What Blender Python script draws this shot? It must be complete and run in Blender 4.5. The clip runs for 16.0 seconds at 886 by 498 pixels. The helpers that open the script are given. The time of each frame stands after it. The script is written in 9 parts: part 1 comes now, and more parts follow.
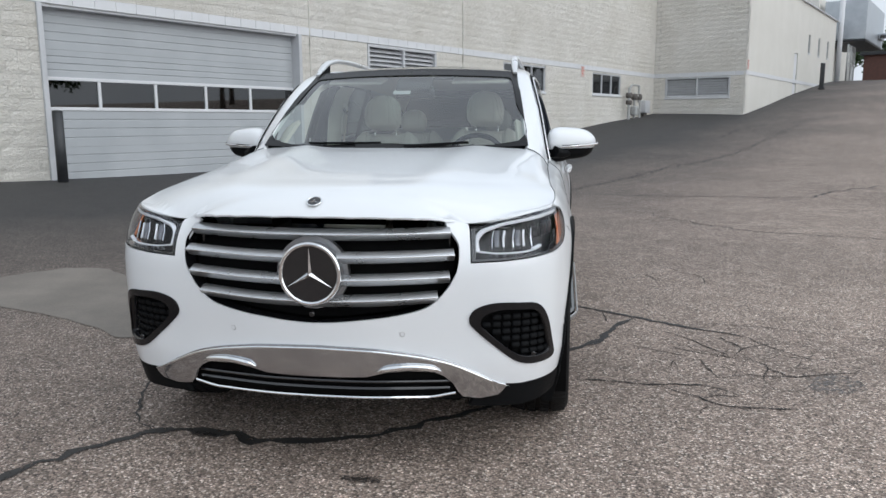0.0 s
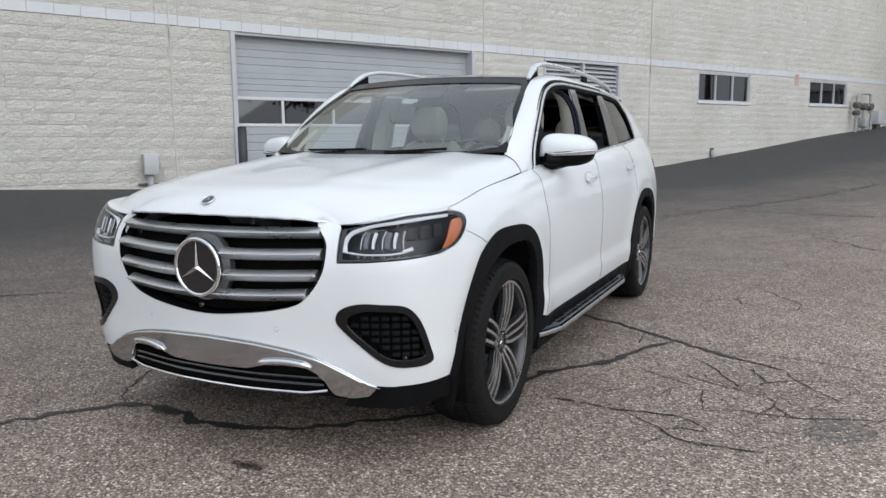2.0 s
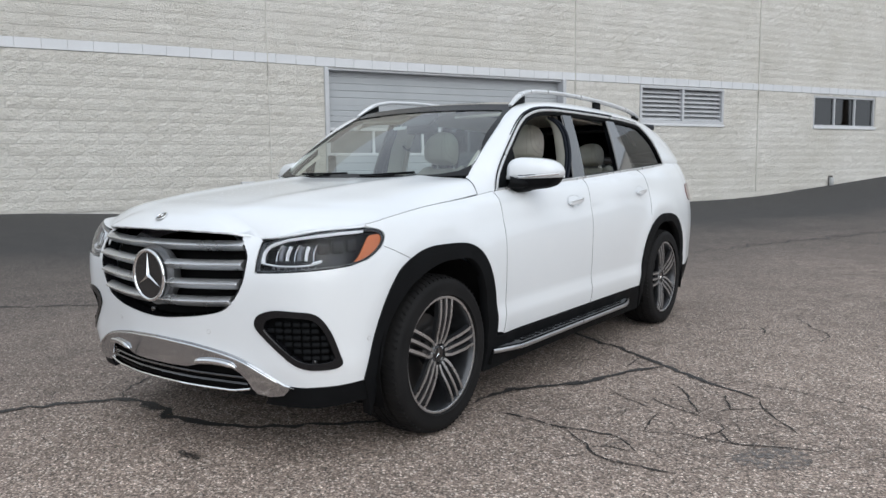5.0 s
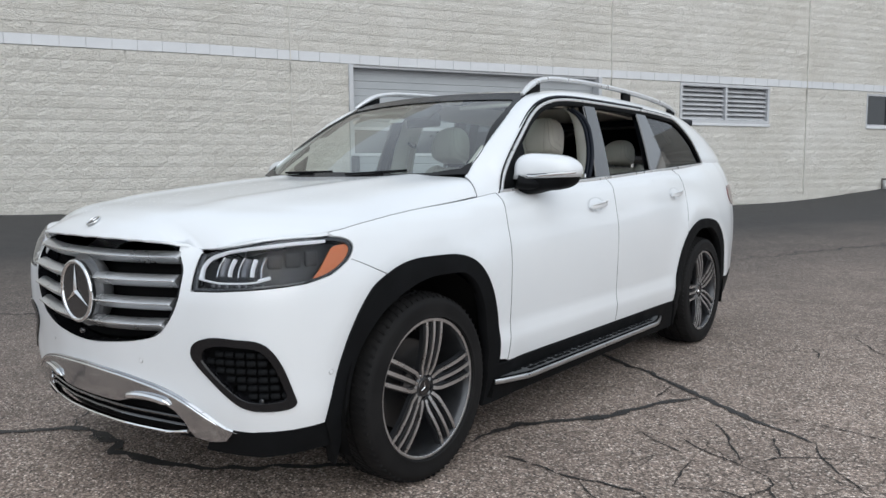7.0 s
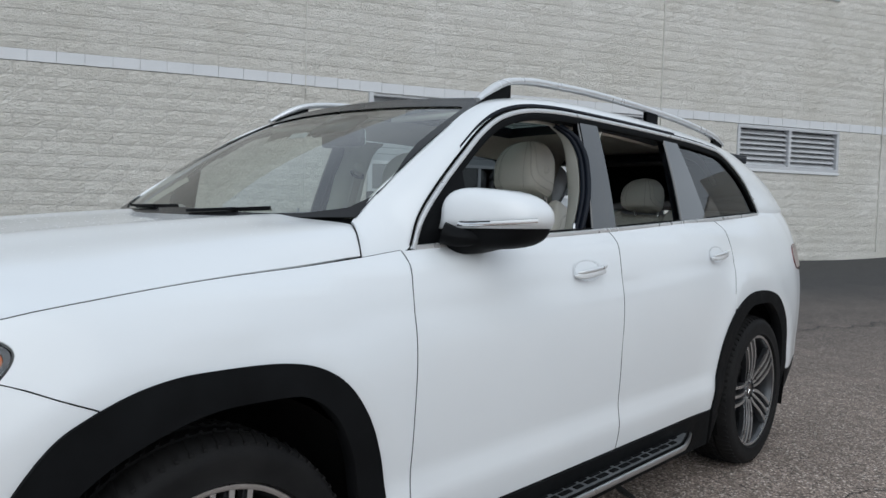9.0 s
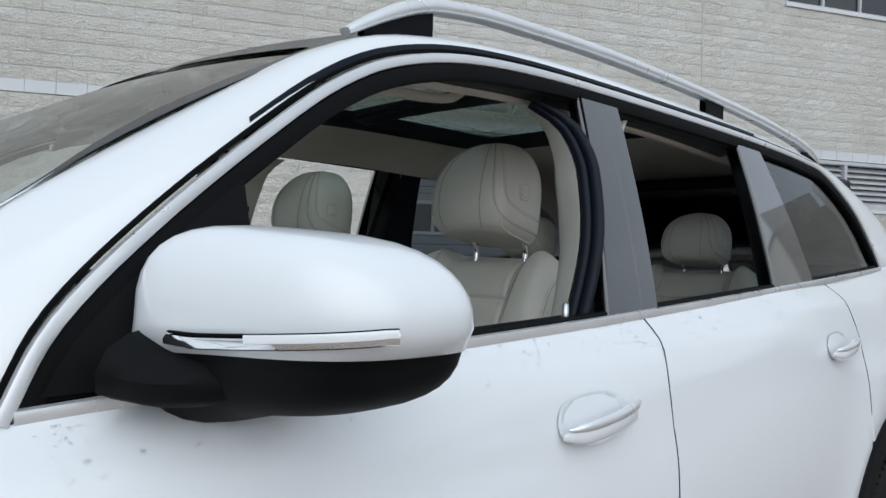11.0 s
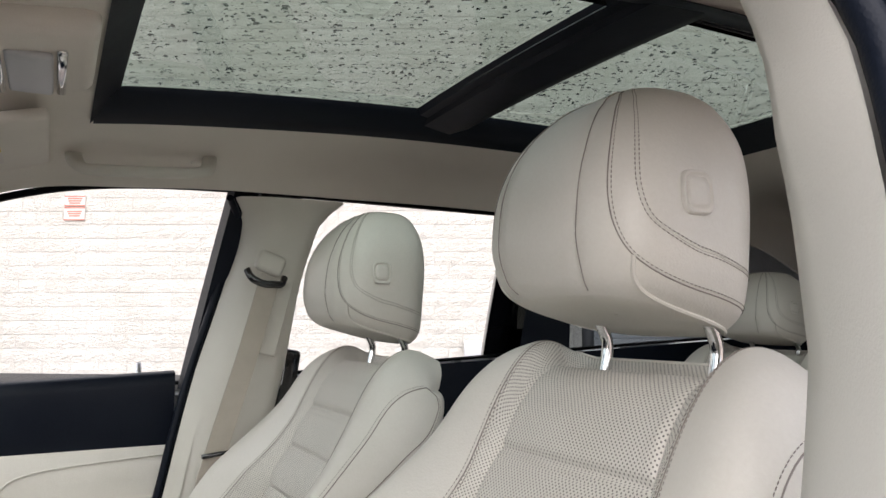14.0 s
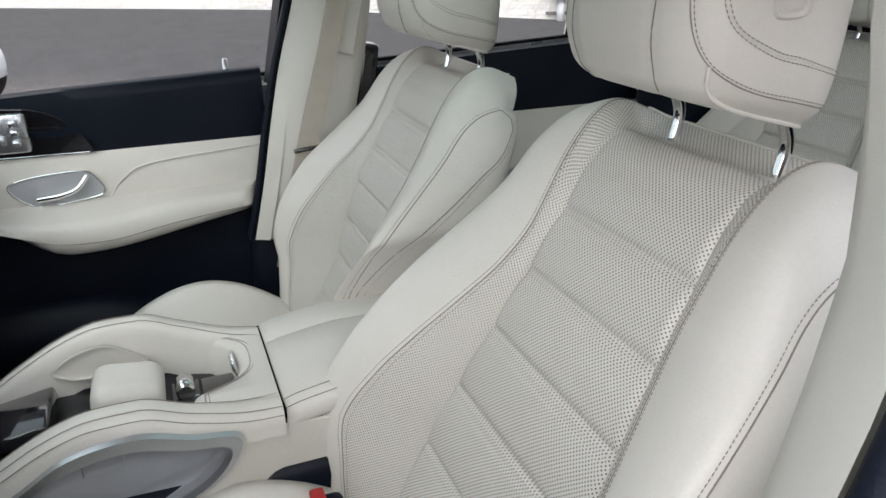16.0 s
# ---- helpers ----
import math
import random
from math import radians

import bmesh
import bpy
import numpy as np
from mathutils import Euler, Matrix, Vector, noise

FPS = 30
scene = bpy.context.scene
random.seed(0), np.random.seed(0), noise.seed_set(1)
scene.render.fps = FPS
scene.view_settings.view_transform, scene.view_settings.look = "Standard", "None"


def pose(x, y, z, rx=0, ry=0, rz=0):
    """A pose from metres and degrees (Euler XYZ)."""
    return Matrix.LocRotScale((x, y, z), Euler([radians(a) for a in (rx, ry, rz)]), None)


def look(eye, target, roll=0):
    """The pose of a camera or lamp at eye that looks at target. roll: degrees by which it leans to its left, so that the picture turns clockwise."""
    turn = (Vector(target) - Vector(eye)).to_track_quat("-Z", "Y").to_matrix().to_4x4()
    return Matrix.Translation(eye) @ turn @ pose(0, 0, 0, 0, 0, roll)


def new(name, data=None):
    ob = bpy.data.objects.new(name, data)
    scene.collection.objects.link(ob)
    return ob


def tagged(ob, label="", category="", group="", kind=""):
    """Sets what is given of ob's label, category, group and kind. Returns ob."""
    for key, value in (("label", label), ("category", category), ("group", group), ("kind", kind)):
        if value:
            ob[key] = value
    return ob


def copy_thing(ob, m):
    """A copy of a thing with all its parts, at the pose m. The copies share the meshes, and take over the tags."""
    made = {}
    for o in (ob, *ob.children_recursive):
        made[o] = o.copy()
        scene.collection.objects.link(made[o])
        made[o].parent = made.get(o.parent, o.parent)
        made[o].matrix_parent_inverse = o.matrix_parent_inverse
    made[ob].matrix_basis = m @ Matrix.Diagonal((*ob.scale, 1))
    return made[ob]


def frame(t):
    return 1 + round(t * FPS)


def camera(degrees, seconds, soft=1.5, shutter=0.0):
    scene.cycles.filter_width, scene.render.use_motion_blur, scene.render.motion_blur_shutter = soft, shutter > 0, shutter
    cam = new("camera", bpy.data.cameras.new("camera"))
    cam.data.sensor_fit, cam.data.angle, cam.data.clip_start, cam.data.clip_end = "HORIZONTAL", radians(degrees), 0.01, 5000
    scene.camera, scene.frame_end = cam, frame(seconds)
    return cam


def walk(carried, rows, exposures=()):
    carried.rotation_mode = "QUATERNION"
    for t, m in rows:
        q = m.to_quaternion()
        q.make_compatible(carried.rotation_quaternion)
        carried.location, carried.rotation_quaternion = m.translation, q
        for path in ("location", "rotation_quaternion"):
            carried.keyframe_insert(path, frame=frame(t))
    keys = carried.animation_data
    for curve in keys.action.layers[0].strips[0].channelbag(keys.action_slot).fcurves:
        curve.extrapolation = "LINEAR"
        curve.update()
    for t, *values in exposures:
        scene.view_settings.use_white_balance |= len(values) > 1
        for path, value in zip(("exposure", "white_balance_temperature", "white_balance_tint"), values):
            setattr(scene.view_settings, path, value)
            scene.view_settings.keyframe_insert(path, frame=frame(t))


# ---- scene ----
cam = camera(61.1, 16.0, soft=1.5)
PATH = [
    (0, (0.92, -3.576, 1.383), (0.61, -1.629, 1.05), -0.2),
    (0.5, (1.258, -3.497, 1.373), (0.794, -1.579, 1.045), -0.4),
    (1, (1.602, -3.445, 1.37), (0.995, -1.567, 1.052), -0.4),
    (1.5, (1.895, -3.3, 1.348), (1.149, -1.469, 1.043), -0.5),
    (2, (2.182, -3.186, 1.325), (1.315, -1.407, 1.036), -0.5),
    (2.5, (2.451, -3.054, 1.304), (1.488, -1.322, 1.034), -0.5),
    (3, (2.645, -2.863, 1.29), (1.612, -1.17, 1.038), -0.5),
    (5.5, (3.077, -2.93, 1.282), (1.904, -1.323, 1.076), -0.8),
    (6, (3.045, -2.818, 1.27), (1.856, -1.224, 1.06), -0.9),
    (6.5, (2.93, -2.572, 1.272), (1.718, -0.994, 1.063), -0.9),
    (7, (2.866, -2.302, 1.262), (1.626, -0.745, 1.06), -0.6),
    (7.5, (2.823, -1.958, 1.278), (1.549, -0.427, 1.097), -0.2),
    (8, (2.659, -1.587, 1.28), (1.35, -0.083, 1.124), 0.3),
    (8.5, (2.528, -1.198, 1.263), (1.194, 0.287, 1.137), 0.9),
    (9, (2.367, -0.848, 1.278), (1.02, 0.626, 1.179), 1.5),
    (9.5, (2.163, -0.538, 1.315), (0.805, 0.929, 1.249), 2.1),
    (10, (1.969, -0.193, 1.332), (0.618, 1.281, 1.297), 2.4),
    (10.2, (1.89, -0.061, 1.325), (0.543, 1.418, 1.314), 2.1),
    (12.3, (1.192, 1.154, 1.345), (-0.402, 2.358, 1.447), 0.5),
    (12.5, (1.143, 1.191, 1.338), (-0.476, 2.356, 1.483), 0.4),
    (13, (1.042, 1.262, 1.348), (-0.635, 2.334, 1.553), 0.1),
    (13.5, (0.987, 1.331, 1.36), (-0.744, 2.306, 1.589), 0.0),
    (14, (0.97, 1.355, 1.361), (-0.797, 2.27, 1.559), -0.2),
    (14.5, (0.964, 1.358, 1.4), (-0.839, 2.223, 1.383), -0.1),
    (15, (0.966, 1.35, 1.46), (-0.833, 2.148, 1.1), 0.1),
    (15.5, (0.974, 1.344, 1.5), (-0.776, 2.077, 0.866), 0.1),
    (16, (0.981, 1.369, 1.518), (-0.75, 2.022, 0.758), -1.0),
]
EXPOSURES = [(0.0, -0.02, 6050, 7), (6.0, -0.03, 6050, 7), (8.0, -0.18, 5980, 6), (10.0, -0.45, 5850, 5), (10.2, -0.45, 5850, 5), (12.4, 0.72, 6000, 8), (13.5, 1.13, 6450, 14), (14.5, 1.16, 6500, 15), (16.0, 1.17, 6150, 12)]
walk(cam, [(t, look(eye, target, roll)) for t, eye, target, roll in PATH], EXPOSURES)

# ---- sky and sun: a bright overcast day ----
world = bpy.data.worlds.new("overcast_sky")
scene.world = world
world.use_nodes = True
wn = world.node_tree
wn.nodes.clear()
sky = wn.nodes.new("ShaderNodeTexSky")
sky.sky_type = "NISHITA"
sky.sun_disc = False
sky.sun_elevation = radians(37)
sky.sun_rotation = radians(121)
sky.air_density, sky.dust_density, sky.ozone_density = 1.0, 6.0, 1.0
cloud = wn.nodes.new("ShaderNodeTexNoise")
cloud.inputs["Scale"].default_value = 2.2
cloud.inputs["Detail"].default_value = 5
ramp = wn.nodes.new("ShaderNodeValToRGB")
ramp.color_ramp.elements[0].position, ramp.color_ramp.elements[0].color = 0.30, (6.2, 6.5, 7.1, 1)
ramp.color_ramp.elements[1].position, ramp.color_ramp.elements[1].color = 0.75, (9.6, 9.7, 9.9, 1)
coord = wn.nodes.new("ShaderNodeTexCoord")
wn.links.new(coord.outputs["Generated"], cloud.inputs["Vector"])
wn.links.new(cloud.outputs["Fac"], ramp.inputs["Fac"])
mixn = wn.nodes.new("ShaderNodeMix")
mixn.data_type = "RGBA"
mixn.inputs["Factor"].default_value = 0.85
wn.links.new(sky.outputs["Color"], mixn.inputs[6])
wn.links.new(ramp.outputs["Color"], mixn.inputs[7])
back = wn.nodes.new("ShaderNodeBackground")
back.inputs["Strength"].default_value = 0.115
wn.links.new(mixn.outputs[2], back.inputs["Color"])
wout = wn.nodes.new("ShaderNodeOutputWorld")
wn.links.new(back.outputs["Background"], wout.inputs["Surface"])
sun_data = bpy.data.lights.new("sun", "SUN")
sun_data.energy, sun_data.angle, sun_data.color = 1.5, radians(85), (1.0, 0.98, 0.95)
sun = new("sun", sun_data)
sun.matrix_world = look((15, -9, 13), (0, 0, 0))

# ---- materials ----
def mat(name, color, rough=0.5, metal=0.0, coat=0.0, spec=0.5):
    """A plain principled material, and its shader node."""
    m = bpy.data.materials.new(name)
    m.use_nodes = True
    b = m.node_tree.nodes["Principled BSDF"]
    b.inputs["Base Color"].default_value = (*color, 1)
    b.inputs["Roughness"].default_value = rough
    b.inputs["Metallic"].default_value = metal
    b.inputs["Coat Weight"].default_value = coat
    b.inputs["Coat Roughness"].default_value = 0.03
    b.inputs["Specular IOR Level"].default_value = spec
    return m


def node(m, kind, **values):
    n = m.node_tree.nodes.new(kind)
    for key, value in values.items():
        if key in n.inputs:
            n.inputs[key].default_value = value
    return n


def link(m, a, b):
    m.node_tree.links.new(a, b)


def shader(m):
    return m.node_tree.nodes["Principled BSDF"]


def where(m, kind="Object", scale=(1, 1, 1)):
    c, p = node(m, "ShaderNodeTexCoord"), node(m, "ShaderNodeMapping", Scale=scale)
    link(m, c.outputs[kind], p.inputs["Vector"])
    return p.outputs["Vector"]


def noise_of(m, vec, scale, detail=4.0, rough=0.55):
    n = node(m, "ShaderNodeTexNoise", Scale=scale, Detail=detail, Roughness=rough)
    link(m, vec, n.inputs["Vector"])
    return n.outputs["Fac"]


def ramp_of(m, fac, stops):
    r = node(m, "ShaderNodeValToRGB")
    e = r.color_ramp.elements
    while len(e) < len(stops):
        e.new(0.5)
    for el, (pos, col) in zip(e, stops):
        el.position, el.color = pos, (*col, 1) if len(col) == 3 else col
    link(m, fac, r.inputs["Fac"])
    return r.outputs["Color"]


def mix_of(m, fac, a, b, blend="MIX"):
    n = node(m, "ShaderNodeMix")
    n.data_type, n.blend_type = "RGBA", blend
    for val, sock in ((fac, n.inputs["Factor"]), (a, n.inputs[6]), (b, n.inputs[7])):
        if isinstance(val, bpy.types.NodeSocket):
            link(m, val, sock)
        elif isinstance(val, tuple):
            sock.default_value = (*val, 1)
        else:
            sock.default_value = val
    return n.outputs[2]


def math_of(m, op, a, b=0.0, clamp=False):
    n = node(m, "ShaderNodeMath")
    n.operation, n.use_clamp = op, clamp
    for val, sock in ((a, n.inputs[0]), (b, n.inputs[1])):
        if isinstance(val, bpy.types.NodeSocket):
            link(m, val, sock)
        else:
            sock.default_value = val
    return n.outputs[0]


def bump(m, height, strength=0.3, distance=0.01):
    n = node(m, "ShaderNodeBump", Strength=strength, Distance=distance)
    link(m, height, n.inputs["Height"])
    link(m, n.outputs["Normal"], shader(m).inputs["Normal"])
    return n


def color_to(m, socket):
    link(m, socket, shader(m).inputs["Base Color"])


def worn(name, a, b, rough=0.5, scale=6.0, grain=200.0, depth=0.001, strength=0.3, metal=0.0, coat=0.0, kind="Object"):
    """A material between two colours by large and fine noise, with fine relief."""
    m = mat(name, a, rough, metal, coat)
    v = where(m, kind)
    big, fine = noise_of(m, v, scale, 5), noise_of(m, v, grain, 3)
    fac = math_of(m, "ADD", math_of(m, "MULTIPLY", big, 0.7), math_of(m, "MULTIPLY", fine, 0.3))
    color_to(m, ramp_of(m, fac, [(0.35, a), (0.65, b)]))
    rr = ramp_of(m, big, [(0.3, (rough * 0.85,) * 3), (0.7, (min(1, rough * 1.15),) * 3)])
    link(m, rr, shader(m).inputs["Roughness"])
    bump(m, fine, strength, depth)
    return m


def glass(name, tint, alpha, rough=0.0, gloss=0.06):
    """A thin pane: light passes straight through, tinted, with a clear gloss on top."""
    m = bpy.data.materials.new(name)
    m.use_nodes = True
    t = m.node_tree
    t.nodes.clear()
    tr, gl, mx, lw = (t.nodes.new("ShaderNode" + k) for k in ("BsdfTransparent", "BsdfGlossy", "MixShader", "LayerWeight"))
    pw, ml = t.nodes.new("ShaderNodeMath"), t.nodes.new("ShaderNodeMath")
    pw.operation, ml.operation = "POWER", "MULTIPLY_ADD"
    pw.inputs[1].default_value, ml.inputs[1].default_value, ml.inputs[2].default_value = 4.5, 1.0 - gloss, gloss
    lw.inputs["Blend"].default_value = 0.5
    t.links.new(lw.outputs["Facing"], pw.inputs[0])
    t.links.new(pw.outputs[0], ml.inputs[0])
    out = t.nodes.new("ShaderNodeOutputMaterial")
    tr.inputs["Color"].default_value = (*[c * alpha for c in tint], 1)
    gl.inputs["Roughness"].default_value = rough
    t.links.new(ml.outputs[0], mx.inputs[0])
    t.links.new(tr.outputs[0], mx.inputs[1])
    t.links.new(gl.outputs[0], mx.inputs[2])
    t.links.new(mx.outputs[0], out.inputs["Surface"])
    return m


M = {}
# white clear-coated paint with faint flake
M["paint"] = worn("white_car_paint", (0.74, 0.765, 0.79), (0.77, 0.79, 0.81), 0.30, 1.5, 900, 0.0002, 0.02, 0, 0.7)
for lk in list(M["paint"].node_tree.links):
    if lk.to_socket.name == "Roughness":
        M["paint"].node_tree.links.remove(lk)
M["cladding"] = worn("black_textured_plastic", (0.004, 0.0044, 0.005), (0.008, 0.0087, 0.0098), 0.60, 8, 700, 0.0006, 0.35)
M["gloss_black"] = worn("gloss_black_plastic", (0.006, 0.006, 0.007), (0.010, 0.010, 0.012), 0.12, 5, 300, 0.0002, 0.02, 0, 0.8)
M["intake_black"] = worn("satin_black_plastic", (0.006, 0.006, 0.007), (0.010, 0.010, 0.012), 0.10, 5, 300, 0.0002, 0.02, 0, 0.15)
M["chrome"] = worn("bright_chrome", (0.78, 0.79, 0.80), (0.85, 0.86, 0.87), 0.06, 12, 400, 0.0003, 0.03, 1.0)
M["shield_chrome"] = worn("dark_bright_plating", (0.46, 0.47, 0.49), (0.53, 0.54, 0.56), 0.10, 12, 400, 0.0003, 0.03, 1.0)
M["board_grey"] = worn("grey_brushed_step_plate", (0.20, 0.21, 0.22), (0.27, 0.28, 0.29), 0.42, 14, 500, 0.0003, 0.06, 0.6)
M["satin"] = worn("satin_silver_metal", (0.55, 0.56, 0.57), (0.62, 0.63, 0.64), 0.32, 14, 500, 0.0003, 0.05, 1.0)
M["grille_silver"] = worn("matt_silver_grille_paint", (0.55, 0.56, 0.57), (0.61, 0.62, 0.63), 0.30, 10, 500, 0.0003, 0.05, 0.85)
M["dish_grey"] = worn("grey_satin_emblem_plinth", (0.26, 0.265, 0.275), (0.32, 0.325, 0.335), 0.34, 10, 500, 0.0003, 0.05, 0.85)
M["dark_metal"] = worn("dark_grey_wheel_paint", (0.045, 0.047, 0.052), (0.065, 0.067, 0.072), 0.35, 12, 400, 0.0003, 0.05, 0.6, 0.5)
M["machined"] = worn("machined_alloy", (0.62, 0.63, 0.64), (0.70, 0.71, 0.72), 0.30, 20, 900, 0.0003, 0.08, 1.0, 0.4)
M["brake"] = worn("rusty_dark_brake_disc", (0.030, 0.030, 0.032), (0.05, 0.048, 0.047), 0.5, 15, 400, 0.0003, 0.1, 0.5, 0.5)
M["rubber"] = worn("tyre_rubber", (0.006, 0.006, 0.0065), (0.015, 0.0145, 0.0145), 0.70, 9, 350, 0.0008, 0.3)
# black liner plastic; also painted shade for gaps and hollow depths
M["void"] = worn("near_black_liner_and_gap_shade", (0.004, 0.004, 0.0045), (0.008, 0.008, 0.008), 0.9, 8, 120, 0.002, 0.3)
M["orange"] = mat("amber_reflector_plastic", (0.50, 0.135, 0.035), 0.15, 0, 0.6)
M["bowl_silver"] = worn("satin_silver_plastic", (0.50, 0.51, 0.53), (0.56, 0.57, 0.59), 0.42, 14, 500, 0.0003, 0.05, 0.45)
M["red_lens"] = mat("red_lamp_lens", (0.10, 0.004, 0.006), 0.1, 0, 0.8)
M["lamp_inner"] = worn("lamp_bowl_black", (0.008, 0.009, 0.011), (0.016, 0.017, 0.020), 0.35, 18, 300, 0.0004, 0.05, 0.3)
M["lamp_block"] = worn("smoked_lens_block", (0.12, 0.125, 0.14), (0.22, 0.225, 0.24), 0.12, 30, 300, 0.0004, 0.05, 0.4, 0.6)
M["trim_bright"] = worn("bright_anodised_trim", (0.74, 0.75, 0.76), (0.80, 0.81, 0.82), 0.30, 12, 400, 0.0003, 0.03, 0.6)
M["dish_paint"] = worn("white_painted_handle_bowl", (0.72, 0.745, 0.77), (0.75, 0.77, 0.79), 0.3, 1.5, 900, 0.0002, 0.02, 0, 1.0)
M["lamp_white"] = mat("clear_light_guide", (0.82, 0.84, 0.87), 0.12, 0.0, 0.8)
M["clear"] = glass("clear_lamp_cover", (0.97, 0.98, 1.0), 0.96, 0.0, 0.025)
M["windscreen"] = glass("windscreen_glass", (0.88, 0.98, 0.93), 0.74, 0.0, 0.20)
M["privacy"] = glass("dark_privacy_glass", (0.85, 0.93, 0.97), 0.20)
M["roof_glass"] = glass("tinted_roof_glass", (0.78, 0.95, 0.87), 0.36, 0.0, 0.05)
M["piano_black"] = mat("piano_black_pillar_lacquer", (0.006, 0.0065, 0.008), 0.05, 0, 1.0)
shader(M["piano_black"]).inputs["Coat IOR"].default_value = 1.65
M["mirror"] = mat("mirror_glass", (0.85, 0.86, 0.87), 0.02, 1.0)
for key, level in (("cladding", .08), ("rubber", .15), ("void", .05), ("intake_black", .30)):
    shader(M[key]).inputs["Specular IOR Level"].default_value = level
M["water"] = mat("rain_water", (1, 1, 1), 0.0)
shader(M["water"]).inputs["Transmission Weight"].default_value = 1.0
shader(M["water"]).inputs["IOR"].default_value = 1.33
M["frit"] = worn("black_printed_border", (0.010, 0.010, 0.011), (0.015, 0.015, 0.016), 0.25, 5, 300, 0.0002, 0.02)
shader(M["frit"]).inputs["Specular IOR Level"].default_value = 0.2

# ---- building helpers ----
def shaped(name, data, parent=None, label="", material=None):
    ob = new(name, data)
    if material is not None:
        data.materials.append(material)
    if parent is not None:
        ob.parent = parent
    if label:
        ob["label"] = label
    return ob


def mesh_of(name, verts, faces, smooth=True):
    me = bpy.data.meshes.new(name)
    me.from_pydata([tuple(map(float, v)) for v in verts], [], [tuple(map(int, f)) for f in faces])
    if smooth:
        me.shade_smooth()
    me.update()
    return me


def part(name, bm, material, parent, label=""):
    """Links a bmesh as one mesh object under its thing or part."""
    me = bpy.data.meshes.new(name)
    bm.to_mesh(me)
    bm.free()
    return shaped(name, me, parent, label, material)


def thing(name, label, category, group="", at=(0, 0, 0)):
    ob = new(name)
    ob.location = at
    return tagged(ob, label, category, group)


def crisp(me, degrees=40):
    me.shade_smooth()
    me.set_sharp_from_angle(angle=radians(degrees))
    return me


def rbox(size, at=(0, 0, 0), bevel=0.01, segments=2, turn=None):
    """A box with rounded edges."""
    bm = bmesh.new()
    bmesh.ops.create_cube(bm, size=1)
    bmesh.ops.scale(bm, vec=size, verts=bm.verts)
    if bevel > 0:
        bmesh.ops.bevel(bm, geom=bm.edges, offset=min(bevel, min(size) * 0.49), segments=segments, affect="EDGES", profile=0.5)
    if turn is not None:
        bmesh.ops.rotate(bm, verts=bm.verts, matrix=turn.to_3x3())
    bmesh.ops.translate(bm, verts=bm.verts, vec=at)
    for f in bm.faces:
        f.smooth = segments > 1 and bevel > 0
    return bm


def rod(radius, a, b, sides=16, bevel=0.0, radius2=None):
    """A round bar from a to b."""
    a, b = Vector(a), Vector(b)
    bm = bmesh.new()
    bmesh.ops.create_cone(bm, cap_ends=True, segments=sides, radius1=radius, radius2=radius if radius2 is None else radius2, depth=(b - a).length)
    if bevel > 0:
        bmesh.ops.bevel(bm, geom=[e for e in bm.edges if e.calc_face_angle(0) > 0.6], offset=bevel, segments=2, affect="EDGES")
    q = (b - a).to_track_quat("Z", "Y").to_matrix()
    bmesh.ops.rotate(bm, verts=bm.verts, matrix=q)
    bmesh.ops.translate(bm, verts=bm.verts, vec=(a + b) / 2)
    for f in bm.faces:
        f.smooth = len(f.verts) == 4
    return bm


def grid_mesh(name, P, close_u=False, close_v=False, smooth=True):
    """A mesh from an array of points n x m x 3."""
    n, m = P.shape[:2]
    idx = np.arange(n * m).reshape(n, m)
    faces = []
    for i in range(n if close_u else n - 1):
        for j in range(m if close_v else m - 1):
            faces.append((idx[i, j], idx[(i + 1) % n, j], idx[(i + 1) % n, (j + 1) % m], idx[i, (j + 1) % m]))
    return mesh_of(name, P.reshape(-1, 3), faces, smooth)


def sweep(name, path, profile, up=(0, 0, 1), scale=None, caps=True):
    """A closed profile (2D points) swept along a path of 3D points."""
    path = np.asarray(path, float)
    n = len(path)
    tang = np.gradient(path, axis=0)
    tang /= np.linalg.norm(tang, axis=1)[:, None]
    up = np.asarray(up, float)
    sidev = np.cross(tang, up)
    sidev /= np.maximum(np.linalg.norm(sidev, axis=1), 1e-9)[:, None]
    upv = np.cross(sidev, tang)
    prof = np.asarray(profile, float)
    sc = np.ones(n) if scale is None else np.asarray(scale, float)
    P = path[:, None] + sc[:, None, None] * (prof[None, :, :1] * sidev[:, None] + prof[None, :, 1:] * upv[:, None])
    me = grid_mesh(name, P, close_v=True)
    if caps:
        k = len(prof)
        bm = bmesh.new()
        bm.from_mesh(me)
        bm.verts.ensure_lookup_table()
        for ring in (range(k), range((n - 1) * k, n * k)):
            try:
                bm.faces.new([bm.verts[i] for i in ring])
            except ValueError:
                pass
        bmesh.ops.recalc_face_normals(bm, faces=bm.faces)
        bm.to_mesh(me)
        bm.free()
    return crisp(me, 50)


def ring2d(rx, ry, n=10, power=2.0):
    a = np.linspace(0, 2 * np.pi, n, endpoint=False)
    c, s = np.cos(a), np.sin(a)
    return np.stack([rx * np.sign(c) * abs(c)**(2 / power), ry * np.sign(s) * abs(s)**(2 / power)], -1)


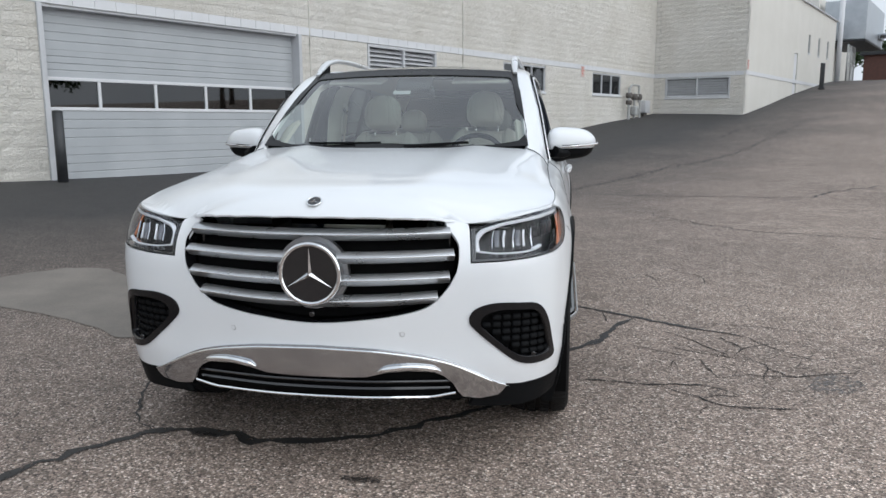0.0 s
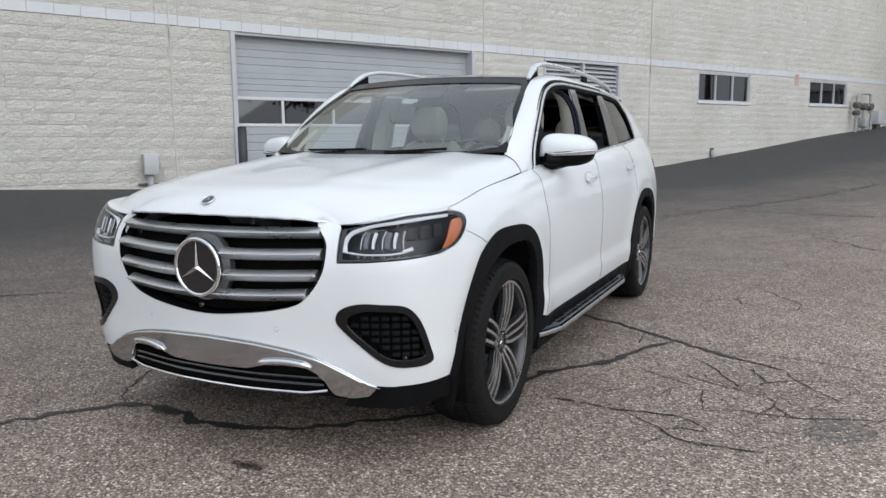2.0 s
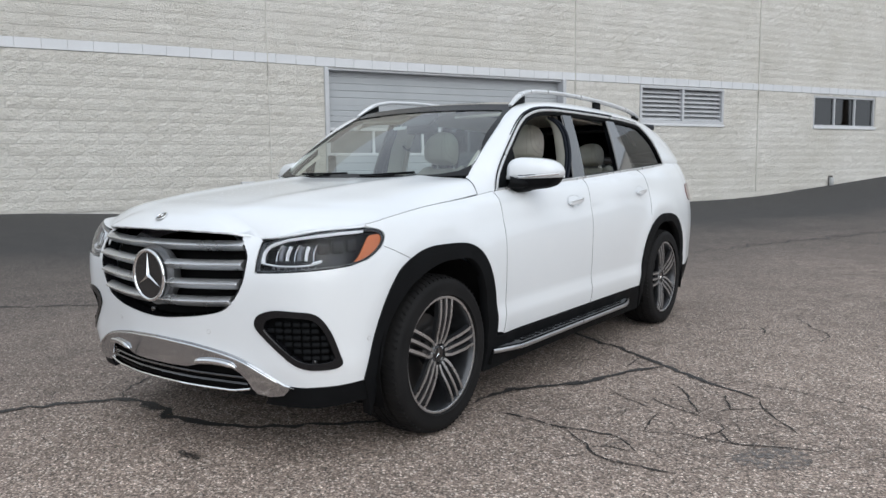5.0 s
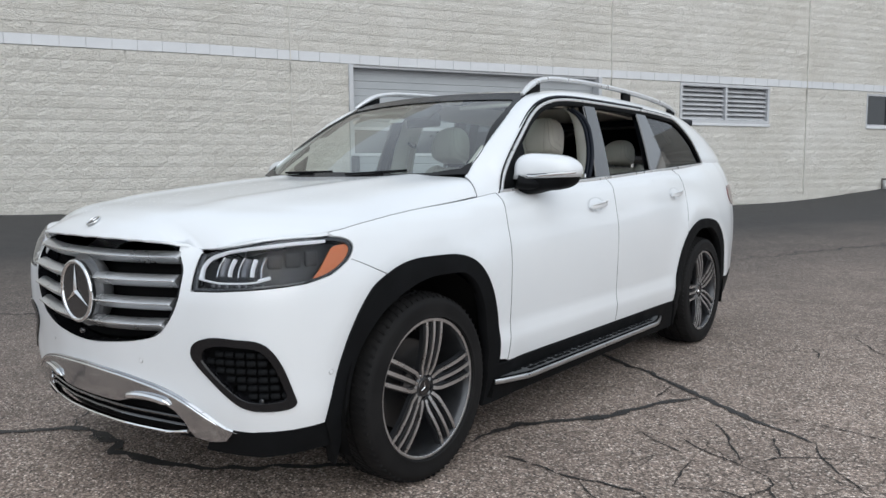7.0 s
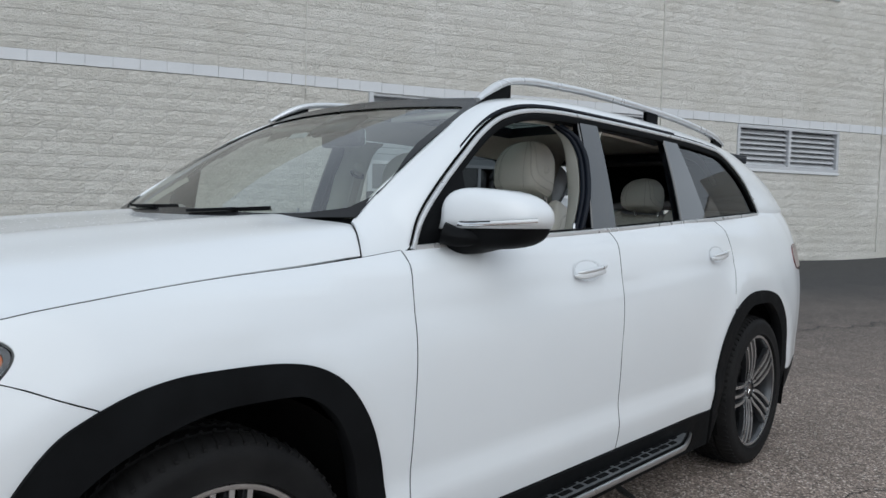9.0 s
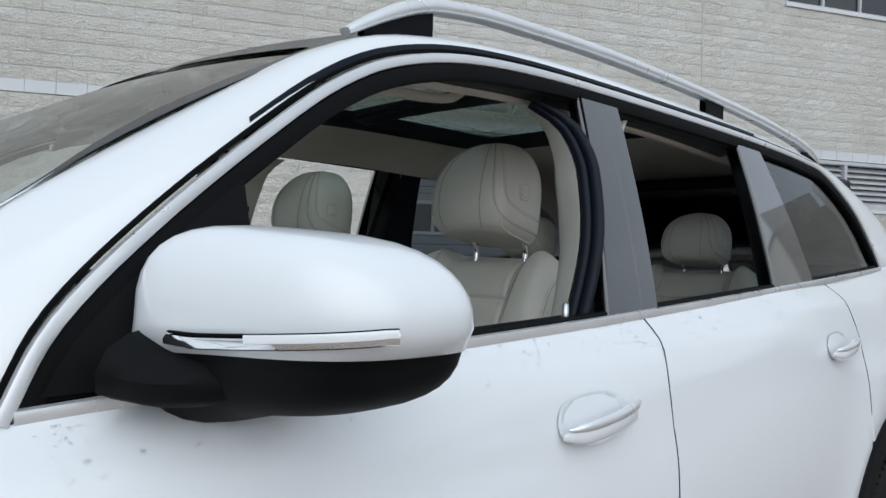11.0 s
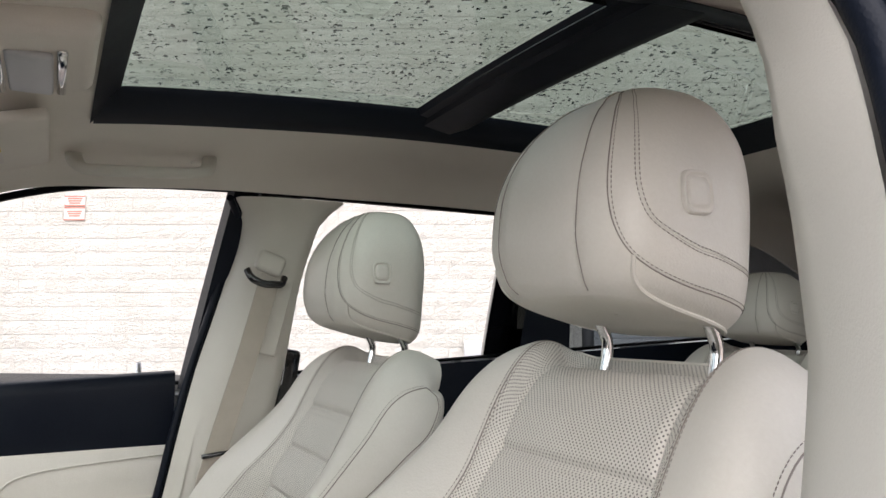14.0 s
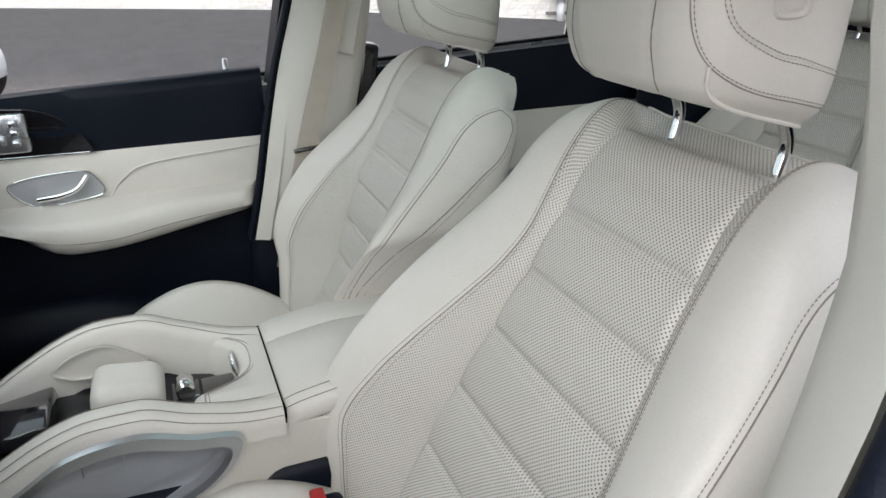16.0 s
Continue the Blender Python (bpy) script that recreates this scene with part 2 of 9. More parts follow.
def smooth_loop(keys, n=8, corners=()):
    """A closed outline through key points, rounded but for the named corners."""
    k = np.asarray(keys, float)
    out = []
    N = len(k)
    for i in range(N):
        p0, p1, p2, p3 = k[i - 1], k[i], k[(i + 1) % N], k[(i + 2) % N]
        m1 = (p2 - p0) * 0.5 if i not in corners else (p2 - p1) * 0.6
        m2 = (p3 - p1) * 0.5 if (i + 1) % N not in corners else (p2 - p1) * 0.6
        L = np.linalg.norm(p2 - p1)
        for mm in (m1, m2):
            s = np.linalg.norm(mm)
            if s > 1.2 * L:
                mm *= 1.2 * L / s
        for t in np.arange(n) / n:
            out.append((2*t**3 - 3*t**2 + 1)*p1 + (t**3 - 2*t**2 + t)*m1 + (3*t**2 - 2*t**3)*p2 + (t**3 - t**2)*m2)
    return np.array(out)


def cut_cell(poly, x0, x1, y0, y1):
    for axis, lim, sign in ((0, x0, 1), (0, x1, -1), (1, y0, 1), (1, y1, -1)):
        out = []
        for i in range(len(poly)):
            a, b = poly[i - 1], poly[i]
            da, db = sign * (a[axis] - lim), sign * (b[axis] - lim)
            if (da >= 0) != (db >= 0):
                t = da / (da - db)
                out.append((a[0] + t * (b[0] - a[0]), a[1] + t * (b[1] - a[1])))
            if db >= 0:
                out.append(b)
        poly = out
        if len(poly) < 3:
            return []
    return poly


def inside(poly, x, y):
    c = False
    for i in range(len(poly)):
        (ax, ay), (bx, by) = poly[i - 1], poly[i]
        if (ay > y) != (by > y) and x < (bx - ax) * (y - ay) / (by - ay) + ax:
            c = not c
    return c


def panel_mesh(name, outline, surf, step=0.04, thick=0.012, flip=False, mirror=False, holes=(), lift=0.0):
    """A curved panel: the outline (2D, in the surface's own coordinates) laid on surf, with edges turned in by thick."""
    poly = [tuple(map(float, p)) for p in outline]
    for h in holes:
        h = [tuple(map(float, p)) for p in h]
        i, j = min(((i, j) for i in range(len(poly)) for j in range(len(h))),
                   key=lambda ij: (poly[ij[0]][0] - h[ij[1]][0])**2 + (poly[ij[0]][1] - h[ij[1]][1])**2)
        area = lambda p: sum(p[k - 1][0] * p[k][1] - p[k][0] * p[k - 1][1] for k in range(len(p)))
        if (area(poly) > 0) == (area(h) > 0):
            h = h[::-1]
            j = len(h) - 1 - j
        poly = poly[:i + 1] + h[j:] + h[:j + 1] + poly[i:]
    pa = np.array(poly)
    lo, hi = pa.min(0), pa.max(0)
    nx, ny = (max(1, int(math.ceil((hi[k] - lo[k]) / step))) for k in (0, 1))
    sx, sy = (hi[0] - lo[0]) / nx, (hi[1] - lo[1]) / ny
    edges = [set() for _ in range(nx * ny)]
    touched = np.zeros((nx, ny), bool)
    for i in range(len(poly)):
        a, b = pa[i - 1], pa[i]
        for t in np.linspace(0, 1, 2 + int(4 * max(abs(b[0] - a[0]) / sx, abs(b[1] - a[1]) / sy))):
            p = a + t * (b - a)
            ci, cj = (p[0] - lo[0]) / sx, (p[1] - lo[1]) / sy
            for di in (-1e-6, 1e-6):
                for dj in (-1e-6, 1e-6):
                    ii, jj = int(math.floor(ci + di)), int(math.floor(cj + dj))
                    if 0 <= ii < nx and 0 <= jj < ny:
                        touched[ii, jj] = True
    index, pts, faces = {}, [], []

    def vert(p):
        key = (round(p[0] * 5000), round(p[1] * 5000))
        if key not in index:
            index[key] = len(pts)
            pts.append(p)
        return index[key]
    for i in range(nx):
        for j in range(ny):
            x0, x1, y0, y1 = lo[0] + i * sx, lo[0] + (i + 1) * sx, lo[1] + j * sy, lo[1] + (j + 1) * sy
            if touched[i, j]:
                cell = cut_cell(poly, x0, x1, y0, y1)
            elif inside(poly, (x0 + x1) / 2, (y0 + y1) / 2):
                cell = [(x0, y0), (x1, y0), (x1, y1), (x0, y1)]
            else:
                continue
            # drop slivers that run along a cell's border and come straight back
            again = True
            while again and len(cell) >= 3:
                again = False
                for k in range(len(cell)):
                    a, b, c = cell[k - 1], cell[k], cell[(k + 1) % len(cell)]
                    e1, e2 = (b[0] - a[0], b[1] - a[1]), (c[0] - b[0], c[1] - b[1])
                    if abs(e1[0] * e2[1] - e1[1] * e2[0]) < 1e-10 and e1[0] * e2[0] + e1[1] * e2[1] <= 0:
                        cell = cell[:k] + cell[k + 1:]
                        again = True
                        break
            ids = []
            for p in cell:
                v = vert(p)
                if not ids or ids[-1] != v:
                    ids.append(v)
            while len(ids) > 1 and ids[0] == ids[-1]:
                ids.pop()
            # drop spikes that fold back on themselves
            again = True
            while again and len(ids) >= 3:
                again = False
                for k in range(len(ids)):
                    if ids[k - 1] == ids[(k + 1) % len(ids)]:
                        for q in sorted({k, (k + 1) % len(ids)}, reverse=True):
                            ids.pop(q)
                        again = True
                        break
            # a cell that the outline enters twice falls into several loops
            loops, stack = [], []
            for v in ids:
                if v in stack:
                    k = stack.index(v)
                    loops.append(stack[k:])
                    stack = stack[:k]
                stack.append(v)
            loops.append(stack)
            for lp in loops:
                if len(lp) >= 3:
                    ar = sum(pts[lp[k - 1]][0] * pts[lp[k]][1] - pts[lp[k]][0] * pts[lp[k - 1]][1] for k in range(len(lp)))
                    if abs(ar) > 1e-9:
                        faces.append(lp if ar > 0 else lp[::-1])
    uv = np.array(pts)
    P = np.asarray(surf(uv[:, 0], uv[:, 1]), float)
    e = 0.003
    du = surf(uv[:, 0] + e, uv[:, 1]) - surf(uv[:, 0] - e, uv[:, 1])
    dv = surf(uv[:, 0], uv[:, 1] + e) - surf(uv[:, 0], uv[:, 1] - e)
    N = np.cross(du, dv)
    N /= np.maximum(np.linalg.norm(N, axis=1), 1e-12)[:, None]
    if flip:
        N = -N
        faces = [f[::-1] for f in faces]
    P = P + N * lift
    use = {}
    for f in faces:
        for k in range(len(f)):
            use[(f[k - 1], f[k])] = True
    rim = [ed for ed in use if (ed[1], ed[0]) not in use]
    V, F, LN = list(P), [list(f) for f in faces], [N[i] for f in faces for i in f]
    if thick:
        for a, b in rim:
            k = len(V)
            V += [P[a], P[b], P[b] - N[b] * thick, P[a] - N[a] * thick]
            F.append([k + 1, k, k + 3, k + 2])
            q = np.cross(P[a] - P[b], -N[b])
            q /= max(np.linalg.norm(q), 1e-12)
            # a small roll-over: the edge's normals lean out of the panel
            LN += [(N[b] + q) / 1.42, (N[a] + q) / 1.42, q, q]
    V, LN = np.array(V), np.array(LN)
    if mirror:
        V = V * (-1, 1, 1)
        LN = LN * (-1, 1, 1)
        R, k = [], 0
        F2 = []
        for f in F:
            F2.append(f[::-1])
            R += list(range(k + len(f) - 1, k - 1, -1))
            k += len(f)
        F, LN = F2, LN[R]
    me = mesh_of(name, V, F)
    me.normals_split_custom_set([tuple(n) for n in LN])
    return me


def panel(name, outline, surf, material, parent, both=True, label="", **kw):
    """A panel, and where wanted its twin on the car's other side."""
    made = [shaped(name, panel_mesh(name, outline, surf, **kw), parent, label, material)]
    if both:
        made.append(shaped(name, panel_mesh(name, outline, surf, mirror=True, **kw), parent, label, material))
    return made


def both_sides(name, me, material, parent, label=""):
    """A mesh on the car's left, and its mirror image on its right."""
    a = shaped(name, me, parent, label, material)
    twin = me.copy()
    bm = bmesh.new()
    bm.from_mesh(twin)
    bmesh.ops.scale(bm, vec=(-1, 1, 1), verts=bm.verts)
    bmesh.ops.reverse_faces(bm, faces=bm.faces)
    bm.to_mesh(twin)
    bm.free()
    return a, shaped(name, twin, parent, label)




def beads(name, surf, spots, parent, material, seed=1, sink=.0):
    """Rain drops: small low domes scattered on a surface; spots gives (a, b, radius)."""
    a, b, r = (np.array(q, float) for q in zip(*spots))
    P = surf(a, b)
    e = .004
    N = np.cross(surf(a + e, b) - surf(a - e, b), surf(a, b + e) - surf(a, b - e))
    N /= np.linalg.norm(N, axis=1)[:, None]
    T = np.cross(N, np.array([.31, .77, .55]))
    T /= np.linalg.norm(T, axis=1)[:, None]
    B = np.cross(N, T)
    rr = np.random.RandomState(seed)
    V, F = [], []
    ang = np.linspace(0, 2 * np.pi, 7)[:-1]
    for i in range(len(r)):
        k = len(V)
        sq, tw = rr.uniform(.75, 1.3), rr.uniform(0, 3)
        for ring, h in ((1.0, 0.0), (.72, .22)):
            for q in ang + tw:
                V.append(P[i] + r[i] * ring * (np.cos(q) * sq * T[i] + np.sin(q) / sq * B[i]) + N[i] * (h * r[i] + sink))
        V.append(P[i] + N[i] * (.30 * r[i] + sink))
        for j in range(6):
            j2 = (j + 1) % 6
            F += [(k + j, k + j2, k + 6 + j2, k + 6 + j), (k + 6 + j, k + 6 + j2, k + 12)]
    return tagged(shaped(name, mesh_of(name, V, F), parent, "", material), kind="stuff")

# ---- smooth curves and the car's shape ----
def spl(keys):
    """A smooth curve through keys (a, b...): a function of a."""
    k = np.array(keys, float)
    a, b = k[:, 0], k[:, 1:]
    d = np.diff(b, axis=0) / np.diff(a)[:, None]
    m = np.zeros_like(b)
    m[0], m[-1] = d[0], d[-1]
    for i in range(1, len(a) - 1):
        h0, h1 = a[i] - a[i - 1], a[i + 1] - a[i]
        s = (d[i - 1] * h1 + d[i] * h0) / (h0 + h1)
        lim = 3 * np.minimum(abs(d[i - 1]), abs(d[i]))
        m[i] = np.where(d[i - 1] * d[i] > 0, np.clip(s, -lim, lim), 0)
    def f(x):
        x = np.clip(np.asarray(x, float), a[0], a[-1])
        i = np.clip(np.searchsorted(a, x, "right") - 1, 0, len(a) - 2)
        h = a[i + 1] - a[i]
        t = ((x - a[i]) / h)[..., None]
        h = h[..., None]
        r = (2*t**3 - 3*t**2 + 1)*b[i] + (t**3 - 2*t**2 + t)*h*m[i] + (3*t**2 - 2*t**3)*b[i+1] + (t**3 - t**2)*h*m[i+1]
        return r[..., 0] if b.shape[1] == 1 else r
    return f

# plan of the body at its widest, from the middle of the nose round to the middle of the tail
PLAN = [(0, -.935), (.2, -.926), (.4, -.892), (.58, -.853), (.725, -.812), (.828, -.755), (.893, -.675), (.930, -.565), (.950, -.410), (.960, -.250), (.964, -.080),
        (.968, .150), (.970, .60), (.974, 1.4), (.974, 2.2), (.972, 3.0), (.962, 3.5), (.935, 3.85), (.865, 4.08), (.70, 4.195), (.40, 4.245), (0, 4.26)]
_p = np.array(PLAN)
_t = np.concatenate(([0], np.cumsum(np.hypot(*np.diff(_p, axis=0).T))))
_raw = spl([(t, *p) for t, p in zip(_t, _p)])
def plan(u):
    return _raw(u)
U_END = _t[-1]
# height of the body's upper edge along the plan, and how far it is drawn in there
TOP = spl([(0, 1.045), (.5, 1.03), (.6, 1.006), (.75, 1.024), (.9, 1.045), (1.05, 1.05), (1.167, 1.0555), (1.3, 1.0755), (1.48, 1.095), (1.70, 1.116), (1.965, 1.134), (2.122, 1.148), (2.32, 1.17), (2.5, 1.182),
           (3.3, 1.217), (4.0, 1.252), (4.8, 1.294), (5.3, 1.32), (5.8, 1.33), (6.9, 1.33)])
INSET = spl([(0, .075), (.5, .075), (.6, .08), (.9, .08), (1.2, .06), (1.3, .066), (1.54, .10), (1.8, .115), (2.08, .125), (2.4, .127), (2.7, .122), (3.3, .120),
             (4.0, .124), (4.8, .165), (5.3, .17), (5.8, .12), (6.9, .12)])
LOW = spl([(.20, .075), (.30, .050), (.38, .030), (.46, .016), (.55, .012), (.66, .004), (.78, 0), (1.4, 0)])
CREASE = spl([(-2, .571), (.6, .571), (1.3, .568), (1.8, .566), (2.5, .555), (6, .55)])
def body(u, z):
    """A point of the painted lower body: u metres round the plan from the nose's middle, z metres up."""
    u, z = np.broadcast_arrays(np.asarray(u, float), np.asarray(z, float))
    p = plan(u)
    d = plan(u + .004) - plan(u - .004)
    d /= np.maximum(np.linalg.norm(d, axis=-1), 1e-9)[..., None]
    n = np.stack([-d[..., 1], d[..., 0]], -1) * -1
    start = .80
    t = np.clip((z - start) / (TOP(u) - start), 0, 1.15)
    g = .45 * t**2.2 + .55 * (1 - np.sqrt(np.maximum(1 - .96 * t**2, .02)))
    # a shoulder crease a hand below the upper edge
    g = g - .13 * np.clip(np.minimum(1 - (.885 - t) / .32, 1 - (t - .885) / .115), 0, 1) * np.clip((u - 1.25) / .5, 0, 1) * np.clip((5.4 - u) / 1.2, 0, 1)
    inset = LOW(z) + INSET(u) * g / (.45 + .55 * (1 - .2))
    # wheel-arch swell
    for y0 in (0, 3.135):
        r = np.hypot(p[..., 1] - y0, z - .42)
        inset = inset - .016 * np.exp(-((r - .52) / .13)**2) * (z < 1.2) * (p[..., 0] > .8)
        # a shallow dished band round the arch
        inset = inset + .10 * np.clip(.585 - r, 0, .075) * (p[..., 0] > .8) * (z > .36)
    # the doors' lower crease, nearly level, with the sill flaring out below it
    y_ = p[..., 1]
    fall = CREASE(y_) - z
    inset = inset - .19 * np.clip(fall, 0, .070) * np.clip((y_ - .35) / .25, 0, 1) * np.clip((2.75 - y_) / .3, 0, 1) * (p[..., 0] > .8)
    q = p - n * inset[..., None]
    return np.stack([np.maximum(q[..., 0], 0), q[..., 1], z], -1)
BELT = spl([(.45, 1.165), (.70, 1.172), (1.0, 1.190), (1.6, 1.216), (2.4, 1.255), (3.2, 1.294), (3.57, 1.312), (4.1, 1.33)])
XB = spl([(.45, .839), (.70, .840), (1.0, .850), (1.6, .852), (2.4, .842), (3.1, .815), (3.57, .785), (4.1, .72)])
def side(y, z):
    """A point of the glass side above the belt."""
    y, z = np.broadcast_arrays(np.asarray(y, float), np.asarray(z, float))
    d = z - BELT(y)
    return np.stack([XB(y) - .22 * d - .18 * d * abs(d), y, z], -1)
HC = spl([(-.02, 1.015), (0, 1.036), (.018, 1.060), (.05, 1.088), (.12, 1.120), (.32, 1.156), (.62, 1.190), (1.02, 1.226), (1.32, 1.247), (1.54, 1.260)])
_eu = np.linspace(.5, 2.4, 120)
_edge = body(_eu, TOP(_eu))
def hood_edge(y):
    return np.interp(y, _edge[:, 1], _edge[:, 0]), np.interp(y, _edge[:, 1], _edge[:, 2])
def hood(x, y):
    """The bonnet: crowned, falling to the wings at its edges, with two soft ridges."""
    x, y = np.broadcast_arrays(np.asarray(x, float), np.asarray(y, float))
    ex, ez = hood_edge(y)
    t = np.minimum(abs(x) / ex, 1.03)
    q = np.clip((y + .8) / 1.4, 0, 1)
    ax = abs(x)
    hc = HC(y - (-.922 + .20 * ax**2 + 1.05 * np.clip(ax - .35, 0, 1)**2))
    z = hc - (hc - ez) * (.22 * (1 - q) * t**2 + (1 - .22 * (1 - q)) * t**(4.5 + 6.5 * q + 12 * np.clip((y + .1) / .6, 0, 1)**2))
    ridge = .011 * np.exp(-((abs(x) - .42 - .06 * (y + .3)) / .09)**2) * np.clip((y + .85) / .4, 0, 1)
    return np.stack([x, y, z + ridge], -1)
def nose(u, z):
    """The lower body's front across both sides: u < 0 is the car's right."""
    u, z = np.broadcast_arrays(np.asarray(u, float), np.asarray(z, float))
    p = body(abs(u), z)
    return np.stack([p[..., 0] * np.sign(u), p[..., 1], p[..., 2]], -1)
def screen(a, b):
    """The windscreen: a from -1 to 1 across, b from 0 at the foot to 1 at the roof."""
    a, b = np.broadcast_arrays(np.asarray(a, float), np.asarray(b, float))
    lo = np.stack([.735 * a, .40 + .17 * a**2, 1.240 + .012 * a**2], -1)
    hi = np.stack([.628 * a, 1.22 + .075 * a**2, 1.712 - .020 * a**2], -1)
    bulge = .028 * np.sin(np.pi * np.clip(b, 0, 1))
    m = lo + (hi - lo) * b[..., None]
    return m + np.stack([0 * a, -.5 * bulge, .85 * bulge], -1)
ROOFC = spl([(1.15, 1.690), (1.22, 1.712), (1.4, 1.738), (1.7, 1.762), (2.1, 1.775), (2.7, 1.768), (3.3, 1.738), (3.8, 1.682), (4.1, 1.63)])
def roof(x, y):
    x, y = np.broadcast_arrays(np.asarray(x, float), np.asarray(y, float))
    return np.stack([x, y, ROOFC(y) - .055 * x**2 - .03 * (abs(x) / .62)**6], -1)


# ---- more materials: the place ----
def block_paint(name, island):
    """Painted split-face block: broken facets in fine relief, pits left a little darker."""
    m = mat(name, (0.60, 0.585, 0.54), 0.75)
    v = where(m, "Object")
    flat = where(m, "Object", (1.0, 1.0, 1.9))
    big, mid, fine = noise_of(m, v, 0.5, 6), noise_of(m, flat, 22, 8, 0.72), noise_of(m, v, 95, 4)
    facet = node(m, "ShaderNodeTexVoronoi", Scale=17.0)
    facet.feature = "F1"
    link(m, flat, facet.inputs["Vector"])
    col = ramp_of(m, mid, [(0.22, (0.47, 0.457, 0.425)), (0.42, (0.67, 0.652, 0.612)), (0.62, (0.735, 0.717, 0.678)), (0.82, (0.80, 0.782, 0.745))])
    src = node(m, "ShaderNodeNewGeometry").outputs["Random Per Island"] if island else node(m, "ShaderNodeObjectInfo").outputs["Random"]
    tone = ramp_of(m, src, [(0.0, (0.96, 0.957, 0.95)), (1.0, (1.035, 1.035, 1.035))])
    col = mix_of(m, 1.0, col, tone, "MULTIPLY")
    stain = ramp_of(m, big, [(0.3, (0.88, 0.87, 0.84)), (0.7, (1.03, 1.03, 1.03))])
    color_to(m, mix_of(m, 1.0, col, stain, "MULTIPLY"))
    h = math_of(m, "ADD", math_of(m, "MULTIPLY", mid, 1.2), math_of(m, "ADD", math_of(m, "MULTIPLY", fine, 0.22), math_of(m, "MULTIPLY", facet.outputs["Distance"], 0.35)))
    bump(m, h, 0.9, 0.030)
    return m


M["block"] = block_paint("cream_painted_split_block", False)
M["block_joined"] = block_paint("cream_painted_split_blocks", True)
M["mortar"] = worn("painted_mortar", (0.52, 0.51, 0.475), (0.74, 0.725, 0.685), 0.85, 5, 80, 0.004, 0.4)
M["band"] = worn("white_smooth_band_paint", (0.60, 0.61, 0.63), (0.67, 0.68, 0.70), 0.6, 1.5, 60, 0.002, 0.2)
M["smooth_wall"] = worn("cream_painted_smooth_wall", (0.62, 0.605, 0.56), (0.69, 0.675, 0.635), 0.7, 0.8, 40, 0.004, 0.3)
M["door_grey"] = worn("grey_painted_steel_door", (0.36, 0.38, 0.40), (0.43, 0.45, 0.47), 0.45, 1.2, 90, 0.001, 0.1)
M["frame_grey"] = worn("grey_painted_frame", (0.46, 0.47, 0.49), (0.55, 0.56, 0.58), 0.5, 3, 120, 0.001, 0.15)
# near-black colour in place of the shade inside the rooms
M["dark_room"] = worn("near_black_unlit_room", (0.008, 0.009, 0.010), (0.02, 0.021, 0.023), 0.9, 0.8, 20)
M["pane"] = glass("dark_window_glass", (0.4, 0.48, 0.5), 0.2, 0.02, 0.13)
M["sign_paper"] = worn("faded_sign_board", (0.62, 0.56, 0.53), (0.70, 0.66, 0.64), 0.6, 8, 60)
M["sign_red"] = worn("faded_red_sign_print", (0.50, 0.17, 0.13), (0.58, 0.25, 0.20), 0.6, 8, 60)
M["pipe_grey"] = worn("weathered_grey_pipe", (0.30, 0.31, 0.31), (0.45, 0.455, 0.45), 0.5, 10, 90, 0.002, 0.3)
M["rust"] = worn("rusty_iron", (0.06, 0.054, 0.05), (0.16, 0.145, 0.135), 0.7, 14, 120, 0.003, 0.4)
M["bollard"] = worn("charcoal_painted_steel", (0.022, 0.024, 0.027), (0.045, 0.047, 0.050), 0.5, 6, 120, 0.001, 0.2)
M["sealant"] = worn("black_crack_sealant", (0.016, 0.0155, 0.0155), (0.036, 0.034, 0.033), 0.7, 7, 150, 0.002, 0.3)
# grit darkened to near-black for the shade down in a crack
M["crack_open"] = worn("grit_with_painted_crack_shade", (0.010, 0.0095, 0.009), (0.030, 0.027, 0.025), 0.9, 7, 150, 0.002, 0.3)
M["concrete"] = worn("worn_concrete", (0.15, 0.135, 0.12), (0.235, 0.212, 0.188), 0.85, 2.5, 70, 0.004, 0.4)
M["repair"] = worn("grey_repair_asphalt", (0.13, 0.12, 0.115), (0.20, 0.185, 0.175), 0.85, 8, 120, 0.003, 0.4)
M["oil"] = worn("oily_stain", (0.018, 0.017, 0.016), (0.05, 0.045, 0.042), 0.5, 16, 120)
def patchy(m, scale, lo, hi):
    """Lets the ground show through a thin stain in specks."""
    t = m.node_tree
    fac = ramp_of(m, noise_of(m, node(m, "ShaderNodeNewGeometry").outputs["Position"], scale, 5, .7), [(lo, (0, 0, 0)), (hi, (1, 1, 1))])
    clear, mx = node(m, "ShaderNodeBsdfTransparent"), node(m, "ShaderNodeMixShader")
    link(m, fac, mx.inputs[0])
    link(m, clear.outputs[0], mx.inputs[1])
    link(m, shader(m).outputs[0], mx.inputs[2])
    link(m, mx.outputs[0], t.nodes["Material Output"].inputs["Surface"])


patchy(M["oil"], 45, .42, .58)
patchy(M["sealant"], 30, .30, .44)
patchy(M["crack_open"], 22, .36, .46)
patchy(M["repair"], 40, .44, .62)
M["leaf"] = worn("dark_green_leaves", (0.025, 0.05, 0.018), (0.06, 0.10, 0.035), 0.6, 2, 30)
M["bark"] = worn("grey_brown_bark", (0.07, 0.055, 0.045), (0.14, 0.115, 0.095), 0.9, 8, 40, 0.01, 0.5)
M["brick_red"] = worn("dark_red_brick_far", (0.10, 0.05, 0.04), (0.15, 0.075, 0.06), 0.85, 4, 30)
M["metal_panel"] = worn("silver_metal_cladding", (0.42, 0.45, 0.48), (0.52, 0.55, 0.58), 0.4, 2, 40, 0.001, 0.1, 0.6)

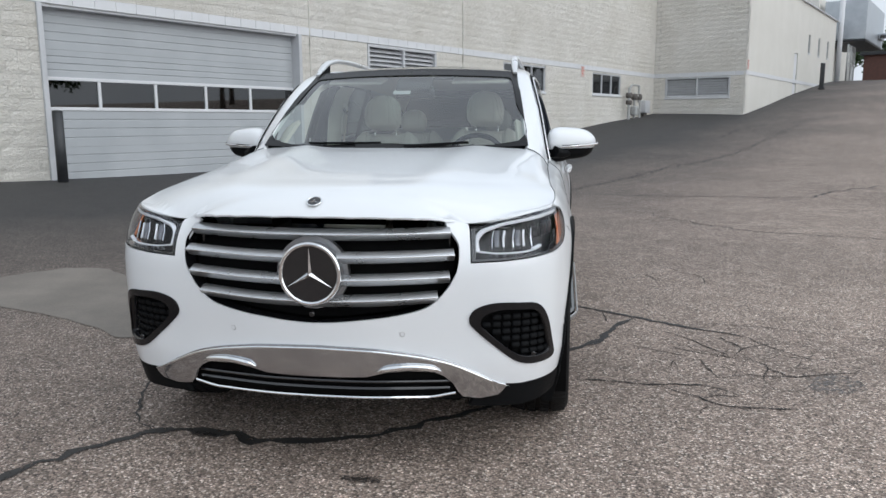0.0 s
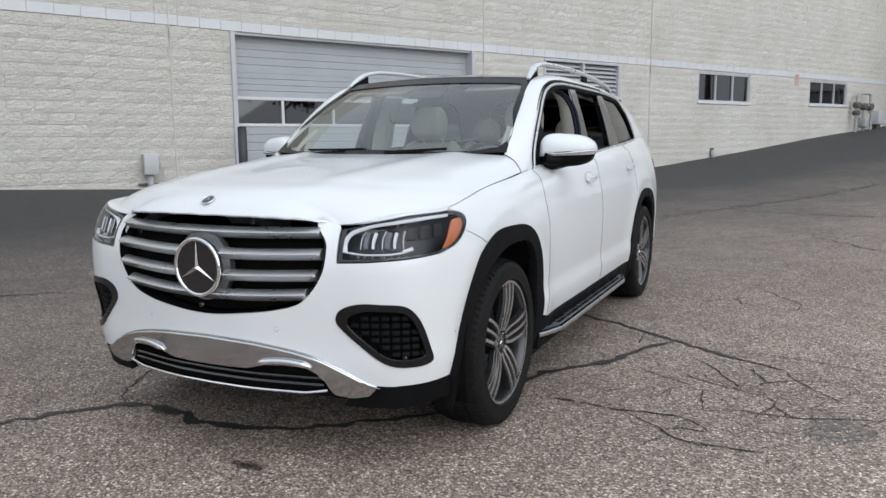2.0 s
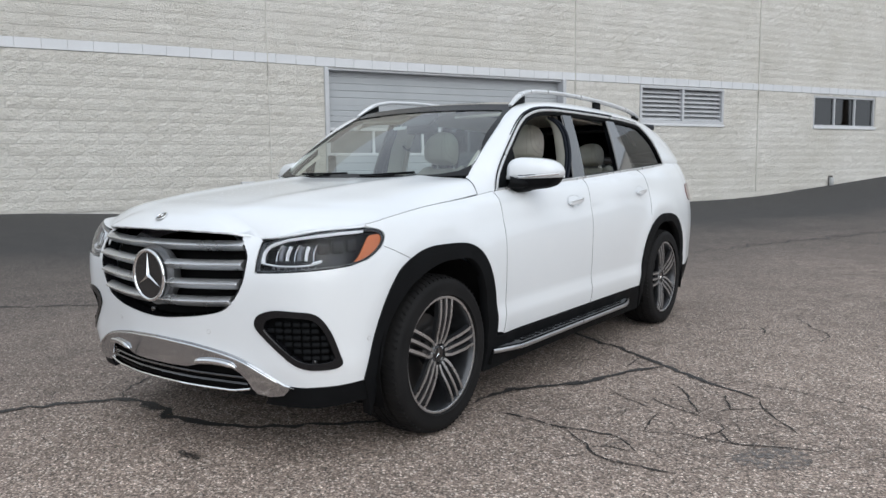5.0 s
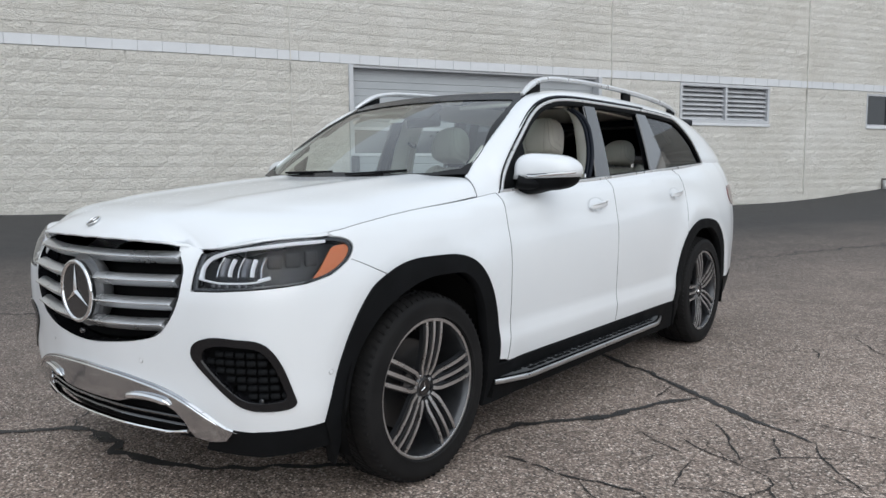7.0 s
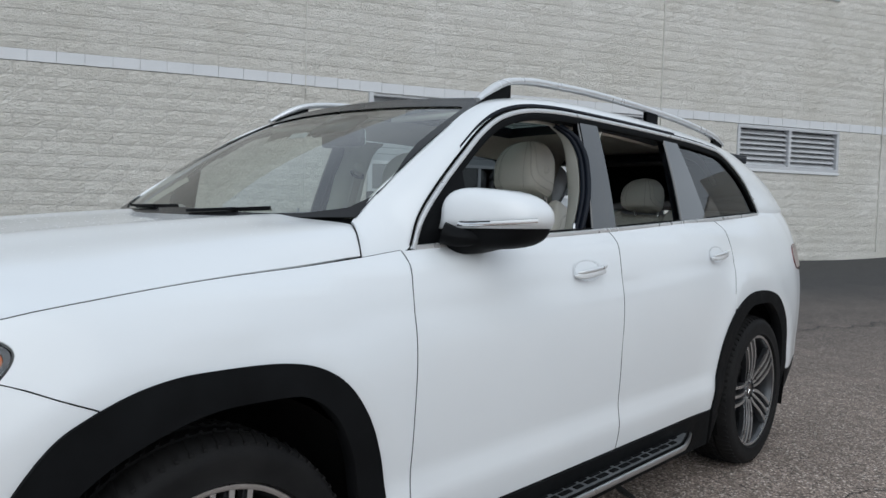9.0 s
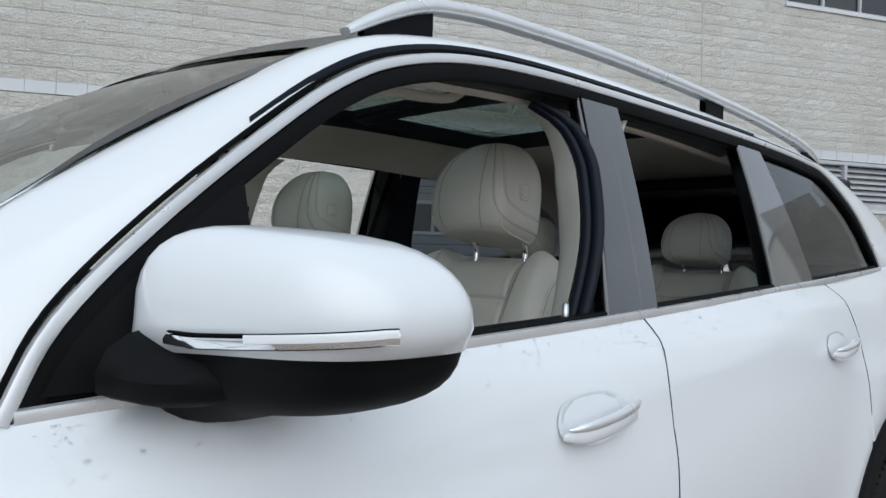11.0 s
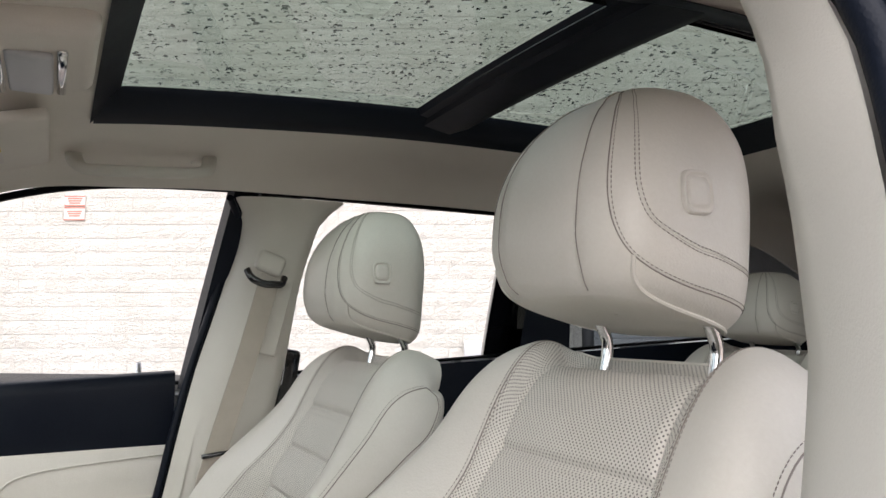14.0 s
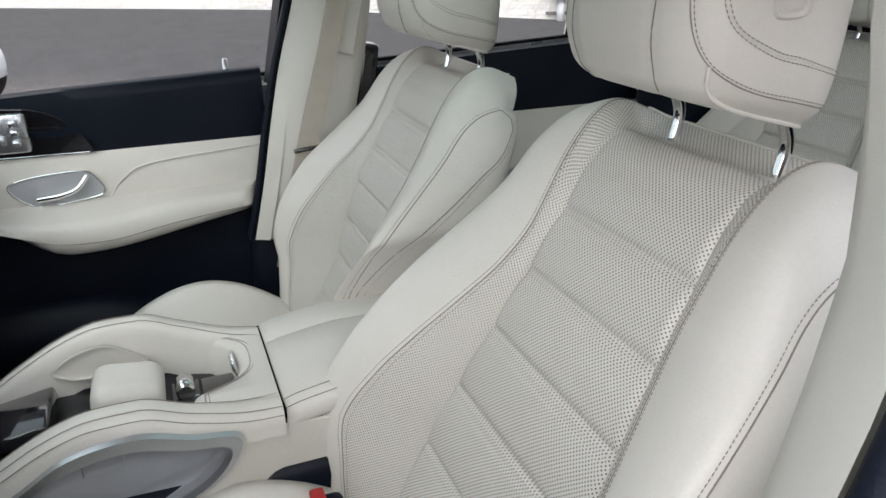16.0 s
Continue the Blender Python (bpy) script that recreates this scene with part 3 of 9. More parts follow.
# asphalt: worn brown-grey aggregate near the car, smooth dark new asphalt along the building
WA, WD, WN = np.array([-7.854, 8.266]), np.array([0.4537, 0.8912]), np.array([0.8912, -0.4537])


def asphalt():
    m = mat("worn_asphalt", (0.1, 0.095, 0.09), 0.8)
    geo = node(m, "ShaderNodeNewGeometry")
    v = geo.outputs["Position"]
    vor = node(m, "ShaderNodeTexVoronoi", Scale=112.0)
    link(m, v, vor.inputs["Vector"])
    vor2 = node(m, "ShaderNodeTexVoronoi", Scale=210.0)
    link(m, v, vor2.inputs["Vector"])
    big, mid = noise_of(m, v, 0.35, 6), noise_of(m, v, 3.5, 6, 0.65)
    stones = ramp_of(m, node_r(m, vor.outputs["Color"]), [(0.0, (0.085, 0.069, 0.060)), (0.30, (0.235, 0.188, 0.160)), (0.70, (0.370, 0.300, 0.258)), (0.88, (0.50, 0.42, 0.365)), (1.0, (0.82, 0.74, 0.68))])
    gap = ramp_of(m, vor.outputs["Distance"], [(0.20, (1.15, 1.15, 1.15)), (0.70, (0.56, 0.56, 0.56))])
    old = mix_of(m, 1.0, stones, gap, "MULTIPLY")
    grit = node(m, "ShaderNodeTexVoronoi", Scale=58.0)
    link(m, v, grit.inputs["Vector"])
    old = mix_of(m, 1.0, old, ramp_of(m, node_r(m, grit.outputs["Color"]), [(0.0, (0.80, 0.80, 0.80)), (0.5, (1.0, 1.0, 1.0)), (1.0, (1.22, 1.21, 1.20))]), "MULTIPLY")
    old = mix_of(m, 1.0, old, ramp_of(m, mid, [(0.25, (0.72, 0.71, 0.70)), (0.7, (1.12, 1.11, 1.10))]), "MULTIPLY")
    old = mix_of(m, 1.0, old, ramp_of(m, big, [(0.25, (0.80, 0.79, 0.78)), (0.7, (1.15, 1.14, 1.13))]), "MULTIPLY")
    fresh = mix_of(m, 1.0, ramp_of(m, node_r(m, vor2.outputs["Color"]), [(0.0, (0.019, 0.019, 0.021)), (0.7, (0.034, 0.034, 0.036)), (1.0, (0.075, 0.072, 0.072))]),
                   ramp_of(m, mid, [(0.3, (0.8, 0.8, 0.8)), (0.7, (1.2, 1.18, 1.16))]), "MULTIPLY")
    # distance from the building's face, with a wavering edge
    dot = node(m, "ShaderNodeVectorMath")
    dot.operation = "DOT_PRODUCT"
    link(m, v, dot.inputs[0])
    dot.inputs[1].default_value = (WN[0], WN[1], 0)
    off = math_of(m, "SUBTRACT", dot.outputs["Value"], float(WA @ WN))
    off = math_of(m, "ADD", off, math_of(m, "MULTIPLY", math_of(m, "SUBTRACT", big, 0.5), 2.2))
    fac = ramp_of(m, math_of(m, "DIVIDE", off, 14.0), [(0.28, (0.02, 0.02, 0.02)), (0.37, (0.24, 0.24, 0.24)), (0.52, (0.50, 0.50, 0.50)), (0.66, (0.86, 0.86, 0.86)), (0.82, (1, 1, 1))])
    bleached = ramp_of(m, math_of(m, "DIVIDE", off, 14.0), [(0.72, (1, 1, 1)), (0.95, (1.24, 1.235, 1.22))])
    old = mix_of(m, 1.0, old, bleached, "MULTIPLY")
    col = mix_of(m, fac, fresh, old)
    # a field of crazed cracks
    warp = node(m, "ShaderNodeTexNoise", Scale=3.0, Detail=4.0)
    link(m, v, warp.inputs["Vector"])
    shift = node(m, "ShaderNodeVectorMath")
    shift.operation = "MULTIPLY_ADD"
    link(m, warp.outputs["Color"], shift.inputs[0])
    shift.inputs[1].default_value = (0.22, 0.22, 0)
    link(m, v, shift.inputs[2])
    net = node(m, "ShaderNodeTexVoronoi", Scale=5.2)
    net.feature = "DISTANCE_TO_EDGE"
    link(m, shift.outputs["Vector"], net.inputs["Vector"])
    line = ramp_of(m, net.outputs["Distance"], [(0.0, (1, 1, 1)), (0.020, (0, 0, 0))])
    dist = node(m, "ShaderNodeVectorMath")
    dist.operation = "DISTANCE"
    link(m, v, dist.inputs[0])
    dist.inputs[1].default_value = (2.05, 0.85, 0)
    field = math_of(m, "ADD", dist.outputs["Value"], math_of(m, "MULTIPLY", math_of(m, "SUBTRACT", mid, 0.5), 1.6))
    mask = ramp_of(m, field, [(0.55, (1, 1, 1)), (0.95, (0, 0, 0))])
    crack = math_of(m, "MULTIPLY", math_of(m, "MULTIPLY", line, mask), ramp_of(m, noise_of(m, v, 2.6, 3), [(0.42, (0.15, 0.15, 0.15)), (0.58, (1, 1, 1))]))
    col = mix_of(m, math_of(m, "MULTIPLY", crack, 0.85), col, (0.016, 0.015, 0.014))
    color_to(m, col)
    link(m, ramp_of(m, fac, [(0.0, (0.74,) * 3), (1.0, (0.84,) * 3)]), shader(m).inputs["Roughness"])
    h = math_of(m, "SUBTRACT", math_of(m, "MULTIPLY", vor.outputs["Distance"], -1.0), math_of(m, "MULTIPLY", crack, 3.0))
    bump(m, h, 0.6, 0.006)
    return m


def node_r(m, color):
    s = node(m, "ShaderNodeSeparateColor")
    link(m, color, s.inputs[0])
    return s.outputs[0]


M["asphalt"] = asphalt()

# ---- the ground: one sheet, climbing towards the far end ----
ZF = spl([(-60, .9), (-6, .64), (-3, .53), (0, .41), (6, .36), (10.3, .365), (12.5, .43), (15.5, .66), (18, .87), (22, 1.24), (28.7, 1.76), (40, 3.0), (50, 3.95), (56, 4.2), (70, 4.25), (900, 4.3)])
ZR = spl([(-60, 0), (2, 0), (6, .03), (10, .12), (15, .38), (22, .95), (28.7, 1.62), (40, 3.0), (50, 3.95), (56, 4.2), (70, 4.25), (900, 4.3)])


def ground_z(s, off):
    t = np.clip(off / 8, 0, 1)
    return ZR(s) + (ZF(s) - ZR(s)) * (1 - t * t * (3 - 2 * t))


def wp(s, off, z):
    """A place by metres along the building's face, out from it, and up."""
    return (WA[0] + WD[0] * s + WN[0] * off, WA[1] + WD[1] * s + WN[1] * off, z)


def wall_frame(origin=(0, 0), turned=False):
    """Matrix with x along the face, y into the building, z up."""
    d, n = (WD, WN) if not turned else (WN, -WD)
    o = wp(origin[0], origin[1], 0)
    return Matrix(((d[0], -n[0], 0, o[0]), (d[1], -n[1], 0, o[1]), (0, 0, 1, 0), (0, 0, 0, 1)))


ss = np.concatenate([-np.geomspace(700, 12, 22), np.arange(-11, 60, 0.5), np.geomspace(62, 800, 18)])
oo = np.concatenate([-np.geomspace(400, 2, 12), np.arange(-1, 18, 0.5), np.geomspace(19, 700, 22)])
S, O = np.meshgrid(ss, oo, indexing="ij")
Z = ground_z(S, O) + 0.006 * np.sin(S * 1.1 + O * 0.6) * np.sin(O * 0.9)
G = np.stack([WA[0] + WD[0] * S + WN[0] * O, WA[1] + WD[1] * S + WN[1] * O, Z], -1)
ground_me = grid_mesh("ground", G[:, ::-1])
ground = shaped("ground", ground_me, None, "", M["asphalt"])
tagged(ground, "worn brown-grey asphalt yard with cracks, climbing away", "ground", kind="structure")


def ground_at(x, y):
    dx, dy = x - WA[0], y - WA[1]
    s, o = dx * WD[0] + dy * WD[1], dx * WN[0] + dy * WN[1]
    return float(ground_z(s, o) + 0.006 * math.sin(s * 1.1 + o * 0.6) * math.sin(o * 0.9))


def strip(name, keys, width, material, label, lift=0.004, seed=1, wobble=0.03):
    """A crack or seam laid along the ground, with an uneven edge."""
    rnd = random.Random(seed)
    k = np.array(keys, float)
    t = np.concatenate(([0], np.cumsum(np.hypot(*np.diff(k, axis=0).T))))
    f = spl([(a, *b) for a, b in zip(t, k)])
    n = max(8, int(t[-1] / 0.06))
    tt = np.linspace(0, t[-1], n)
    p = f(tt)
    w = np.array([noise.noise((q * 3.1, seed, 0)) for q in tt]) * wobble
    d = np.gradient(p, axis=0)
    d /= np.linalg.norm(d, axis=1)[:, None]
    nn = np.stack([-d[:, 1], d[:, 0]], -1)
    jag = np.array([rnd.gauss(0, 1) for _ in tt]) * min(width * .45, .012)
    p = p + nn * (w + jag)[:, None]
    verts, faces = [], []
    for i in range(n):
        ends = min(1, 6 * i / n + 0.15, 6 * (n - 1 - i) / n + 0.15)
        half = width / 2 * ends * (0.35 + 0.9 * rnd.random())
        for sgn in (-1, 1):
            x, y = p[i] + nn[i] * half * sgn
            verts.append((x, y, ground_at(x, y) + lift))
        if i:
            faces.append((2 * i - 2, 2 * i, 2 * i + 1, 2 * i - 1))
    me = mesh_of(name, verts, [f[::-1] for f in faces])
    return tagged(shaped(name, me, None, "", material), label, "crack", kind="structure")


strip("crack_seal_front", [(-4.2, -3.6), (-2.2, -1.95), (-1.27, -1.13), (-1.0, -.73), (-.75, -.545), (-.5, -.58), (-.24, -.60), (0, -.54), (.17, -.45), (.36, -.28), (.55, -.1), (.75, .2)], .060, M["sealant"], "sealed black crack running under the parked car", seed=3)
strip("crack_spur_front", [(-.89, -.60), (-1.09, -.40), (-1.17, -.22), (-1.3, .1)], .016, M["sealant"], "thin open crack in the asphalt", seed=5)
strip("crack_seal_side", [(.2, 2.55), (.48, 2.39), (.8, 2.20), (1.08, 2.06), (1.41, 1.79), (1.63, 1.65), (1.82, 1.53), (2.0, 1.42), (2.11, 1.37)], .044, M["sealant"], "sealed black crack beside the car", seed=7)
strip("crack_patch_side", [(1.46, 1.76), (1.33, 1.60), (1.27, 1.43), (1.21, 1.24), (1.12, 1.08), (1.0, .93), (.89, .75), (.84, .46)], .062, M["sealant"], "dark sealed patch beside the car", seed=9)
# open hairline cracks in the crazed stretch beside the front wheel, their shade painted on
CRACKS = [[(1.0, .39), (1.13, .39), (1.28, .37), (1.43, .35), (1.56, .38), (1.7, .37), (1.83, .25)], [(1.46, .34), (1.54, .26), (1.65, .18), (1.69, .13), (1.83, .09), (1.95, .10), (2.12, .09)],
          [(1.68, .10), (1.63, .06), (1.59, -.03)], [(1.65, .18), (1.74, .24), (1.84, .23)], [(1.25, 1.60), (1.24, 1.74), (1.23, 1.89)], [(1.39, 1.05), (1.50, .98), (1.60, .93), (1.69, .89)],
          [(1.54, 1.43), (1.66, 1.38), (1.78, 1.19), (1.89, .99), (1.94, .90)], [(1.94, .90), (2.04, 1.09), (2.25, 1.23)], [(1.93, .89), (2.04, .84), (2.09, .76), (2.03, .56), (2.01, .44)],
          [(1.85, 1.63), (2.0, 1.66), (2.3, 1.62), (2.56, 1.54), (3.1, 1.34)], [(1.79, .51), (1.96, .59), (2.17, .58), (2.35, .65), (2.6, .72)], [(1.60, 1.07), (1.72, .98), (1.94, .90)],
          [(1.74, .83), (1.76, .65), (1.78, .50)], [(2.09, .76), (2.14, .64), (2.21, .58)], [(2.04, 1.09), (1.98, 1.25), (1.93, 1.37)], [(2.11, 1.37), (2.17, 1.21), (2.26, 1.08), (2.4, .9)]]
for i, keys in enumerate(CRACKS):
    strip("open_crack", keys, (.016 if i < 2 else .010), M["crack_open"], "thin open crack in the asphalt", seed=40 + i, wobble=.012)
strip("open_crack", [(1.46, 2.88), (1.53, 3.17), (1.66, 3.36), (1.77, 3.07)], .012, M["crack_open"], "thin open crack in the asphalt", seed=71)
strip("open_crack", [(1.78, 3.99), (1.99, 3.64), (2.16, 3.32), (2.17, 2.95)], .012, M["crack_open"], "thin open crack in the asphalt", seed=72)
strip("crack_far_a", [(-.6, 7.6), (-.15, 8.81), (1.02, 11.2), (2.22, 13.51), (3.5, 16.0), (4.93, 17.9), (7.7, 23.2), (11.15, 30.0)], .07, M["sealant"], "sealed crack climbing the yard", seed=13, wobble=.25)
strip("crack_far_b", [(1.0, 10.8), (3.0, 10.48), (5.03, 10.37), (6.0, 11.4), (7.1, 12.1), (9, 12.6)], .06, M["sealant"], "sealed crack across the yard", seed=15, wobble=.15)
strip("crack_far_c", [(2.0, 8.5), (2.73, 7.07), (3.34, 6.35), (4.0, 6.05), (4.7, 5.82), (6.5, 5.2)], .035, M["sealant"], "thin crack across the yard", seed=17, wobble=.1)
strip("crack_far_d", [(5.8, 22.6), (8.0, 26.8), (10.3, 28.5), (13, 31)], .10, M["sealant"], "sealed crack near the far wall", seed=19, wobble=.2)
strip("crack_left", [(-7.5, -1.6), (-4.46, .27), (-3.97, .82), (-3.5, 1.2)], .05, M["sealant"], "dark seam in the asphalt", seed=21, wobble=.1)


def patch(name, keys, material, label, lift, rough=0.12):
    loop = smooth_loop(keys, 5)
    c = loop.mean(0)
    verts = [(c[0], c[1], ground_at(*c) + lift)]
    for f in (0.5, 1.0):
        for i, p in enumerate(loop):
            q = c + (p - c) * f * (1 + rough * noise.noise((i * 1.3, f, lift * 900)))
            verts.append((q[0], q[1], ground_at(*q) + lift))
    n = len(loop)
    faces = [(0, 1 + i, 1 + (i + 1) % n) for i in range(n)] + [(1 + i, 1 + n + i, 1 + n + (i + 1) % n, 1 + (i + 1) % n) for i in range(n)]
    me = mesh_of(name, verts, faces)
    if me.polygons[0].normal.z < 0:
        me.flip_normals()
    return tagged(shaped(name, me, None, "", material), label, "ground patch", kind="structure")


patch("concrete_apron", [(-4.10, 1.80), (-3.9, 2.05), (-3.66, 2.55), (-3.3, 2.72), (-2.9, 2.50), (-2.45, 2.28), (-1.9, 1.75), (-1.75, 1.2), (-1.85, .75), (-2.2, .95), (-2.75, 1.22), (-3.3, 1.38)], M["concrete"], "worn concrete patch let into the asphalt", .005, .04)
patch("oil_stain_front", [(.08, -.90), (.15, -.87), (.22, -.885), (.25, -.91), (.19, -.935), (.12, -.925)], M["oil"], "small dark oil stain on the asphalt", .006, .5)
patch("oil_stain_left", [(-.70, -.60), (-.655, -.57), (-.60, -.585), (-.585, -.61), (-.64, -.63)], M["oil"], "small dark oil stain on the asphalt", .007, .5)
patch("repair_patch", [(2.22, .40), (2.26, .52), (2.35, .64), (2.45, .66), (2.51, .58), (2.51, .44), (2.42, .38), (2.31, .35)], M["repair"], "small grey repair patch in the asphalt", .003)

# ---- the building ----
OPEN_MAIN = [(0, 5.97, 0.0, 3.385), (8.3, 11.25, 2.40, 3.385), (14.96, 17.85, 2.40, 3.33), (21.75, 24.6, 2.46, 3.33), (8.18, 11.05, 6.38, 7.5)]
OPEN_TURN = [(0.55, 3.48, 2.44, 3.385)]
OPEN_FAR = [(9.6, 10.5, 2.8, 5.0), (13.0, 13.6, 5.2, 6.25), (15.9, 16.5, 5.25, 6.3), (18.8, 19.4, 5.3, 6.35)]


def rects(x0, x1, z0, z1, holes):
    """Splits a rectangle round its openings."""
    xs = sorted({x0, x1, *[v for h in holes for v in h[:2] if x0 < v < x1]})
    out = []
    for a, b in zip(xs, xs[1:]):
        cuts = sorted((h[2], h[3]) for h in holes if h[0] <= a and h[1] >= b)
        z = z0
        for c0, c1 in cuts:
            if c0 > z:
                out.append((a, b, z, c0))
            z = max(z, c1)
        if z < z1:
            out.append((a, b, z, z1))
    return out


def wall_mesh(name, x0, x1, z0, z1, holes, thick=0.3, front=0.02):
    verts, faces = [], []
    for a, b, c, d in rects(x0, x1, z0, z1, holes):
        k = len(verts)
        verts += [(a, front, c), (b, front, c), (b, front, d), (a, front, d), (a, thick, c), (b, thick, c), (b, thick, d), (a, thick, d)]
        faces += [(k, k + 1, k + 2, k + 3), (k + 5, k + 4, k + 7, k + 6), (k + 4, k, k + 3, k + 7), (k + 1, k + 5, k + 6, k + 2), (k + 3, k + 2, k + 6, k + 7), (k + 4, k + 5, k + 1, k)]
    return mesh_of(name, verts, faces, False)


TOP_Z = 9.2
MAIN, TURN, FAR = wall_frame(), wall_frame((28.5, 0), True), wall_frame((28.5, 4.1))
wall_main = shaped("wall_main", wall_mesh("wall_main", -40, 28.5, -0.5, TOP_Z, OPEN_MAIN), None, "", M["mortar"])
wall_main.matrix_world = MAIN
tagged(wall_main, "cream-painted split-face block wall of the workshop", "wall", kind="structure")
wall_turn = shaped("wall_turn", wall_mesh("wall_turn", 0.3, 4.1, 0.5, TOP_Z, OPEN_TURN), None, "", M["mortar"])
wall_turn.matrix_world = TURN
tagged(wall_turn, "cream-painted block return wall with a louvre", "wall", kind="structure")
wall_far = shaped("wall_far", wall_mesh("wall_far", 0, 21.6, 0.5, 7.8, OPEN_FAR, front=0.0), None, "", M["smooth_wall"])
wall_far.matrix_world = FAR
tagged(wall_far, "cream-painted far wing with small windows and a door", "wall", kind="structure")
# flat roofs, and near-black boxes that stand in for unlit rooms behind the openings
for nm, mtx, box in (("roof_main", MAIN, (-40, 28.5, 0.3, 18, TOP_Z - 0.3, TOP_Z)), ("roof_far", FAR, (0.3, 21.6, 0.3, 14, 7.5, 7.8))):
    a, b, c, d, e, f = box
    ob = part(nm, rbox((b - a, d - c, f - e), ((a + b) / 2, (c + d) / 2, (e + f) / 2), 0), M["mortar"], None)
    ob.matrix_world = mtx
    tagged(ob, "flat grey roof of the workshop building", "roof", kind="structure")
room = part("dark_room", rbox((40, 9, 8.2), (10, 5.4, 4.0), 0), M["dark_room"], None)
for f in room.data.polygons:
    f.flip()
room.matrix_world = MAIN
tagged(room, "near-black box standing in for the unlit workshop room", "room", kind="structure")
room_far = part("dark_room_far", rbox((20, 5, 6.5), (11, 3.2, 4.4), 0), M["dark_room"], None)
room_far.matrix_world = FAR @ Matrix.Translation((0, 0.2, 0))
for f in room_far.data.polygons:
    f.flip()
tagged(room_far, "near-black box standing in for the unlit far-wing room", "room", kind="structure")


def rise(x):
    """The courses climb a little towards the wall's near end."""
    return .048 * min(max((1.0 - x) / 4.0, 0), 1)


def block_verts(w, h, seed, nx=4, nz=3):
    """One rough-faced block: a rim set back, a broken face proud of it."""
    xs, zs = np.linspace(0, w, nx + 1), np.linspace(0, h, nz + 1)
    v = []
    for i, x in enumerate(xs):
        for j, z in enumerate(zs):
            rim = i in (0, nx) or j in (0, nz)
            y = 0.000 if rim else -0.008 - 0.012 * noise.noise((x * 11 + seed * 3.7, z * 17, seed))
            jx = 0 if rim else 0.02 * noise.noise((seed, i * 1.3, j))
            if i in (0, nx):
                x_in = x + (0.0028 if i == 0 else -0.0028)
            else:
                x_in = x
            z_in = z + (0.0034 if j == 0 else -0.0034 if j == nz else 0)
            v.append((x_in + jx, y, z_in))
    f = [(a, a + nz + 1, a + nz + 2, a + 1) for i in range(nx) for j in range(nz) for a in [i * (nz + 1) + j]]
    # short returns into the joint
    return v, f


def lay_blocks(x0, x1, z0, z1, holes, course=0.2, length=0.405, start=0.0):
    """Courses of blocks in running bond, cut at the openings."""
    out = []
    rows = int(math.ceil((z1 - z0) / course - 1e-6))
    for r in range(rows):
        c, d = z0 + r * course, min(z1, z0 + (r + 1) * course)
        x = x0 - (length / 2 if r % 2 else 0)
        while x < x1:
            spans = [(max(x, x0), min(x + length, x1))]
            for h in holes:
                if h[2] < d - 0.03 and h[3] > c + 0.03:
                    nxt = []
                    for a, b in spans:
                        if b <= h[0] or a >= h[1]:
                            nxt.append((a, b))
                        else:
                            if a < h[0]:
                                nxt.append((a, h[0]))
                            if b > h[1]:
                                nxt.append((h[1], b))
                    spans = nxt
            out += [(a, b, c, d) for a, b in spans if b - a > 0.04]
            x += length
    return out


rnd = random.Random(4)
near_mesh = []
for i in range(14):
    v, f = block_verts(0.405, 0.2, i * 1.7 + 0.3)
    near_mesh.append(mesh_of("block", v, f, False))
    near_mesh[-1].materials.append(M["block"])
main_blocks = lay_blocks(-18, 28.5, 3.38 - 18 * 0.2, 3.38, OPEN_MAIN) + lay_blocks(-18, 28.5, 3.57, 8.17, OPEN_MAIN)
main_blocks = [b for b in main_blocks if b[3] > float(ZF((b[0] + b[1]) / 2)) + 0.02]
near_list = [b for b in main_blocks if -6.3 < b[0] < -0.5 and b[3] < 3.4 and abs(b[1] - b[0] - 0.405) < 0.002][:300]
near_set = set(near_list)
V, F = [], []
for n_b, b in enumerate(main_blocks):
    if b in near_set:
        continue
    v, f = block_verts(b[1] - b[0], b[3] - b[2], n_b * 0.37, 3, 2)
    k = len(V)
    V += [(b[0] + p[0], p[1], b[2] + p[2] + rise(b[0] + p[0])) for p in v]
    F += [tuple(q + k for q in g) for g in f]
blocks_rest = shaped("block_courses", mesh_of("block_courses", V, F, False), wall_main, "", M["block_joined"])
tagged(blocks_rest, kind="stuff")
for n_b, b in enumerate(near_list):
    ob = shaped("block", near_mesh[rnd.randrange(14)], wall_main)
    ob.location = (b[0], 0, b[2] + rise(b[0]))
V, F = [], []
for n_b, b in enumerate(lay_blocks(0.0, 4.1, 1.38, 3.38, OPEN_TURN) + lay_blocks(0.0, 4.1, 3.57, 8.17, [])):
    v, f = block_verts(b[1] - b[0], b[3] - b[2], n_b * 0.53, 3, 2)
    k = len(V)
    V += [(b[0] + p[0], p[1], b[2] + p[2]) for p in v]
    F += [tuple(q + k for q in g) for g in f]
tagged(shaped("block_courses", mesh_of("block_courses", V, F, False), wall_turn, "", M["block_joined"]), kind="stuff")


def band(parent, x0, x1, z0=3.385, z1=3.57, proud=0.012, seed=2):
    r, x = random.Random(seed), x0
    while x < x1 - 0.1:
        w = min(0.405, x1 - x)
        part("band_stone", rbox((w - 0.0035, 0.06, z1 - z0 - 0.005), (x + w / 2, 0.03 - proud, (z0 + z1) / 2 + (rise(x + w / 2) if parent is wall_main else 0)), 0.004, 1), M["band"], parent)
        x += w


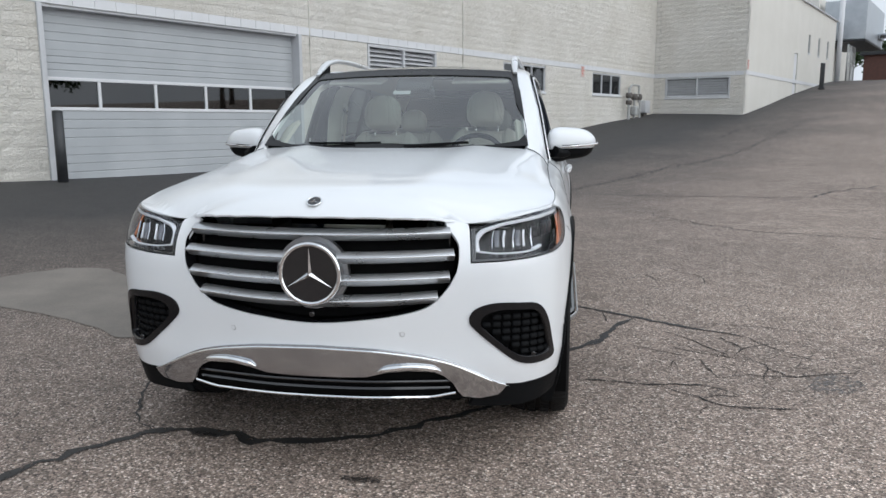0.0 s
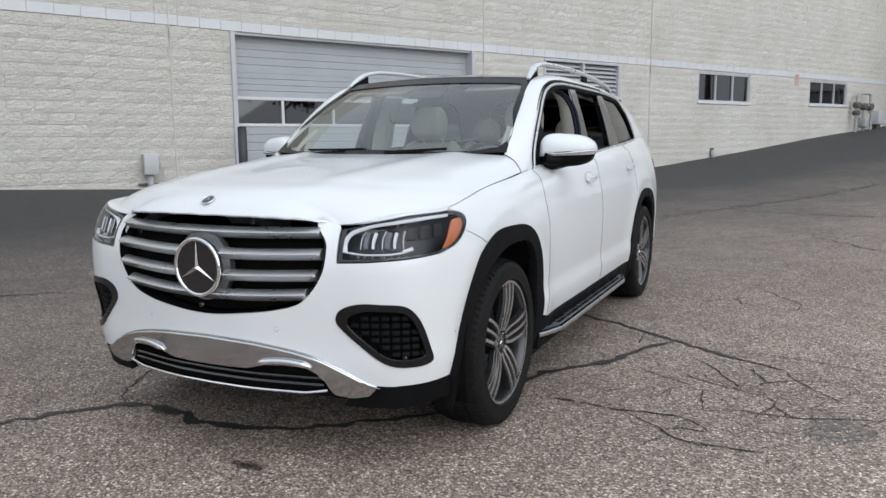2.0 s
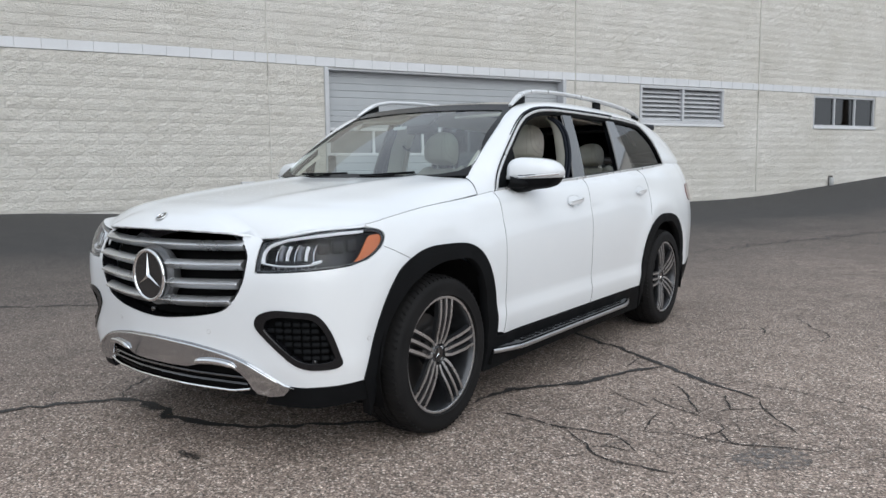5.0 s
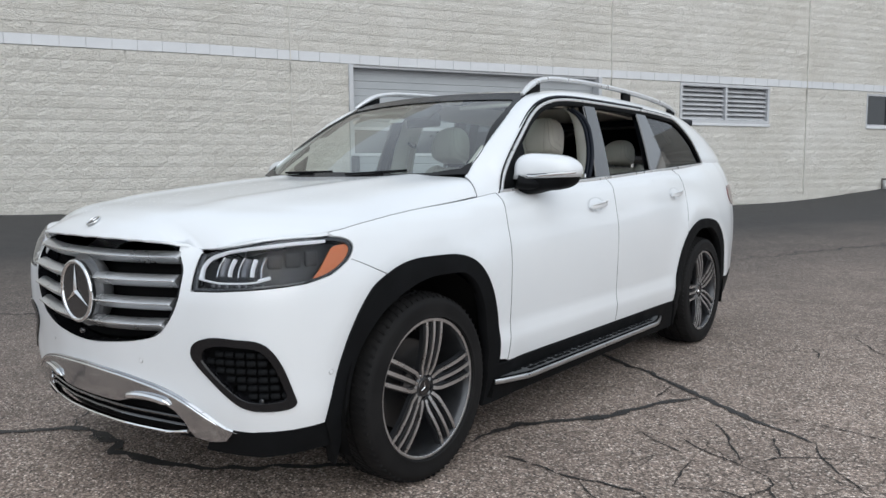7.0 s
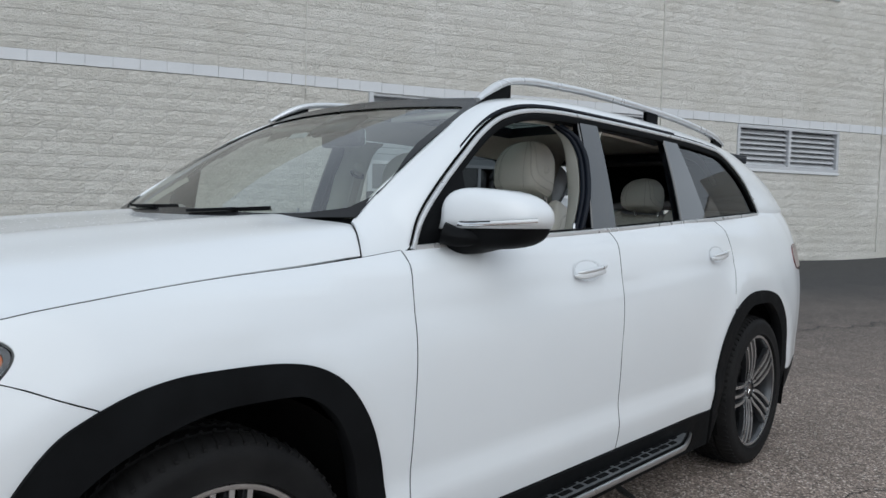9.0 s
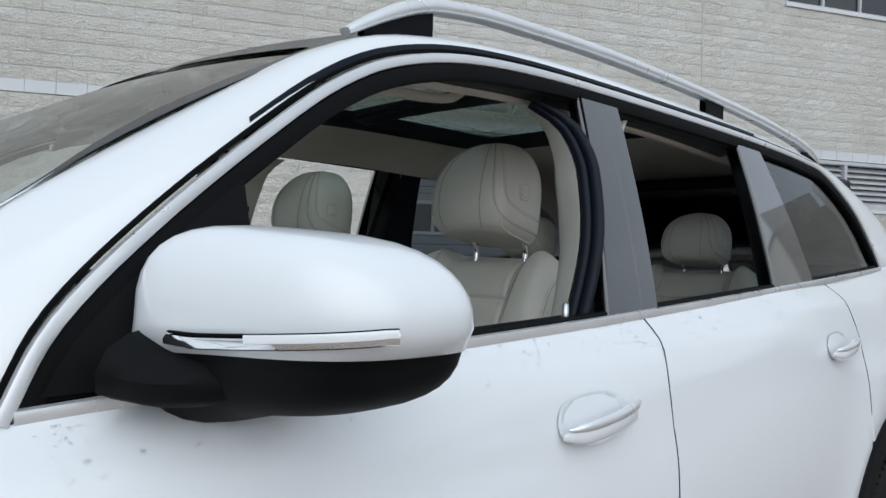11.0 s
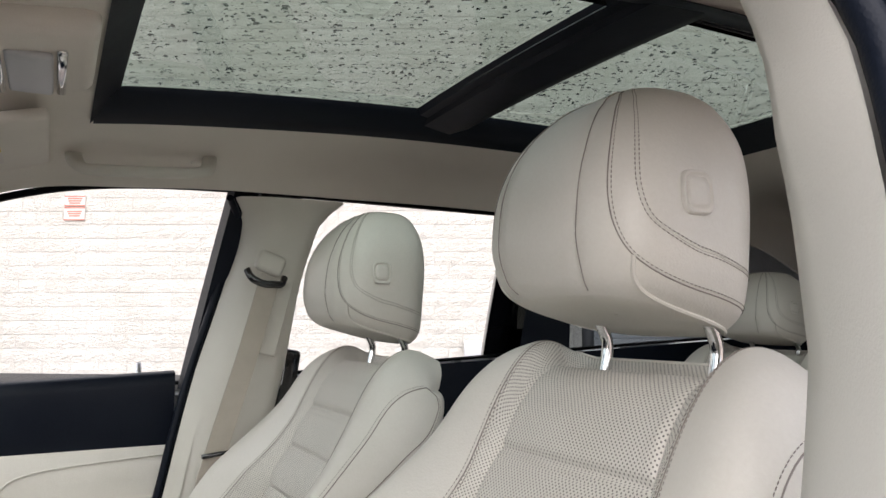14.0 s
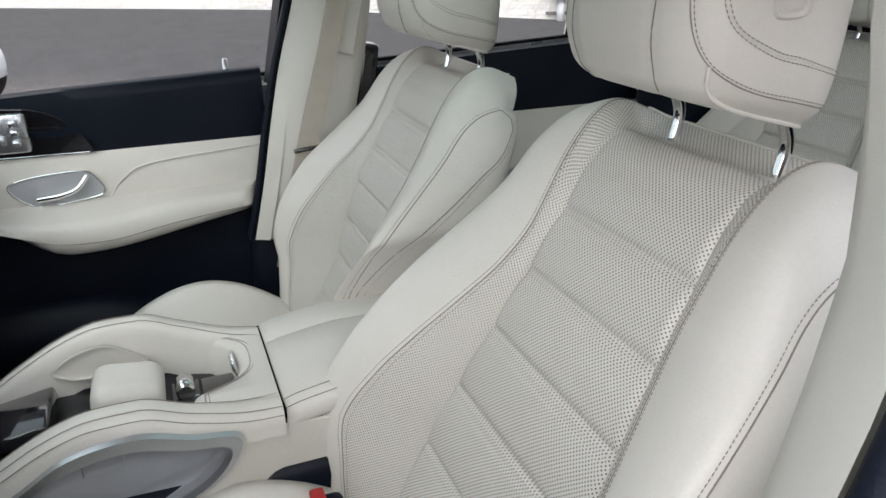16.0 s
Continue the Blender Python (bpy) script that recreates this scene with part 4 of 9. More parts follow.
band(wall_main, -18, 28.5)
band(wall_turn, 0.0, 4.1)
part("corner_band", rbox((21.6, 0.02, 0.18), (10.8, -0.012, 3.5), 0.003, 1), M["band"], wall_far)
for x in (-1.15, 6.27, 12.6):
    part("control_joint", rbox((0.016, 0.05, 5.0), (x, -0.006, 2.9 + 2.75), 0.003, 1), M["smooth_wall"], wall_main)
    part("control_joint", rbox((0.016, 0.05, 2.78), (x, -0.006, 1.98), 0.003, 1), M["smooth_wall"], wall_main)
part("coping", rbox((21.9, 0.4, 0.08), (10.9, 0.1, 7.84), 0.01, 1), M["frame_grey"], wall_far)


def opening_frame(parent, x0, x1, z0, z1, mullions, bar=0.05, depth=0.10, sill=True, glazed=True, label="", name="window_1", back=0.06):
    """A framed window set in the wall: frame bars, mullions, panes and a sill."""
    w = new(name)
    w.parent = parent
    for (a, b, c, d) in ((x0, x1, z1 - bar, z1), (x0, x1, z0, z0 + bar), (x0, x0 + bar, z0 + bar, z1 - bar), (x1 - bar, x1, z0 + bar, z1 - bar)):
        part("frame_bar", rbox((b - a, depth, d - c), ((a + b) / 2, back, (c + d) / 2), 0.006, 1), M["frame_grey"], w)
    for x in mullions:
        part("mullion", rbox((bar, depth, z1 - z0 - 2 * bar), (x, back, (z0 + z1) / 2), 0.006, 1), M["frame_grey"], w)
    if glazed:
        edges = [x0 + bar / 2, *mullions, x1 - bar / 2]
        for a, b in zip(edges, edges[1:]):
            part("pane", rbox((b - a - bar, 0.006, z1 - z0 - 2 * bar), ((a + b) / 2, back + 0.01, (z0 + z1) / 2), 0), M["pane"], w)
    if sill:
        part("sill", rbox((x1 - x0 + 0.06, 0.16, 0.07), ((x0 + x1) / 2, 0.04, z0 - 0.035), 0.008, 1), M["band"], w)
    return tagged(w, label, kind="structure") if label else w


def louvre(parent, x0, x1, z0, z1, name="louvre_1", slats=7):
    w = opening_frame(parent, x0, x1, z0, z1, [(x0 + x1) / 2], 0.07, 0.16, True, False, "white-painted wall louvre with fixed slats", name, 0.05)
    for a, b in ((x0 + 0.06, (x0 + x1) / 2 - 0.03), ((x0 + x1) / 2 + 0.03, x1 - 0.06)):
        for i in range(slats):
            z = z0 + 0.09 + (z1 - z0 - 0.16) * (i + 0.4) / slats
            part("slat", rbox((b - a, 0.17, 0.022), ((a + b) / 2, 0.10, z), 0.004, 1, Matrix.Rotation(0, 3, "X")), M["frame_grey"], w)
    return w


def tilt_slats(w):
    for ob in w.children:
        if ob.name.startswith("slat"):
            c = sum((Vector(v.co) for v in ob.data.vertices), Vector()) / len(ob.data.vertices)
            ob.data.transform(Matrix.Translation(c) @ Matrix.Rotation(radians(38), 4, "X") @ Matrix.Translation(-c))


tilt_slats(louvre(wall_main, 8.3, 11.25, 2.42, 3.37))
tilt_slats(louvre(wall_turn, 0.55, 3.48, 2.46, 3.37, "louvre_2"))
opening_frame(wall_main, 14.98, 17.83, 2.43, 3.32, [15.93, 16.88], label="three-light steel window in the block wall", name="window_1")
opening_frame(wall_main, 21.77, 24.58, 2.48, 3.32, [22.7, 23.64], label="three-light steel window in the block wall", name="window_2")
opening_frame(wall_main, 8.2, 11.03, 6.40, 7.48, [9.14, 10.09], label="upper three-light steel window", name="window_3")
for i, (a, b, c, d) in enumerate(OPEN_FAR[1:]):
    opening_frame(wall_far, a, b, c, d, [], 0.05, 0.1, True, True, "narrow window in the far wing", "window_%d" % (4 + i), 0.08)
far_door = part("door_2", rbox((0.86, 0.06, 2.2), (10.05, 0.08, 3.9), 0.01, 1), M["band"], wall_far)
tagged(far_door, "plain white steel side door", kind="structure")
part("door_handle", rbox((0.03, 0.06, 0.14), (10.38, 0.03, 3.8), 0.01), M["satin"], far_door)

# ---- the overhead garage door, closed ----
garage = thing("garage_door", "grey ribbed steel overhead garage door with a row of windows, closed", "garage door")
garage.matrix_world = MAIN
DOOR_Y = 0.20


def ribbed(name, x0, x1, z0, z1, ribs):
    """One door section: a sheet with pressed grooves."""
    prof = [(0.0, z0)]
    for z in ribs:
        prof += [(0.0, z - 0.014), (0.012, z - 0.006), (0.012, z + 0.006), (0.0, z + 0.014)]
    prof += [(0.0, z1 - 0.003), (0.03, z1 - 0.003)]
    prof = [(0.03, z0), *prof]
    verts = [(x, DOOR_Y + y, z) for x in (x0, x1) for y, z in prof]
    n = len(prof)
    return mesh_of(name, verts, [(i, n + i, n + i + 1, i + 1) for i in range(n - 1)], False)


for z0, z1 in ((0.36, 0.97), (0.97, 1.61), (2.19, 2.66), (2.66, 3.24), (3.24, 3.42)):
    step = (z1 - z0) / 4
    sec = shaped("door_section", ribbed("door_section", 0.05, 5.92, z0, z1, [z0 + step * k for k in (1, 2, 3)] if z1 - z0 > 0.3 else []), garage, "", M["door_grey"])
light = new("window_section")
light.parent = garage
xs = [0.05, 1.12, 2.28, 3.45, 4.62, 5.92]
for z in (1.64, 2.16):
    part("rail", rbox((5.87, 0.05, 0.06), (2.985, DOOR_Y + 0.01, z), 0.006, 1), M["band"], light)
for x in xs:
    part("stile", rbox((0.06, 0.05, 0.46), (min(max(x, 0.08), 5.89), DOOR_Y + 0.012, 1.90), 0.006, 1), M["band"], light)
for a, b in zip(xs, xs[1:]):
    part("pane", rbox((b - a - 0.05, 0.006, 0.47), ((a + b) / 2, DOOR_Y + 0.02, 1.90), 0), M["pane"], light)
part("bottom_seal", rbox((5.87, 0.04, 0.05), (2.985, DOOR_Y + 0.015, 0.345), 0.01), M["cladding"], garage, "black rubber seal")
for x in (0.0, 5.97):
    jamb = part("door_jamb", rbox((0.09, 0.34, 3.2), (x + (0.03 if x < 1 else -0.03), 0.12, 1.79), 0.006, 1), M["frame_grey"], wall_main)
    tagged(jamb, "grey steel door jamb", kind="structure")
part("door_head", rbox((5.8, 0.28, 0.05), (2.985, 0.16, 3.365), 0.006, 1), M["frame_grey"], wall_main)


def wall_thing(name, label, category, s, off=0.0, z=0.0, group="", frame_m=None):
    t = thing(name, label, category, group)
    t.matrix_world = (frame_m or MAIN) @ Matrix.Translation((s, -off, z))
    return t


b = wall_thing("bollard", "charcoal-painted round steel bollard before the garage door", "bollard", -0.08, 0.55, float(ground_z(-0.08, 0.55)))
part("post", rod(0.083, (0, 0, -0.05), (0, 0, 1.17), 24, 0.012), M["bollard"], b)
bm = bmesh.new()
bmesh.ops.create_uvsphere(bm, u_segments=20, v_segments=10, radius=0.083)
bmesh.ops.scale(bm, vec=(1, 1, 0.35), verts=bm.verts)
bmesh.ops.translate(bm, verts=bm.verts, vec=(0, 0, 1.17))
for f in bm.faces:
    f.smooth = True
part("cap", bm, M["bollard"], b)

u = wall_thing("utility_box", "grey steel utility box on a pipe against the wall", "utility box", -1.66, 0.0, 0)
part("box", rbox((0.24, 0.17, 0.36), (0, -0.12, 0.93), 0.012), M["pipe_grey"], u)
part("lid", rbox((0.25, 0.02, 0.37), (0, -0.215, 0.93), 0.006), M["frame_grey"], u)
part("pipe", rod(0.055, (0.0, -0.12, 0.40), (0.0, -0.12, 0.76), 16), M["pipe_grey"], u)
part("bracket", rbox((0.34, 0.05, 0.04), (-0.03, -0.05, 0.565), 0.006), M["rust"], u)

for s, z, nm in ((-7.50, 3.08, MAIN), (20.8, 3.31, MAIN), (0.32, 3.35 + 0.5, FAR)):
    sg = wall_thing("wall_sign", "pair of small faded red and white wall signs", "sign", s, 0.022, z, "small wall signs", nm)
    for k, (dz, hh) in enumerate(((0.10, 0.16), (-0.09, 0.20))):
        brd = part("board", rbox((0.30, 0.008, hh), (0, 0, dz), 0.002, 1), M["sign_paper"], sg)
        part("border", rbox((0.30, 0.004, 0.02), (0, -0.006, dz + hh / 2 - 0.012), 0), M["sign_red"], brd)
        part("border", rbox((0.30, 0.004, 0.02), (0, -0.006, dz - hh / 2 + 0.012), 0), M["sign_red"], brd)
        for q in range(3):
            part("text_bar", rbox((0.22 - 0.03 * q, 0.004, 0.022), (0, -0.006, dz + 0.035 - 0.034 * q), 0), M["sign_red"], brd)

g = wall_thing("gas_meter", "weathered grey gas meter set with bent pipes on the wall", "gas meter", 25.9, 0.0, 0)
for path, rad in (([(-.95, -.25, 1.45), (-.95, -.25, 2.85)], .06), ([(-.95, -.25, 2.75), (-.6, -.25, 2.95), (0, -.25, 2.95), (.15, -.25, 2.8), (.15, -.25, 2.2)], .045),
                  ([(-.3, -.25, 2.5), (.35, -.25, 2.5)], .05), ([(-.35, -.25, 1.5), (-.35, -.25, 2.6)], .045), ([(.3, -.25, 1.55), (.3, -.25, 2.3)], .05)):
    f = spl([(i, *p) for i, p in enumerate(path)])
    pts = f(np.linspace(0, len(path) - 1, 14))
    shaped("pipe", sweep("pipe", pts, ring2d(rad, rad, 10), (0, 1, 0.01)), g, "", M["pipe_grey"])
for x, z, r in ((-.95, 2.5, .12), (-.35, 2.45, .13), (.15, 2.45, .14), (-.95, 2.2, .10)):
    part("valve", rod(r, (x, -.36, z), (x, -.14, z), 16, 0.01), M["rust"], g)
part("meter_body", rbox((.34, .3, .42), (-.35, -.27, 1.85), .06, 3), M["pipe_grey"], g)
part("cabinet", rbox((.55, .28, .55), (1.15, -.16, 2.05), .015), M["frame_grey"], g)
part("stand", rbox((.3, .1, .4), (1.15, -.16, 1.65), .01), M["rust"], g)

st = wall_thing("standpipe_stub", "short rusty pipe stub at the foot of the wall", "pipe", 15.8, 0.0, 0)
part("stub", rod(.07, (0, -.06, .6), (0, -.06, .92), 14, .01), M["pipe_grey"], st)
part("stain_plate", rbox((.2, .02, .35), (0, -.03, .8), .004), M["rust"], st)

# ---- the far end: dark post, canopy block, fence, barrier, trees ----
p = wall_thing("dark_post", "tall dark steel post beside the far wing", "post", 12.7, .9, 0, frame_m=FAR)
part("post", rbox((.22, .22, 1.4), (0, 0, 3.9), .02), M["bollard"], p)
part("base", rbox((.3, .3, .1), (0, 0, 3.2), .01), M["bollard"], p)
c = wall_thing("canopy_building", "silver metal-clad volume with a projecting flat canopy", "building", 22.5, 0, 0, frame_m=FAR)
part("wall", rbox((16, 6, 9.5), (8.6, 4.4, 5.0), .03, 1), M["smooth_wall"], c)
part("fascia", rbox((9, 2.6, 2.6), (5.5, -0.2, 8.1), .03, 1), M["metal_panel"], c)
part("soffit", rbox((9, 2.6, .1), (5.5, -0.2, 6.72), .01, 1), M["bollard"], c)
part("awning", rbox((2.2, 2.4, .12), (8.2, -2.5, 7.6), .02, 1), M["metal_panel"], c)
for i in range(5):
    part("awning_fin", rbox((2.2, .1, .3), (8.2, -1.6 - .45 * i, 7.45), .01, 1), M["metal_panel"], c)
part("downpipe", rod(.16, (-.45, -.2, 3.9), (-.45, -.2, 9.5), 12), M["band"], c)
fence = wall_thing("chainlink_gate", "grey chain-link gate with steel posts beyond the wing", "fence", 22.2, 0.6, 0, frame_m=FAR)
for x in (0, 1.5, 3.0):
    part("post", rod(.05, (x, -.1, 3.9), (x, -.1, 6.4), 10), M["pipe_grey"], fence)
for z in (4.1, 5.2, 6.35):
    part("rail", rod(.035, (0, -.1, z), (3.0, -.1, z), 8), M["pipe_grey"], fence)
V, F = [], []
for i in range(44):
    for sgn in (1, -1):
        x0 = -2.2 + i * .12
        a, bb = (x0, 4.1), (x0 + 2.2, 6.3)
        if sgn < 0:
            a, bb = (x0 + 2.2, 4.1), (x0, 6.3)
        pts = []
        for (xx, zz), (ox, oz) in ((a, bb), (bb, a)):
            t = 0.0
            if xx < 0:
                t = (0 - xx) / (ox - xx) if ox != xx else 0
            if xx > 3.0:
                t = (3.0 - xx) / (ox - xx)
            pts.append((xx + t * (ox - xx), zz + t * (oz - zz)))
        if (pts[0][0] - pts[1][0]) * (a[0] - bb[0]) <= 0:
            continue
        k = len(V)
        for px, pz in pts:
            V += [(px - .004, -.1, pz), (px + .004, -.104, pz), (px, -.096, pz + .004)]
        F += [(k, k + 1, k + 4, k + 3), (k + 1, k + 2, k + 5, k + 4), (k + 2, k, k + 3, k + 5)]
shaped("wire_mesh", mesh_of("wire_mesh", V, F, False), fence, "", M["pipe_grey"])
br = wall_thing("barrier", "white folding A-frame barrier with a blank board", "barrier", 25.5, 3.6, float(ground_z(54, 7.7)), frame_m=FAR)
for sx in (-1, 1):
    part("leg", rod(.05, (1.0 * sx, 0, 0), (.05 * sx, 0, 2.0), 8), M["band"], br)
    part("strut", rod(.04, (1.9 * sx - 1.2, .3, 0), (1.5 * sx - 1.2, .3, .8), 8), M["band"], br)
part("board", rbox((1.3, .05, .55), (0, -.08, .42), .01, 1), M["band"], br)
part("text_bar", rbox((1.0, .01, .12), (0, -.11, .42), 0), M["sign_red"], br)
fw = wall_thing("far_brick_building", "low dark red brick building beyond the crest", "building", 45, 6, 4.0, frame_m=FAR)
part("wall", rbox((4, 26, 3.2), (0, -6, 1.6), .02, 1), M["brick_red"], fw)
part("roof", rbox((4.6, 26.6, .3), (0, -6, 3.3), .02, 1), M["bollard"], fw)


def tree(at, height, seed, label):
    """A trunk that forks into limbs, with a ragged crown of small leaves."""
    r = random.Random(seed)
    t = thing("tree", label, "tree", "trees round the yard", at)
    bm = rod(height * .03, (0, 0, -.2), (0, 0, height * .5), 8, 0, height * .016)
    for i in range(6):
        a = i * 1.1 + r.random()
        z = height * (.3 + .05 * i)
        tip = (math.cos(a) * height * .22, math.sin(a) * height * .22, z + height * .25)
        b2 = rod(height * .012, (0, 0, z), tip, 6, 0, height * .004)
        me = bpy.data.meshes.new("limb")
        b2.to_mesh(me)
        b2.free()
        bm.from_mesh(me)
        bpy.data.meshes.remove(me)
    part("trunk", bm, M["bark"], t)
    V, F = [], []
    clumps = [(Vector((r.gauss(0, .2), r.gauss(0, .2), .64 + r.gauss(0, .15))) * height, height * r.uniform(.07, .15)) for _ in range(26)]
    for c0, rad in clumps:
        for _ in range(70):
            d = Vector((r.gauss(0, 1), r.gauss(0, 1), r.gauss(0, .8))).normalized() * rad * r.uniform(.4, 1.1)
            p0 = c0 + d
            a = Vector((r.gauss(0, 1), r.gauss(0, 1), r.gauss(0, 1))).normalized() * height * .028
            b0 = a.cross(Vector((r.gauss(0, 1), r.gauss(0, 1), r.gauss(0, 1)))).normalized() * height * .014
            k = len(V)
            V += [p0 - a, p0 + b0, p0 + a, p0 - b0]
            F.append((k, k + 1, k + 2, k + 3))
    shaped("crown", mesh_of("crown", V, F, False), t, "", M["leaf"])
    return t


for i, (s, o, h) in enumerate(((92, 1, 9), (97, 7, 7.5), (90, 12, 6.5), (104, -5, 10), (100, 18, 7))):
    x, y, _ = wp(s, o, 0)
    tree((x, y, 4.0), h, 30 + i, "leafy green tree beyond the crest of the yard")
for i, (x, y, h) in enumerate(((31, 40, 9), (37, 47, 8), (34, 30, 7.5), (44, 52, 10), (36, 20, 8), (46, 38, 9), (40, 8, 8), (52, 24, 9))):
    tree((x, y, ground_at(x, y)), h, 60 + i, "leafy green tree at the yard's open side")

# ================= the car =================
car = thing("suv_car", "white SUV with its side windows open, parked wet on asphalt", "car")
P_, CL, GB, CH = M["paint"], M["cladding"], M["gloss_black"], M["chrome"]


def neg(pts):
    return [(-u, z) for u, z in pts]


def sym(half):
    """A symmetric outline from its right half, listed from the middle to the middle."""
    return half + neg(half[::-1])


# outlines on the body: metres round the plan, metres up
GRILLE = [(0, 1.030), (.28, 1.024), (.44, 1.016), (.500, 1.001), (.533, .968), (.552, .925), (.548, .870), (.534, .820), (.490, .752), (.425, .698), (.31, .668), (.19, .652), (.08, .640), (0, .637)]
LAMP = [(.606, .990), (.603, .868), (.72, .872), (.88, .882), (1.04, .893), (1.14, .916), (1.215, .958), (1.250, 1.003), (1.225, 1.030), (1.14, 1.042), (.95, 1.040), (.78, 1.022)]
FOG = [(.606, .680), (.68, .709), (.78, .708), (.872, .695), (.930, .630), (.975, .520), (.985, .474), (.935, .457), (.82, .462), (.745, .498), (.600, .625)]
CHROME_TOP = [(0, .547), (.20, .540), (.313, .528), (.43, .509), (.529, .482), (.62, .440), (.737, .383), (.82, .377)]
ARCH_F = [(1.097, .385), (1.120, .480), (1.165, .620), (1.220, .735), (1.289, .828), (1.354, .873), (1.471, .915), (1.604, .930), (1.755, .928), (1.89, .905), (1.99, .840), (2.07, .715), (2.118, .545), (2.130, .410)]
ARCH_FI = [(1.165, .20), (1.185, .385), (1.21, .530), (1.265, .652), (1.38, .760), (1.53, .825), (1.68, .850), (1.82, .848), (1.93, .795), (2.00, .680), (2.038, .530), (2.055, .385), (2.06, .20)]
R0 = 4.762
ARCH_R = [(R0 - .560, .395), (R0 - .545, .52), (R0 - .500, .680), (R0 - .40, .800), (R0 - .25, .880), (R0 - .05, .915), (R0 + .12, .905), (R0 + .27, .860), (R0 + .40, .740), (R0 + .47, .58), (R0 + .50, .40)]
ARCH_RI = [(R0 - .47, .20), (R0 - .46, .40), (R0 - .43, .55), (R0 - .36, .69), (R0 - .24, .795), (R0 - .08, .848), (R0 + .08, .848), (R0 + .24, .785), (R0 + .36, .67), (R0 + .42, .53), (R0 + .43, .38), (R0 + .43, .20)]


def arc(pts, n=6):
    t = np.arange(len(pts))
    f = spl([(i, *p) for i, p in enumerate(pts)])
    return [tuple(p) for p in f(np.linspace(0, len(pts) - 1, (len(pts) - 1) * n + 1))]


def along_top(u0, u1, n=14, gap=0.0):
    return [(u, float(TOP(u)) - gap) for u in np.linspace(u0, u1, n)]


archF, archR = arc(ARCH_F), arc(ARCH_R)
lamp_loop = [tuple(p) for p in smooth_loop(LAMP, 5, corners=(0, 1))]
fog_loop = [tuple(p) for p in smooth_loop(FOG, 5)]

# front bumper cover: one piece across the nose
half = arc(CHROME_TOP, 5) + [(.84, .379), (.97, .380)] + [p for p in archF if p[1] < .884 and p[0] < 1.6]
half += [(1.386, .8875), (1.32, .917), (1.264, .943), (1.226, .957)]
half += [(1.142, .911), (1.04, .888), (.88, .877), (.72, .867), (.598, .863), (.600, .988), (.597, 1.002), (.560, 1.012)]
half_g = arc(GRILLE, 4)
bump_out = half + [(.532, 1.0165), (.508, 1.015)] + [(u + .006, z - .003) for u, z in half_g if z < .996]
bump_out = [p for p in bump_out if p[0] >= 0]
panel("front_bumper", sym(bump_out), nose, P_, car, both=False, step=.035, thick=.02, holes=[fog_loop, neg(fog_loop)])
# wings
lamp_rear = []
for u_, z_ in lamp_loop[::-1]:
    if u_ > 1.165 and z_ > .953:
        d_ = math.hypot(u_ - 1.15, z_ - .99)
        lamp_rear.append((u_ + .005 * (u_ - 1.15) / d_, z_ + .005 * (z_ - .99) / d_))
fender = [p for p in archF if p[1] >= .884 or p[0] > 1.6][::-1]
fender = [(2.197, .400), (2.212, .60), (2.223, .76), (2.240, .94), (2.253, 1.066), (2.281, float(TOP(2.281)))] + along_top(2.27, 1.165, 24, .001) + lamp_rear + [(1.266, .9455), (1.322, .9195), (1.390, .8895)] + fender[::-1]
panel("front_wing", fender, body, P_, car, step=.035, thick=.02)
# doors
DOOR1 = [(2.203, .392), (2.218, .60), (2.229, .76), (2.246, .94), (2.259, 1.066), (2.287, 1.1655)] + along_top(2.300, 3.406, 18, .004) + [(3.376, 1.10), (3.364, .98), (3.347, .878), (3.333, .755), (3.336, .60), (3.336, .392)]
panel("front_door", DOOR1, body, P_, car, step=.04, thick=.02)
DOOR2 = [(3.342, .392), (3.342, .60), (3.339, .755), (3.353, .878), (3.370, .98), (3.382, 1.10), (3.412, 1.2195)] + along_top(3.42, 4.46, 14, .004) + [(4.49, 1.20), (4.475, 1.05), (4.42, .92)] + [p for p in archR if p[0] < 4.43][::-1] + [(R0 - .562, .392)]
panel("rear_door", DOOR2, body, P_, car, step=.04, thick=.02)
QUARTER = [(4.426, .915), (4.481, 1.05), (4.496, 1.20), (4.47, 1.2755)] + along_top(4.49, U_END - .02, 26, .0) + [(U_END - .02, .52), (6.0, .50), (5.6, .47), (5.27, .42)] + [p for p in archR if p[0] > 4.43][::-1]
panel("rear_quarter", QUARTER, body, P_, car, step=.045, thick=.02)
# black plastic arch trims, sills and lower skirts
panel("arch_trim", archF + arc(ARCH_FI)[::-1], body, CL, car, step=.03, thick=.05, lift=.010)
panel("arch_trim", archR + arc(ARCH_RI)[::-1], body, CL, car, step=.03, thick=.05, lift=.010)
panel("sill_trim", [(2.07, .20), (2.07, .384), (3.2, .384), (4.19, .388), (4.28, .20)], body, CL, car, step=.05, thick=.03, lift=.004)
panel("front_skirt", [(.60, .287), (.62, .322), (.708, .338), (.736, .358), (.752, .377), (.80, .3745), (.845, .374), (.97, .376), (1.10, .381), (1.18, .36), (1.17, .292), (.85, .280)], nose, CL, car, step=.04, thick=.03)
panel("rear_skirt", [(5.2, .25), (5.2, .42), (5.6, .464), (6.0, .494), (U_END - .02, .514), (U_END - .02, .28)], body, CL, car, step=.06, thick=.03)
